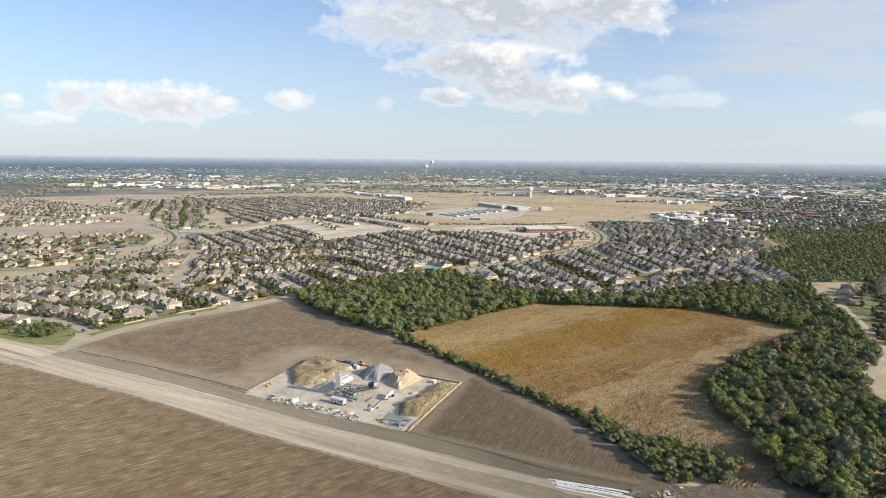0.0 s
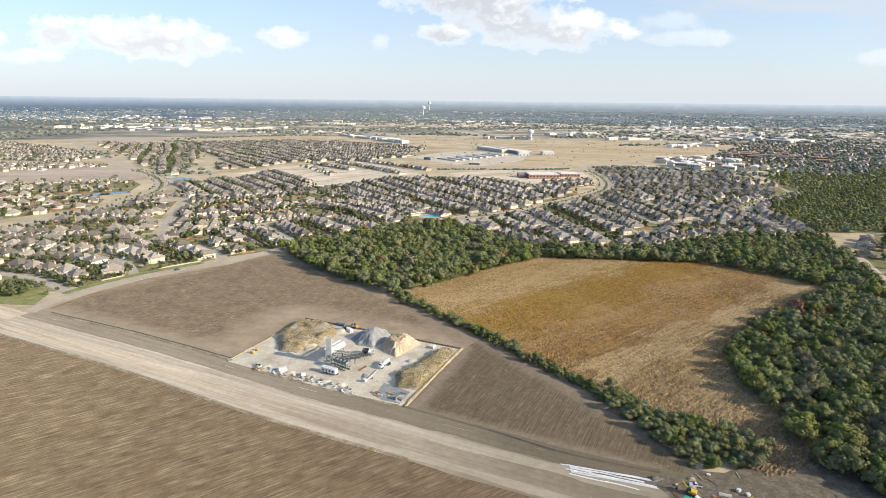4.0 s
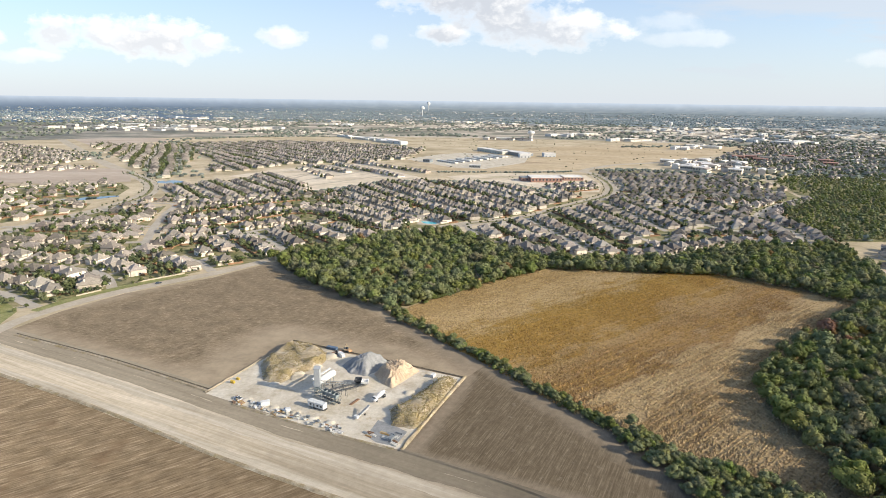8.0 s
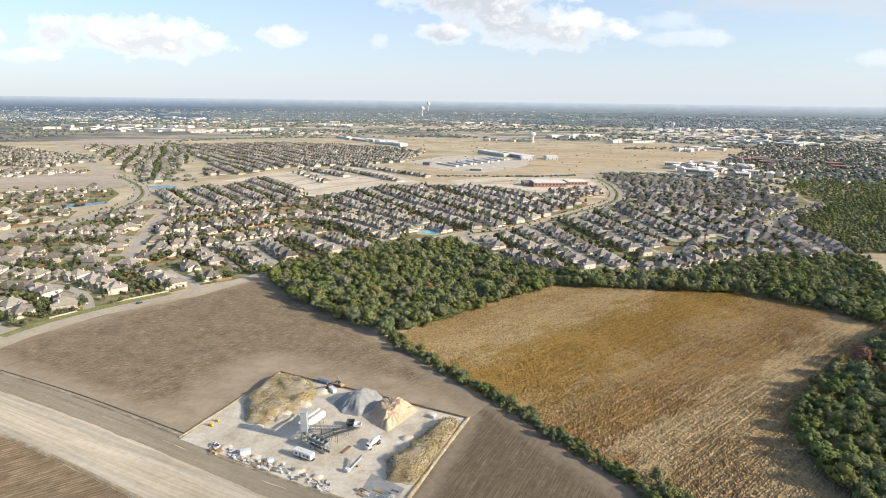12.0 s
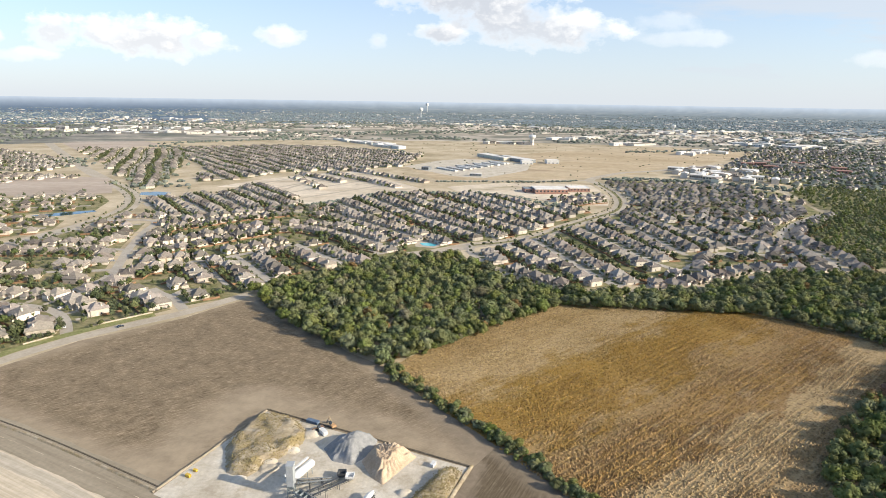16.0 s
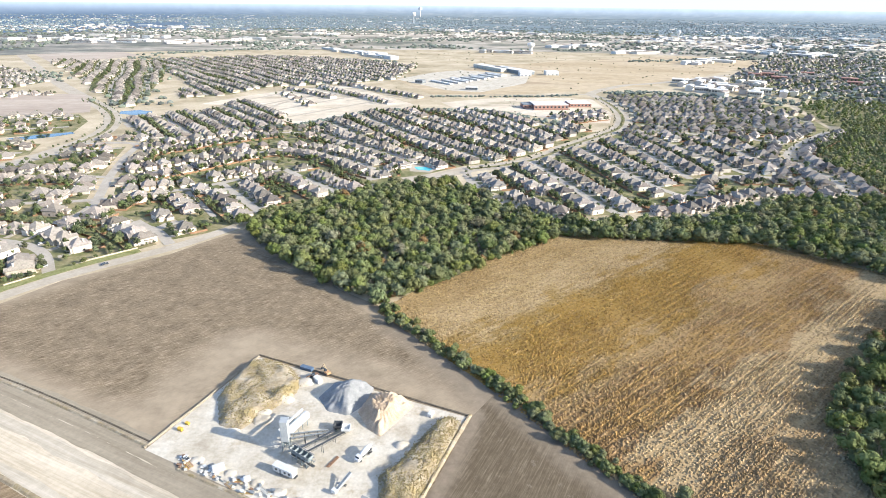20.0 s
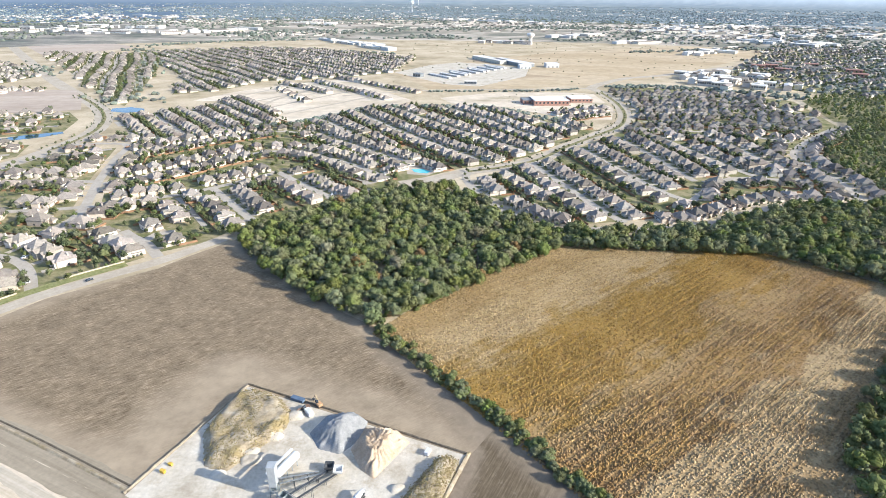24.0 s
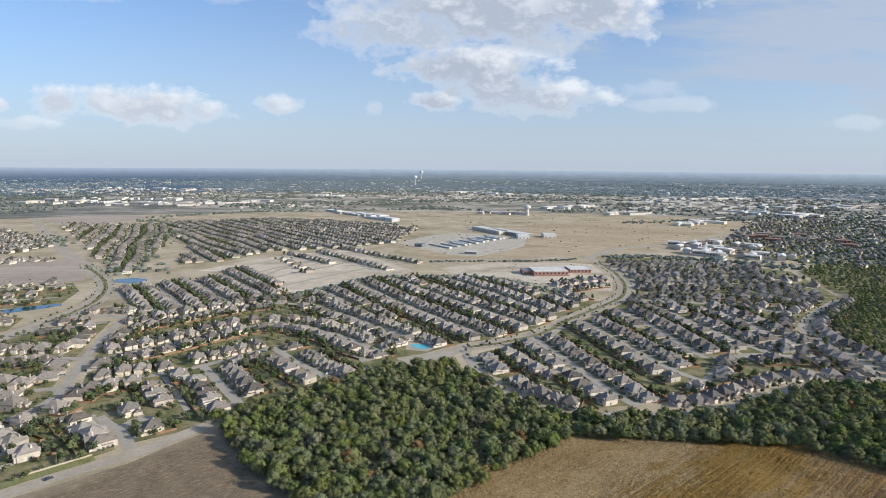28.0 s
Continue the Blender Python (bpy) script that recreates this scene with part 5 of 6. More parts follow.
def belt_line(pts, n, spread, s0=4, s1=7):
    seg = [math.dist(a, b) for a, b in zip(pts, pts[1:])]
    for (a, b), L in zip(zip(pts, pts[1:]), seg):
        for i in range(max(1, int(n * L / sum(seg)))):
            x, y = along(a, b, belt.random())
            clump(x + belt.gauss(0, spread), y + belt.gauss(0, spread), belt.uniform(s0, s1))


belt_line([(-983, 2145), (-778, 1979), (-700, 1600), (-640, 1400), (-560, 1240), (-500, 1225)], 260, 24)
belt_line([(-1000, 2260), (-739, 2519), (-500, 2560)], 160, 18)
belt_line([(-560, 2200), (-139, 2058)], 90, 14)
belt_line([(-900, 2800), (-491, 3058), (-230, 3200), (409, 3456), (900, 3500)], 500, 90, 6, 10)
belt_line([(-20, 1345), (83, 1352), (197, 1360), (286, 1383)], 90, 4, 2.5, 4.5)
belt_line([(-385, 928), (-319, 965), (-266, 1016), (-204, 1052), (-147, 1128), (-76, 1188), (22, 1180), (90, 1185), (150, 1110), (200, 1060)], 240, 6, 3, 5.5)
belt_line([(350, 1410), (440, 1440), (520, 1400), (600, 1370), (680, 1290)], 150, 12, 4, 6)
belt_line([(629, 2168), (900, 2260), (1200, 2330)], 130, 18)
belt_line([(-1180, 1700), (-900, 1560)], 140, 40)
belt_line([(860, 1300), (1300, 1800), (1700, 2300)], 500, 120, 5, 8)
belt_line([(1000, 1300), (1700, 1700)], 420, 130, 5, 8)
belt_line([(700, 1300), (1000, 1500), (1250, 1900)], 260, 70, 4, 7)
belt_line([(600, 700), (1200, 900)], 300, 70, 5, 8)
belt_line([(1250, 2400), (1500, 2700), (2000, 3100)], 300, 110, 5, 8)
for i in range(24000):
    d, a = belt.uniform(2650, 7500) if i % 3 else belt.uniform(4500, 9500), radians(belt.uniform(-46, 46))
    x, y = d * math.sin(a), d * math.cos(a)
    v = noise.noise(Vector((x * 0.0016, y * 0.0010, 3)))
    if v > (0.08 if d < 3500 else -0.25) and far_from_lines((x, y), [[st[0], st[1]] for st in strips], 90):
        clump(x, y, belt.uniform(5, 10))
merged("far_woods", groups, [M_leaf_far, M_leaf_haze], "belts and patches of distant trees, their green paled by painted haze", "woods")
# single shrubs on the open land
groups = []
for i in range(260):
    x, y = belt.uniform(-150, 1150), belt.uniform(1450, 2500)
    clump(x, y, belt.uniform(1.2, 3.0))
for i in range(60):
    clump(belt.uniform(120, 290), belt.uniform(1110, 1330), belt.uniform(1.0, 1.8))
merged("shrubs", groups, [M_leaf_yard], "scattered small shrubs on open grassland", "shrubs")

# ---- concrete plant yard ----
M_spoil = material("spoil_earth", [(0.3, (0.225, 0.178, 0.115)), (0.5, (0.33, 0.272, 0.186)), (0.7, (0.50, 0.44, 0.34))], 0.15, detail=9, fine=(1.0, 0.9), bump=0.3, bump_scale=0.7, patch=((0.28, 0.22, 0.11), 0.1, 0.5))
M_stone = material("grey_aggregate", [(0.3, (0.20, 0.205, 0.205)), (0.7, (0.31, 0.31, 0.305))], 0.25, detail=8, fine=(2.0, 0.5), bump=0.15, bump_scale=1.5)
M_sand = material("tan_sand", [(0.3, (0.40, 0.30, 0.20)), (0.7, (0.58, 0.455, 0.33))], 0.2, detail=9, fine=(1.2, 0.6), bump=0.25, bump_scale=1.2)
M_dark = material("dark_steel", [(0.3, (0.05, 0.055, 0.06)), (0.7, (0.11, 0.115, 0.12))], 0.6, rough=0.55, metal=0.3, fine=(2, 0.4))
M_plant = material("plant_steel", [(0.3, (0.20, 0.235, 0.24)), (0.7, (0.33, 0.365, 0.37))], 0.6, rough=0.5, metal=0.2, fine=(2, 0.4))
M_tower = material("tower_steel", [(0.3, (0.31, 0.33, 0.34)), (0.7, (0.42, 0.44, 0.45))], 0.4, rough=0.55, metal=0.1, fine=(1.5, 0.3))
M_yellow = material("machine_yellow", [(0.3, (0.52, 0.33, 0.04)), (0.7, (0.66, 0.46, 0.10))], 0.6, rough=0.5, fine=(2, 0.35))
M_rust = material("rusty_steel", [(0.3, (0.17, 0.10, 0.065)), (0.7, (0.28, 0.18, 0.12))], 0.6, rough=0.8, fine=(2, 0.4))
M_timber = material("sawn_timber", [(0.3, (0.34, 0.22, 0.11)), (0.7, (0.48, 0.34, 0.19))], 0.5, fine=(2, 0.4), tone=0.2)
M_block = material("cast_block", [(0.3, (0.48, 0.46, 0.41)), (0.7, (0.62, 0.60, 0.55))], 0.4, fine=(2, 0.3), tone=0.15)
M_blue = material("blue_paint", [(0.3, (0.08, 0.12, 0.18)), (0.7, (0.13, 0.18, 0.25))], 0.4, rough=0.5, fine=(2, 0.3))
M_green = material("green_paint", [(0.3, (0.02, 0.28, 0.18)), (0.7, (0.05, 0.38, 0.25))], 0.4, rough=0.4)
M_tyre = material("tyre_rubber", [(0.3, (0.018, 0.018, 0.018)), (0.7, (0.035, 0.034, 0.032))], 1.0)
M_plastic = material("white_sheeting", [(0.3, (0.62, 0.63, 0.64)), (0.7, (0.84, 0.84, 0.83))], 0.5, rough=0.4, fine=(1.2, 0.4), bump=0.1, bump_scale=1)
M_deck = material("deck_steel", [(0.3, (0.36, 0.44, 0.42)), (0.7, (0.50, 0.57, 0.54))], 0.2, (0.1, 1, 1), 0, rough=0.45, metal=0.3, fine=(1, 0.25))
M_soil = material("dark_soil", [(0.3, (0.095, 0.078, 0.057)), (0.5, (0.14, 0.117, 0.087)), (0.7, (0.22, 0.188, 0.145))], 0.25, detail=10, fine=(1, 0.6), bump=0.12, patch=((0.27, 0.235, 0.185), 0.3, 0.60))


def mound(name, poly, height, mat, label, category, step=1.3, rough=0.8, seed=1, steep=0.75, rills=0.0):
    """A heap over a polygon: rises from the edge at the angle of repose to a flattened uneven top."""
    xs, ys = [p[0] for p in poly], [p[1] for p in poly]
    nx, ny = int((max(xs) - min(xs)) / step) + 3, int((max(ys) - min(ys)) / step) + 3
    x0, y0 = min(xs) - step, min(ys) - step
    ring = poly + poly[:1]
    cx, cy = sum(xs) / len(xs), sum(ys) / len(ys)
    verts, ids, faces = [], {}, []
    for j in range(ny):
        for i in range(nx):
            x, y = x0 + i * step, y0 + j * step
            if inside((x, y), poly):
                e = 1e9
                for (ax, ay), (bx, by) in zip(ring, ring[1:]):
                    t = max(0, min(1, ((x - ax) * (bx - ax) + (y - ay) * (by - ay)) / ((bx - ax) ** 2 + (by - ay) ** 2)))
                    e = min(e, math.hypot(x - ax - t * (bx - ax), y - ay - t * (by - ay)))
                n = noise.noise(Vector((x * 0.16, y * 0.16, seed))) * rough + noise.noise(Vector((x * 0.5, y * 0.5, seed + 9))) * rough * 0.4
                z = min(e * steep, height + 0.25 * e * 0.1)
                if rills:
                    a = math.atan2(y - cy, x - cx)
                    z += rills * math.sin(a * 22 + 3 * noise.noise(Vector((x * 0.3, y * 0.3, seed)))) * min(1, e / 3)
                z = max(0.0, z + n * min(1.0, e / 2.5))
            else:
                z = -0.35
            ids[i, j] = len(verts)
            verts.append((x, y, z + 0.2))
    for j in range(ny - 1):
        for i in range(nx - 1):
            q = (ids[i, j], ids[i + 1, j], ids[i + 1, j + 1], ids[i, j + 1])
            if max(verts[k][2] for k in q) > 0.0:
                faces.append(q)
    ob = new(name, mesh_of(name, verts, faces, mat, True))
    return tagged(ob, label, category), verts


_, m1 = mound("spoil_mound", [(-105, 408), (-101, 414), (-96, 416), (-80, 408), (-72, 396), (-74, 384), (-84, 372), (-92, 361), (-102, 364), (-110, 384)], 3.1, M_spoil, "long spoil mound overgrown with dry grass", "mound", rough=1.5, seed=3, steep=0.8)
_, m2 = mound("spoil_mound", [(-4, 369), (2, 370), (6, 366), (-5, 338), (-15, 317), (-27, 320), (-29, 334), (-22, 341), (-13, 355)], 3.2, M_spoil, "spoil bank overgrown with dry grass", "mound", rough=1.5, seed=8)
mound("stone_mound", [(-62, 384), (-56, 396), (-44, 399), (-36, 392), (-38, 380), (-46, 371), (-56, 374)], 5.8, M_stone, "steep heap of grey crushed stone", "stockpile", 0.7, 1.6, 11, 0.72, 0.3)
mound("sand_mound", [(-42, 374), (-37, 388), (-22, 386), (-16, 378), (-24, 366), (-30, 357), (-36, 362)], 5.2, M_sand, "rilled heap of tan sand", "stockpile", 0.6, 1.3, 14, 0.85, 0.75)
for x, y, r, s in ((-84, 368, 4, 1), (-71, 396, 4, 3), (-95, 360, 3, 5), (-86, 373, 4, 6), (-77, 382, 3.5, 8), (-104, 343, 2.5, 9), (-88, 336, 2.2, 10), (-76, 331, 2.4, 11), (-66, 326, 2.6, 12), (-57, 322, 2.3, 13), (-20, 352, 3, 16)):
    mound("rubble_mound", [(x + r * math.cos(a) * 1.3, y + r * math.sin(a)) for a in [i * 0.7 for i in range(9)]], 0.4 * r - 0.2, M_gravel, "low heap of pale rubble", "rubble", 0.8, 0.8, s + 30)

tuft_rng = random.Random(8)


def tuft(x, y, z, s, blades=4):
    """A low uneven clump of dry stalks."""
    n = blades
    a0 = tuft_rng.uniform(0, 6.28)
    vs = [(x + tuft_rng.uniform(-.3, .3) * s, y + tuft_rng.uniform(-.3, .3) * s, z + s * tuft_rng.uniform(0.18, 0.36))]
    for i in range(n):
        a, r = a0 + 6.2832 * i / n + tuft_rng.uniform(-.4, .4), s * tuft_rng.uniform(0.6, 1.15)
        vs.append((x + math.cos(a) * r, y + math.sin(a) * r, z - 0.08))
    return np.array(vs), [(0, 1 + i, 1 + (i + 1) % n) for i in range(n)]


groups = []
for vs, n in ((m1, 8000), (m2, 7500)):
    top = [v for v in vs if v[2] > 1.0]
    for i in range(n):
        v = tuft_rng.choice(top)
        if noise.noise(Vector((v[0] * 0.09, v[1] * 0.09, 4))) < (0.12 if vs is m1 else 0.5):
            tv, tf = tuft(v[0] + tuft_rng.gauss(0, .8), v[1] + tuft_rng.gauss(0, .8), v[2] - 0.05, tuft_rng.uniform(0.2, 0.5), 4)
            groups.append((tv, tf, 0, tuft_rng.random()))
for i in range(260):
    x, y = tuft_rng.gauss(90, 7), tuft_rng.gauss(250, 3.5)
    tv, tf = tuft(x, y, 0.1, tuft_rng.uniform(0.3, 0.6), 4)
    groups.append((tv, tf, 0, tuft_rng.random()))
merged("mound_grass", groups, [M_straw], "tall dry straw-coloured grass on spoil mounds", "grass")


def ridge(name, pts, w, h, mat, label, category="berm"):
    """A low three-sided earth ridge along a line."""
    line = smooth_line(pts, 2.5)
    vs, fs = [], []
    for i, p in enumerate(line):
        d = (line[min(i + 1, len(line) - 1)] - line[max(i - 1, 0)]).normalized()
        n = Vector((-d.y, d.x, 0))
        k = noise.noise(Vector((p.x * 0.2, p.y * 0.2, 1))) * 0.5
        for s, z in ((-1, 0.0), (-0.35, h * (1 + k)), (0.35, h * (0.9 - k)), (1, 0.0)):
            q = p + n * (s * w / 2 * (1 + 0.3 * k))
            vs.append((q.x, q.y, 0.12 + z))
        if i:
            b = 4 * i
            fs += [(b - 4 + j, b + j, b + j + 1, b - 3 + j) for j in range(3)]
    return tagged(new(name, mesh_of(name, vs, fs, mat)), label, category)


ridge("berm", [(-129, 350), (-114, 385), (-100, 419)], 1.6, 0.7, M_shoulder, "low earth berm with silt fence along the yard")
ridge("berm", [(-100, 420), (-45, 396), (10, 371)], 1.4, 0.6, M_soil, "low dark earth berm behind the yard")
ridge("berm", [(10, 372), (-5, 338), (-21, 300)], 2.2, 0.7, M_spoil, "pale earth berm beside the yard")
ridge("berm", [(-283, 423), (-202, 388), (-127, 351)], 2.0, 0.6, M_spoil, "pale earth berm between field and dirt road")
ridge("berm", [(-21, 300), (20, 280), (53, 262), (90, 249)], 2.0, 0.6, M_shoulder, "brown earth berm between field and dirt road")
ridge("ditch_bank", [(-283, 425.5), (-202, 390.5), (-128, 354)], 1.0, 0.35, M_soil, "dark ditch bank along a field")
ridge("berm", [(-110, 338), (-75, 322), (-45, 309), (-24, 301)], 1.6, 0.5, M_spoil, "brown berm in front of the yard")
sheet("gravel_patch", [(-38, 311), (-34, 325), (-27, 321), (-19, 315), (-24, 303), (-33, 306)], 0.235, M_stone, "grey crushed stone spread on the yard", "gravel")
ridge("spoil_windrow", offset(ROAD_LINE[2:6], -15.5), 2.5, 0.5, M_spoil, "uneven windrow of pale spoil along the road", "windrow")


# the batching plant
def batching_plant():
    root = new("batching_plant")
    tx, ty = -68.5, 349.5
    bm = bmesh.new()
    box(bm, tx - 1.5, tx + 1.5, ty - 1.7, ty + 1.7, 5.5, 15.5)
    box(bm, tx - 1.7, tx + 1.7, ty - 1.9, ty + 1.9, 15.5, 15.8)
    bmesh.ops.bevel(bm, geom=bm.edges[:], offset=0.08, segments=1, affect="EDGES")
    part("tower", bm, M_tower, root, "tall pale grey batching tower")
    bm = bmesh.new()
    box(bm, tx - 0.9, tx + 0.9, ty - 1.1, ty + 1.1, 4.2, 5.5)
    tube(bm, (tx, ty, 3.0), (tx, ty, 4.3), 0.4, 0.9, 8)
    part("hopper", bm, M_plant, root)
    for sx in (-1.4, 1.4):
        for sy in (-1.6, 1.6):
            bm = bmesh.new()
            beam(bm, (tx + sx, ty + sy, 0), (tx + sx, ty + sy, 5.6), 0.3)
            part("leg", bm, M_plant, root)
    for z in (2.4, 4.6):
        bm = bmesh.new()
        for a, b in (((-1.4, -1.6), (1.4, -1.6)), ((1.4, -1.6), (1.4, 1.6)), ((1.4, 1.6), (-1.4, 1.6)), ((-1.4, 1.6), (-1.4, -1.6))):
            beam(bm, (tx + a[0], ty + a[1], z), (tx + b[0], ty + b[1], z), 0.18)
            beam(bm, (tx + a[0], ty + a[1], z), (tx + b[0], ty + b[1], z - 2.2), 0.12)
        part("brace", bm, M_plant, root)
    # lying cement silo behind the tower
    a, b = Vector((-70.5, 352.5, 4.6)), Vector((-63.5, 366.5, 4.6))
    bm = bmesh.new()
    tube(bm, a, b, 1.9, 1.9, 20)
    d = (b - a).normalized()
    tube(bm, b, b + d * 0.7, 1.9, 1.2, 20)
    tube(bm, a - d * 0.7, a, 1.2, 1.9, 20)
    part("cement_silo", bm, M_white, root, "lying white cement silo")
    n = Vector((-d.y, d.x, 0))
    bm = bmesh.new()
    beam(bm, a + n * 2.1 + Vector((0, 0, 2.2)), b + n * 2.1 + Vector((0, 0, 2.2)), 0.9, 0.7)
    part("catwalk", bm, M_white, root)
    for t in (0.1, 0.3, 0.5, 0.7, 0.9):
        bm = bmesh.new()
        c = a + (b - a) * t
        for s in (-1.3, 1.3):
            beam(bm, c + n * s - Vector((0, 0, 4.6)), c + n * s - Vector((0, 0, 1.2)), 0.28)
        beam(bm, c + n * 1.3 - Vector((0, 0, 3.4)), c - n * 1.3 - Vector((0, 0, 1.6)), 0.14)
        part("saddle", bm, M_plant, root)
    # aggregate bins on a braced frame
    o, d = Vector((-65.5, 345.5, 0)), Vector((0.82, -0.57, 0))
    n = Vector((0.57, 0.82, 0))
    for i in range(4):
        c = o + d * (2.0 + 2.7 * i)
        bm = bmesh.new()
        ring = [[bm.verts.new(c + d * (sx * s) + n * (sy * s) + Vector((0, 0, z))) for sx, sy in ((-1, -1), (1, -1), (1, 1), (-1, 1))] for s, z in ((0.45, 2.9), (1.3, 4.6), (1.3, 5.8))]
        for k in range(2):
            for j in range(4):
                bm.faces.new((ring[k][j], ring[k][(j + 1) % 4], ring[k + 1][(j + 1) % 4], ring[k + 1][j]))
        bm.faces.new(ring[0][::-1])
        part("bin", bm, M_plant, root)
        for s in (-1.5, 1.5):
            bm = bmesh.new()
            beam(bm, c + n * s, c + n * s + Vector((0, 0, 5.9)), 0.25)
            beam(bm, c + n * s, c + n * s + d * 2.6 + Vector((0, 0, 4)), 0.14)
            part("post", bm, M_plant, root)
    for s in (-1.6, 1.6):
        for z in (2.2, 4.4, 6.0):
            bm = bmesh.new()
            beam(bm, o + n * s + Vector((0, 0, z)), o + d * 12 + n * s + Vector((0, 0, z)), 0.2)
            part("rail", bm, M_plant if z < 5 else M_grey, root)
    bm = bmesh.new()
    beam(bm, o + Vector((0, 0, 1.6)), o + d * 13 + Vector((0, 0, 1.6)), 1.1, 0.3)
    part("belt", bm, M_dark, root)

    def conveyor(p, q, w, mat):
        p, q = Vector(p), Vector(q)
        bm = bmesh.new()
        beam(bm, p, q, w, 0.25)
        c = part("conveyor", bm, mat, root, "long inclined belt conveyor")
        side = (q - p).cross(Vector((0, 0, 1))).normalized() * w * 0.5
        bm = bmesh.new()
        m = max(4, int((q - p).length / 2))
        for s in (-1, 1):
            up = Vector((0, 0, -0.7))
            beam(bm, p + side * s + up, q + side * s + up, 0.1)
            for i in range(m):
                a0, a1 = p + (q - p) * (i / m) + side * s, p + (q - p) * ((i + 1) / m) + side * s
                beam(bm, a0, a1 + up, 0.07)
        part("truss", bm, M_dark, c)
        for t in (0.35, 0.7):
            bm = bmesh.new()
            r = p + (q - p) * t
            for s in (-1, 1):
                beam(bm, r + side * s * 1.4 - Vector((0, 0, r.z)), r + side * s, 0.14)
            part("support", bm, M_dark, c)

    conveyor((-60.5, 344.0, 6.4), (-49.5, 360.5, 1.6), 0.9, M_dark)
    conveyor((-57.5, 341.8, 6.4), (-45.5, 358.8, 1.6), 0.9, M_dark)
    conveyor((-66.5, 350.0, 8.0), (-53.0, 359.5, 2.2), 0.5, M_grey)
    conveyor((-66.0, 348.5, 7.0), (-52.0, 358.0, 2.2), 0.5, M_grey)
    for x, y in ((-49, 362), (-45, 360)):
        bm = bmesh.new()
        ring = [[bm.verts.new((x + sx * s, y + sy * s, z)) for sx, sy in ((-1, -1), (1, -1), (1, 1), (-1, 1))] for s, z in ((0.6, 0.6), (1.9, 2.4), (1.9, 3.4), (1.7, 3.4), (0.5, 1.2))]
        for k in range(4):
            for j in range(4):
                bm.faces.new((ring[k][j], ring[k][(j + 1) % 4], ring[k + 1][(j + 1) % 4], ring[k + 1][j]))
        bm.faces.new(ring[4])
        part("feed_hopper", bm, M_dark if x < -47 else M_white, root)
    return tagged(root, "mobile concrete batching plant with white tower and conveyors", "concrete plant")


batching_plant()


def wheel(parent, x, y, r, w=0.3, name="wheel"):
    bm = bmesh.new()
    tube(bm, (x - w / 2, y, r), (x + w / 2, y, r), r, r, 14)
    t = part(name, bm, M_tyre, parent)
    bm = bmesh.new()
    tube(bm, (x - w / 2 - 0.03, y, r), (x + w / 2 + 0.03, y, r), r * 0.5, r * 0.5, 10)
    part("rim", bm, M_grey, t)


def office_trailer(x, y, turn, label):
    root = new("office_trailer")
    bm = bmesh.new()
    box(bm, -1.5, 1.5, -5, 5, 0.8, 3.6)
    bmesh.ops.bevel(bm, geom=bm.edges[:], offset=0.06, segments=1, affect="EDGES")
    part("body", bm, M_white, root)
    bm = bmesh.new()
    rv, rf = [], []
    hip(rv, rf, -1.5, 1.5, -5, 5, 3.62, 0.1, 0.08, True)
    part("roof", mesh_of("roof", rv, rf, M_white), None, root)
    bm.free()
    for yy in (-3.4, -1.2, 3.2):
        bm = bmesh.new()
        box(bm, 1.48, 1.55, yy - 0.5, yy + 0.5, 1.7, 2.7)
        box(bm, -1.55, -1.48, yy - 0.5, yy + 0.5, 1.7, 2.7)
        part("window", bm, M_glass, root)
    bm = bmesh.new()
    box(bm, -1.56, -1.48, 0.6, 1.5, 0.9, 2.9)
    part("door", bm, M_grey, root)
    bm = bmesh.new()
    box(bm, -0.9, 0.9, -5.8, 4.6, 0.5, 0.8)
    part("chassis", bm, M_dark, root)
    for s in (-1.2, 1.2):
        for yy in (0.6, 1.5):
            wheel(root, s, yy, 0.4)
    root.matrix_basis = pose(x, y, 0.2, 0, 0, turn)
    return tagged(root, label, "trailer")


office_trailer(-66, 335.8, 63, "white site office trailer beside the concrete plant")


def mixer_truck(x, y, turn):
    root = new("mixer_truck")
    bm = bmesh.new()
    box(bm, -0.5, 0.5, -4.4, 4.2, 0.75, 1.05)
    part("chassis", bm, M_dark, root)
    bm = bmesh.new()
    box(bm, -1.2, 1.2, 2.4, 4.2, 0.9, 3.0)
    box(bm, -1.1, 1.1, 4.2, 5.0, 0.9, 2.1)
    bmesh.ops.bevel(bm, geom=bm.edges[:], offset=0.12, segments=1, affect="EDGES")
    part("cab", bm, M_white, root)
    bm = bmesh.new()
    box(bm, -1.05, 1.05, 4.18, 4.24, 2.15, 2.9)
    part("windscreen", bm, M_glass, root)
    bm = bmesh.new()
    tube(bm, (0, 2.0, 2.1), (0, 0.6, 2.4), 0.7, 1.25, 16)
    tube(bm, (0, 0.6, 2.4), (0, -2.0, 2.8), 1.25, 1.2, 16)
    tube(bm, (0, -2.0, 2.8), (0, -4.0, 3.3), 1.2, 0.55, 16)
    part("drum", bm, M_white, root)
    bm = bmesh.new()
    beam(bm, (0, -4.2, 3.1), (0, -5.3, 1.7), 0.5, 0.15)
    part("chute", bm, M_grey, root)
    for s in (-1.05, 1.05):
        for yy in (-3.2, -2.0, 3.3):
            wheel(root, s, yy, 0.52)
    root.matrix_basis = pose(x, y, 0.2, 0, 0, turn)
    return tagged(root, "white concrete mixer truck parked on gravel", "truck")


mixer_truck(-35.5, 345.5, -215)


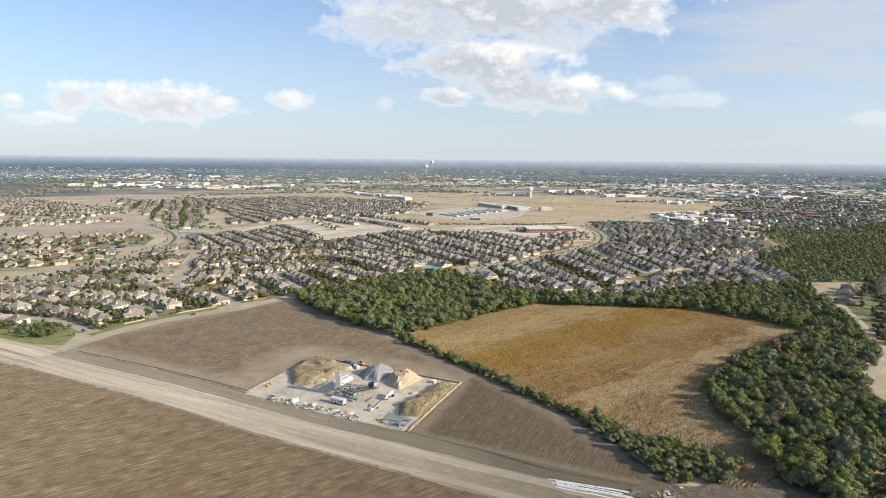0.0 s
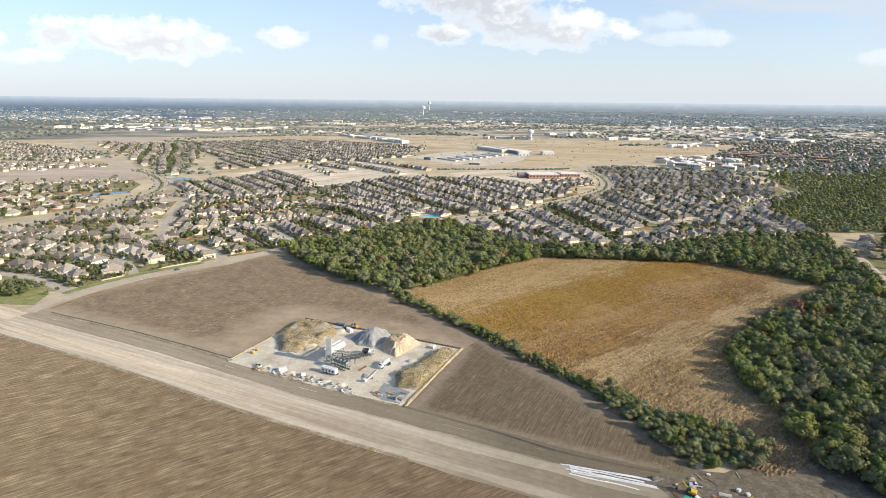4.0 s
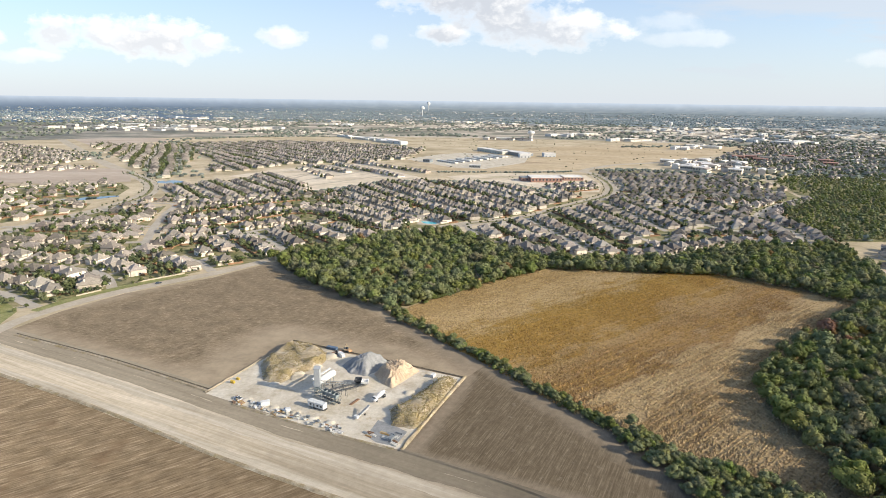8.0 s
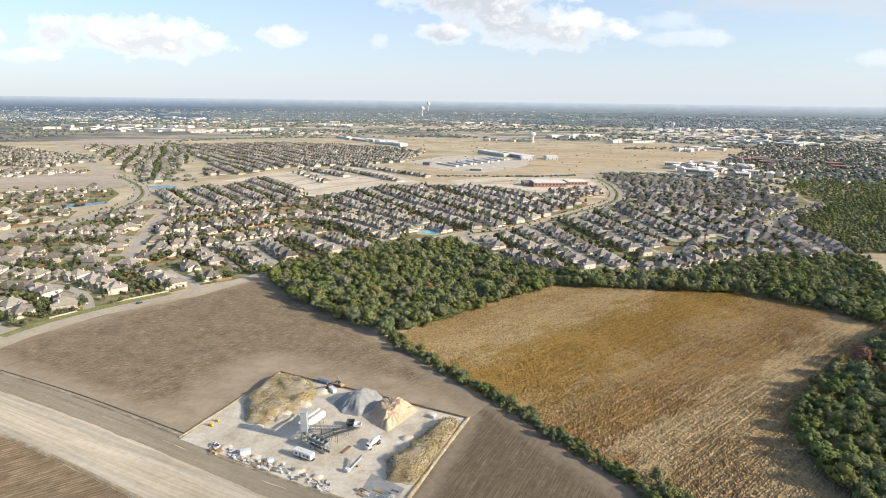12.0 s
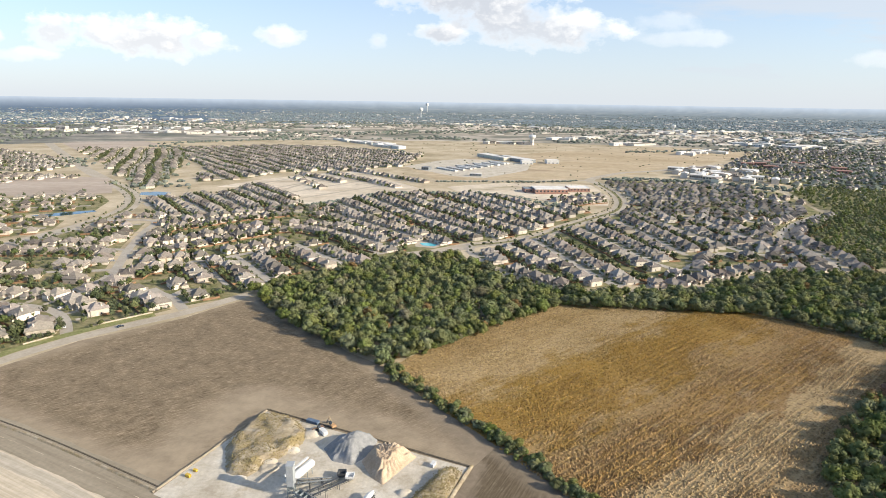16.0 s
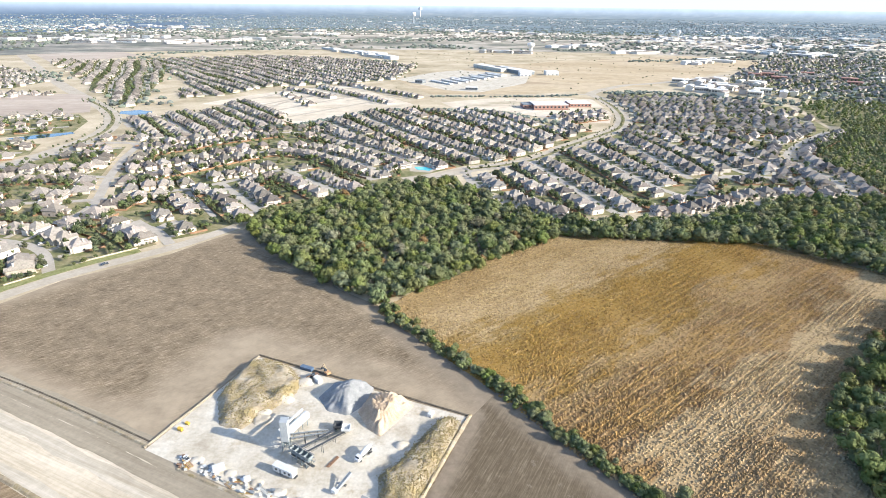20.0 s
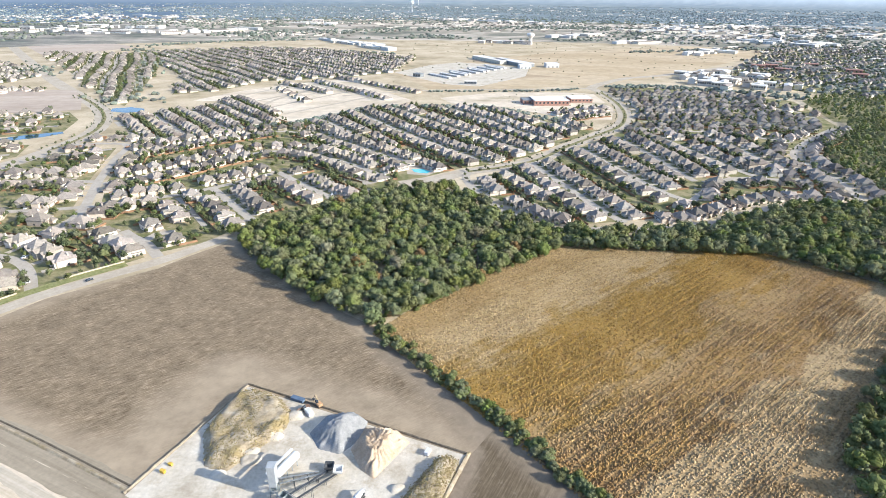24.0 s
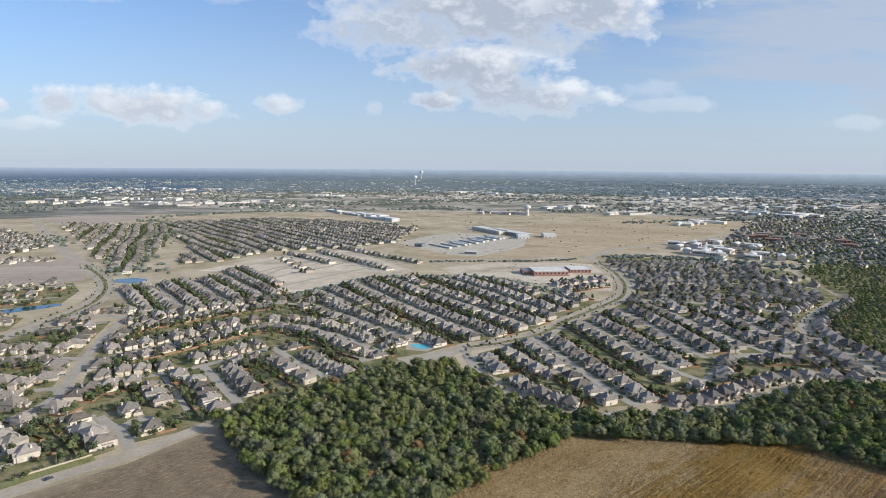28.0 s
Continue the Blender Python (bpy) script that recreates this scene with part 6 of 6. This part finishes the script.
def car(x, y, turn, paint, label, bed=False, name="car"):
    root = new(name)
    bm = bmesh.new()
    prof = [(-2.4, 0.35), (-2.4, 0.95), (-1.9, 1.05), (2.2, 1.0), (2.4, 0.8), (2.4, 0.35)]
    cab = [(-2.0 if not bed else -0.6, 1.0), (-1.4 if not bed else -0.4, 1.62), (0.4, 1.62), (1.15, 1.0)]
    for pr, w in ((prof, 0.92),):
        l, r = [[bm.verts.new((s * w, yy, z)) for yy, z in pr] for s in (-1, 1)]
        n = len(pr)
        for i in range(n):
            bm.faces.new((l[i], l[(i + 1) % n], r[(i + 1) % n], r[i]))
        bm.faces.new(l[::-1])
        bm.faces.new(r)
    bmesh.ops.bevel(bm, geom=bm.edges[:], offset=0.06, segments=1, affect="EDGES")
    part("body", bm, paint, root)
    bm = bmesh.new()
    l, r = [[bm.verts.new((s * (0.86 if z < 1.2 else 0.7), yy, z)) for yy, z in cab] for s in (-1, 1)]
    for i in range(4):
        bm.faces.new((l[i], l[(i + 1) % 4], r[(i + 1) % 4], r[i]))
    bm.faces.new(l[::-1])
    bm.faces.new(r)
    part("cabin", bm, M_glass, root, "dark glazed cabin")
    bm = bmesh.new()
    box(bm, -0.68, 0.68, cab[1][0], cab[2][0], 1.62, 1.67)
    part("roof", bm, paint, root)
    if bed:
        bm = bmesh.new()
        box(bm, -0.78, 0.78, -2.3, -0.75, 1.04, 1.08)
        part("bed", bm, M_dark, root)
    for s in (-0.82, 0.82):
        for yy in (-1.45, 1.5):
            wheel(root, s, yy, 0.34, 0.22)
    root.matrix_basis = pose(x, y, 0.24, 0, 0, turn)
    return tagged(root, label, "car")


M_carwhite = material("car_white", [(0.3, (0.68, 0.68, 0.68)), (0.7, (0.76, 0.76, 0.76))], 0.5, rough=0.25, spec=0.6)
M_cardark = material("car_dark", [(0.3, (0.03, 0.035, 0.04)), (0.7, (0.06, 0.065, 0.07))], 0.5, rough=0.25, spec=0.6)
M_carsilver = material("car_silver", [(0.3, (0.40, 0.41, 0.42)), (0.7, (0.50, 0.51, 0.52))], 0.5, rough=0.25, metal=0.4)
car(57, 229, -112, M_carwhite, "white car parked on the dirt road")
car(101, 240, 75, M_carwhite, "white pickup truck beside the building site", True, "pickup_truck")
car(90, 227, 70, M_carwhite, "white pickup truck on the dirt road", True, "pickup_truck")
car(-109, 343.5, 60, M_carwhite, "white pickup truck at the yard's edge", True, "pickup_truck")
car(-242, 533.5, -43, M_cardark, "dark car driving on the edge road")
for k, (hx, hy, ht) in enumerate(near_sites[:150:5]):
    q = placed([(4.5, -11.5, 0)], hx, hy, 0, ht)[0]
    car(q[0], q[1], math.degrees(ht), (M_carwhite, M_cardark, M_carsilver)[k % 3], ("white", "dark", "silver")[k % 3] + " car parked on a concrete driveway")


def loader(x, y, turn, paint, label, arm=True):
    """A tracked or wheeled machine: tracks, cab, counterweight, boom and bucket."""
    root = new("excavator" if arm else "loader")
    for s in (-1.1, 1.1):
        bm = bmesh.new()
        box(bm, s - 0.3, s + 0.3, -1.9, 1.9, 0.0, 0.85)
        bmesh.ops.bevel(bm, geom=bm.edges[:], offset=0.25, segments=2, affect="EDGES")
        part("track", bm, M_dark, root)
    bm = bmesh.new()
    box(bm, -1.2, 1.2, -2.2, 0.9, 0.9, 2.0)
    bmesh.ops.bevel(bm, geom=bm.edges[:], offset=0.15, segments=1, affect="EDGES")
    part("body", bm, paint, root)
    bm = bmesh.new()
    box(bm, -1.1, -0.1, 0.0, 1.4, 2.0, 3.2)
    part("cab", bm, M_glass, root)
    bm = bmesh.new()
    beam(bm, (0.3, 0.8, 1.8), (0.3, 3.6, 4.4 if arm else 2.0), 0.45, 0.5)
    part("boom", bm, paint, root)
    bm = bmesh.new()
    beam(bm, (0.3, 3.6, 4.4 if arm else 2.0), (0.3, 5.2, 1.4 if arm else 0.9), 0.32, 0.4)
    part("stick", bm, paint, root)
    bm = bmesh.new()
    box(bm, -0.3 if arm else -1.2, 0.9 if arm else 1.5, 4.9, 5.7, 0.3, 1.3)
    part("bucket", bm, M_dark, root)
    root.matrix_basis = pose(x, y, 0.22, 0, 0, turn)
    return tagged(root, label, "machine")


loader(-61, 403, 40, M_timber, "tan excavator parked behind the gravel heap")
loader(-67, 400, 130, M_rust, "red wheel loader beside a white cab", False)
loader(97, 235, 60, M_yellow, "yellow excavator at the bridge site")


def long_stack(name, x, y, turn, n, length, size, mat, label, category, gap=0.15):
    """Bars lying side by side."""
    root = new(name)
    for i in range(n):
        bm = bmesh.new()
        k = (i - n / 2) * (size + gap)
        box(bm, k, k + size, -length / 2 + 0.2 * (i % 3), length / 2 - 0.15 * (i % 2), 0, size * (1.2 if i % 2 else 0.9))
        part("beam", bm, mat, root)
    root.matrix_basis = pose(x, y, 0.24, 0, 0, turn)
    return tagged(root, label, category)


def crate(name, x, y, turn, w, d, h, mat, label, category):
    root = new(name)
    bm = bmesh.new()
    box(bm, -w / 2, w / 2, -d / 2, d / 2, 0.12, h)
    bmesh.ops.bevel(bm, geom=bm.edges[:], offset=0.05, segments=1, affect="EDGES")
    part("body", bm, mat, root)
    bm = bmesh.new()
    for s in (-w / 2 + 0.15, 0, w / 2 - 0.15):
        box(bm, s - 0.1, s + 0.1, -d / 2, d / 2, 0, 0.12)
    part("skid", bm, M_dark, root)
    bm = bmesh.new()
    box(bm, -w / 2 - 0.04, w / 2 + 0.04, -d / 2 - 0.04, d / 2 + 0.04, h, h + 0.07)
    part("lid", bm, mat, root)
    root.matrix_basis = pose(x, y, 0.24, 0, 0, turn)
    return tagged(root, label, category)


crate("shed", -93, 337.5, 25, 4.6, 2.4, 2.4, M_white, "white site shed beside pallets", "shed")
crate("shed", -80, 332, 25, 2.6, 1.8, 1.7, M_white, "small white site hut", "shed")
crate("water_tank", -8, 376.5 - 5, 65, 3.4, 1.8, 1.7, M_white, "white water tank at the yard's corner", "tank")
crate("container", -72, 407, -24, 7, 2.4, 1.6, M_blue, "blue shipping container behind the mound", "container")
crate("container", -64.5, 397, 40, 2.4, 5.0, 2.2, M_white, "white truck box near the gravel heap", "container")
crate("generator", -26, 308, 65, 3.4, 1.6, 1.6, M_grey, "grey generator on skids", "generator")
yard = random.Random(17)
long_stack("steel_stack", -48, 342, -30, 3, 7, 0.35, M_rust, "rusty steel beams lying on gravel", "beams")
# clutter along the front edge
for i in range(84):
    t = yard.random()
    x, y = along((-112, 341), (-50, 313), t)
    x, y = x + yard.uniform(-2, 3), y + yard.uniform(-1.0, 5.5)
    k = yard.random()
    if k < 0.35:
        crate("pallet_load", x, y, yard.uniform(0, 90), yard.uniform(0.8, 1.5), yard.uniform(0.7, 1.2), yard.uniform(0.4, 0.9), yard.choice((M_block, M_block, M_gravel, M_timber)), "loaded pallet at the yard's front edge", "pallet")
    elif k < 0.7:
        long_stack("timber_stack", x, y, yard.uniform(40, 90), yard.randint(2, 5), yard.uniform(2.5, 5.5), yard.uniform(0.2, 0.4), yard.choice((M_timber, M_block, M_block, M_grey)), "stack of beams on the yard's front edge", "beams")
    else:
        crate("machine_part", x, y, yard.uniform(0, 90), yard.uniform(0.7, 1.3), yard.uniform(1.0, 2.0), yard.uniform(0.5, 1.1), yard.choice((M_grey, M_block, M_rust, M_white)), "small machine part on skids", "machine part")
for i in range(16):
    x, y = yard.uniform(-44, -22), yard.uniform(303, 314)
    if inside((x, y - 3), PAD):
        long_stack("form_stack", x, y, yard.uniform(50, 75), yard.randint(2, 4), yard.uniform(3, 7), 0.35, yard.choice((M_block, M_grey, M_rust, M_timber)), "stack of steel and timber forms", "forms")


def portable_conveyor(x, y, turn):
    root = new("portable_conveyor")
    bm = bmesh.new()
    beam(bm, (0, -4.5, 0.8), (0, 4.5, 3.4), 0.9, 0.3)
    part("belt", bm, M_grey, root)
    for s in (-0.6, 0.6):
        bm = bmesh.new()
        beam(bm, (s, -4.5, 0.7), (s, 4.5, 3.3), 0.15)
        beam(bm, (s, -4.5, 0.4), (s, 4.0, 2.4), 0.12)
        for i in range(6):
            beam(bm, (s, -4 + i * 1.4, 0.5 + i * 0.35), (s, -3.3 + i * 1.4, 1.1 + i * 0.4), 0.1)
        part("frame", bm, M_white, root)
        wheel(root, s * 1.6, 0.4, 0.5)
    bm = bmesh.new()
    box(bm, -1.1, 1.1, -5.4, -3.8, 0.6, 1.9)
    part("hopper", bm, M_white, root)
    root.matrix_basis = pose(x, y, 0.22, 0, 0, turn)
    return tagged(root, "white portable conveyor standing on gravel", "conveyor")


portable_conveyor(-42, 329.5, -35)
crate("grader_body", -118, 361, 65, 1.3, 2.4, 1.3, M_yellow, "yellow machine on the yard's berm", "machine")
crate("grader_body", -116.5, 365, 65, 1.1, 2.0, 1.0, M_yellow, "yellow attachment on the yard's berm", "machine")

# ---- bridge site beyond the dirt road ----
sheet("site_ground", [(82, 246), (92, 247), (100, 246), (108, 250), (117, 249), (128, 254), (140, 258), (160, 262), (200, 235), (215, 190), (160, 180), (118, 188), (104, 205), (96, 214), (86, 222), (88, 234)], 0.24, M_soil, "churned dark soil of a bridge site", "ground")
fold = random.Random(3)
for i in range(8):
    off = [fold.uniform(-0.35, 0.35) for _ in range(6)]
    a, b = (50 + fold.uniform(-1, 3), 253.9 - i * 0.95), (83 + fold.uniform(-6, 2.5), 244.2 - i * 0.95)
    ridge("sheeting", [(along(a, b, k / 5)[0], along(a, b, k / 5)[1] + off[k]) for k in range(6)], fold.uniform(0.55, 1.0), fold.uniform(0.2, 0.5), M_plastic, "long wrinkled strip of white plastic sheeting", "sheeting")
bridge = new("bridge_deck")
u, v = Vector((0.83, -0.56, 0)), Vector((-0.56, -0.83, 0))
o = Vector((127, 228.5, 0.3))
for i in range(16):
    bm = bmesh.new()
    a = o + v * (i * 1.05)
    beam(bm, a + Vector((0, 0, 0.55)), a + u * 34 + Vector((0, 0, 0.55)), 0.85, 0.14)
    part("deck_sheet", bm, M_deck, bridge)
    bm = bmesh.new()
    beam(bm, a + v * 0.5 + Vector((0, 0, 0.62)), a + v * 0.5 + u * 34 + Vector((0, 0, 0.62)), 0.16, 0.2)
    part("rib", bm, M_plastic, bridge)
bm = bmesh.new()
beam(bm, o - v * 0.9 + Vector((0, 0, 0.4)), o - v * 0.9 + u * 34 + Vector((0, 0, 0.4)), 0.5, 0.8)
part("edge_beam", bm, M_timber, bridge)
bm = bmesh.new()
beam(bm, o - u * 0.4 - v + Vector((0, 0, 0.3)), o - u * 0.4 + v * 17 + Vector((0, 0, 0.3)), 0.5, 0.7)
part("end_beam", bm, M_dark, bridge)
tagged(bridge, "bridge deck of pale green ribbed steel sheets under construction", "bridge")
for k in range(9):
    long_stack("form_stack", 103 + yard.uniform(0, 13), 229 + yard.uniform(-3, 6), yard.uniform(20, 80), yard.randint(2, 5), yard.uniform(2.5, 6), 0.3, yard.choice((M_timber, M_timber, M_rust, M_block)), "timber formwork beams on dark soil", "beams")
for k in range(46):
    x, y = yard.uniform(86, 134), yard.uniform(212, 250)
    if not (inside((x, y), [(84, 246), (104, 247), (126, 250), (128, 231), (118, 226), (100, 221), (90, 224)])):
        continue
    r = yard.random()
    if r < 0.5:
        long_stack("plank_stack", x, y, yard.uniform(0, 180), yard.randint(1, 4), yard.uniform(1.5, 6), yard.uniform(0.14, 0.3), yard.choice((M_timber, M_timber, M_block, M_rust, M_grey, M_plastic)), "loose planks and bars on churned soil", "planks")
    elif r < 0.75:
        crate("pallet_load", x, y, yard.uniform(0, 90), yard.uniform(0.7, 1.6), yard.uniform(0.7, 1.6), yard.uniform(0.3, 0.9), yard.choice((M_block, M_plastic, M_timber, M_grey)), "small pallet load on churned soil", "pallet")
    else:
        h = yard.uniform(1.2, 2.8)
        mound("soil_mound", [(x + h * 1.4 * math.cos(c * 0.7), y + h * math.sin(c * 0.7)) for c in range(9)], yard.uniform(0.5, 1.3), yard.choice((M_soil, M_spoil)), "small dumped mound of soil", "mound", 0.6, 0.5, k + 60)
crate("block", 117, 237, 30, 1.6, 1.2, 1.1, M_white, "white block on the building site", "block")
crate("block", 119.5, 234.5, 10, 1.5, 1.3, 1.0, M_white, "white block on the building site", "block")
crane = new("crane_mast")
for s in ((-.5, -.5), (.5, -.5), (.5, .5), (-.5, .5)):
    bm = bmesh.new()
    beam(bm, (s[0], s[1], 0), (s[0], s[1], 9), 0.16)
    part("chord", bm, M_yellow, crane)
for i in range(9):
    bm = bmesh.new()
    beam(bm, (-.5, -.5, i), (.5, -.5, i + 1), 0.1)
    beam(bm, (.5, .5, i), (-.5, .5, i + 1), 0.1)
    beam(bm, (-.5, .5, i), (-.5, -.5, i + 1), 0.1)
    part("lattice", bm, M_yellow, crane)
crane.matrix_basis = pose(113.5, 222, 0.24, 0, 0, 20)
tagged(crane, "yellow lattice mast at the bridge site", "mast")
boom = new("crane_boom")
bm = bmesh.new()
beam(bm, (0, 0, 1.6), (-3, 14, 5.5), 0.5, 0.5)
part("jib", bm, M_dark, boom)
bm = bmesh.new()
box(bm, -1.3, 1.3, -2.2, 1.2, 0, 1.8)
part("carriage", bm, M_white, boom)
boom.matrix_basis = pose(150, 214, 0.3, 0, 0, -8)
tagged(boom, "mobile crane with a dark boom", "crane")
truck = new("flatbed_truck")
bm = bmesh.new()
box(bm, -1.2, 1.2, 2.2, 4.2, 0.6, 2.7)
bmesh.ops.bevel(bm, geom=bm.edges[:], offset=0.12, segments=1, affect="EDGES")
part("cab", bm, M_green, truck, "bright green cab")
bm = bmesh.new()
box(bm, -1.25, 1.25, -4.5, 1.9, 0.8, 2.6)
part("body", bm, M_white, truck)
for s in (-1.0, 1.0):
    for yy in (-3.4, -2.3, 3.1):
        wheel(truck, s, yy, 0.5)
truck.matrix_basis = pose(95.5, 227.5, 0.26, 0, 0, 50)
tagged(truck, "green truck with a white box body", "truck")

# ---- crop in rows ----
def within(px, py, poly):
    hit = np.zeros(px.shape, bool)
    for (x0, y0), (x1, y1) in zip(poly, poly[1:] + poly[:1]):
        if y0 != y1:
            hit ^= ((y0 > py) != (y1 > py)) & (px < (x1 - x0) * (py - y0) / (y1 - y0) + x0)
    return hit


crop = np.random.default_rng(6)
row_dir, row_nrm = np.array((0.775, 0.632)), np.array((0.632, -0.775))
ROWS, STEPS, PERIOD = 300, 400, 4
jj, ii = np.meshgrid(np.arange(ROWS), np.arange(STEPS), indexing="ij")
jj, ii = jj.ravel(), ii.ravel()
across = jj * 1.15 - 16 + crop.uniform(-0.32, 0.32, jj.size)
along_row = ii * 1.05 - 70 + crop.uniform(-0.5, 0.5, jj.size)
cx, cy = -40 + row_nrm[0] * across + row_dir[0] * along_row, 468 + row_nrm[1] * across + row_dir[1] * along_row
stand = np.array([noise.noise(Vector((x * 0.022, y * 0.022, 2))) + 0.6 * noise.noise(Vector((x * 0.09, y * 0.09, 7))) for x, y in zip(cx, cy)])
gap = jj % PERIOD == 0
keep = within(cx, cy, GOLD) & (crop.random(jj.size) < np.where(gap, 0.55, 0.95) * np.clip(0.95 + 0.5 * stand, 0.35, 1.0))
cx, cy, stand, gap = cx[keep], cy[keep], stand[keep], gap[keep]
n, SIDES = cx.size, 5
size = crop.uniform(0.5, 0.95, n) * np.where(gap, 0.75, 1.0)
tall = crop.uniform(0.55, 1.25, n) * np.clip(0.85 + 0.6 * stand, 0.4, 1.25) * np.where(gap, 0.55, 1.0)
verts = np.empty((n, SIDES + 1, 3))
verts[:, 0, 0], verts[:, 0, 1], verts[:, 0, 2] = cx + crop.uniform(-0.3, 0.3, n), cy + crop.uniform(-0.3, 0.3, n), 0.12 + tall
start = crop.uniform(0, 6.28, n)
for k in range(SIDES):
    ang, rad = start + 6.2832 * k / SIDES + crop.uniform(-0.35, 0.35, n), size * crop.uniform(0.7, 1.25, n)
    verts[:, k + 1, 0], verts[:, k + 1, 1], verts[:, k + 1, 2] = cx + rad * np.cos(ang), cy + rad * np.sin(ang), 0.08 + tall * crop.uniform(0.0, 0.35, n)
base = (np.arange(n) * (SIDES + 1))[:, None, None]
tris = np.array([(0, 1 + k, 1 + (k + 1) % SIDES) for k in range(SIDES)])[None] + base
me = bpy.data.meshes.new("crop_rows")
me.from_pydata(verts.reshape(-1, 3).tolist(), [], tris.reshape(-1, 3).tolist())
me.materials.append(M_stalk)
me.attributes.new("tone", "FLOAT", "FACE").data.foreach_set("value", np.repeat(crop.random(n), SIDES))
me.update()
tagged(new("crop_rows", me), "rows of dry golden crop stalks", "crop", kind="stuff")
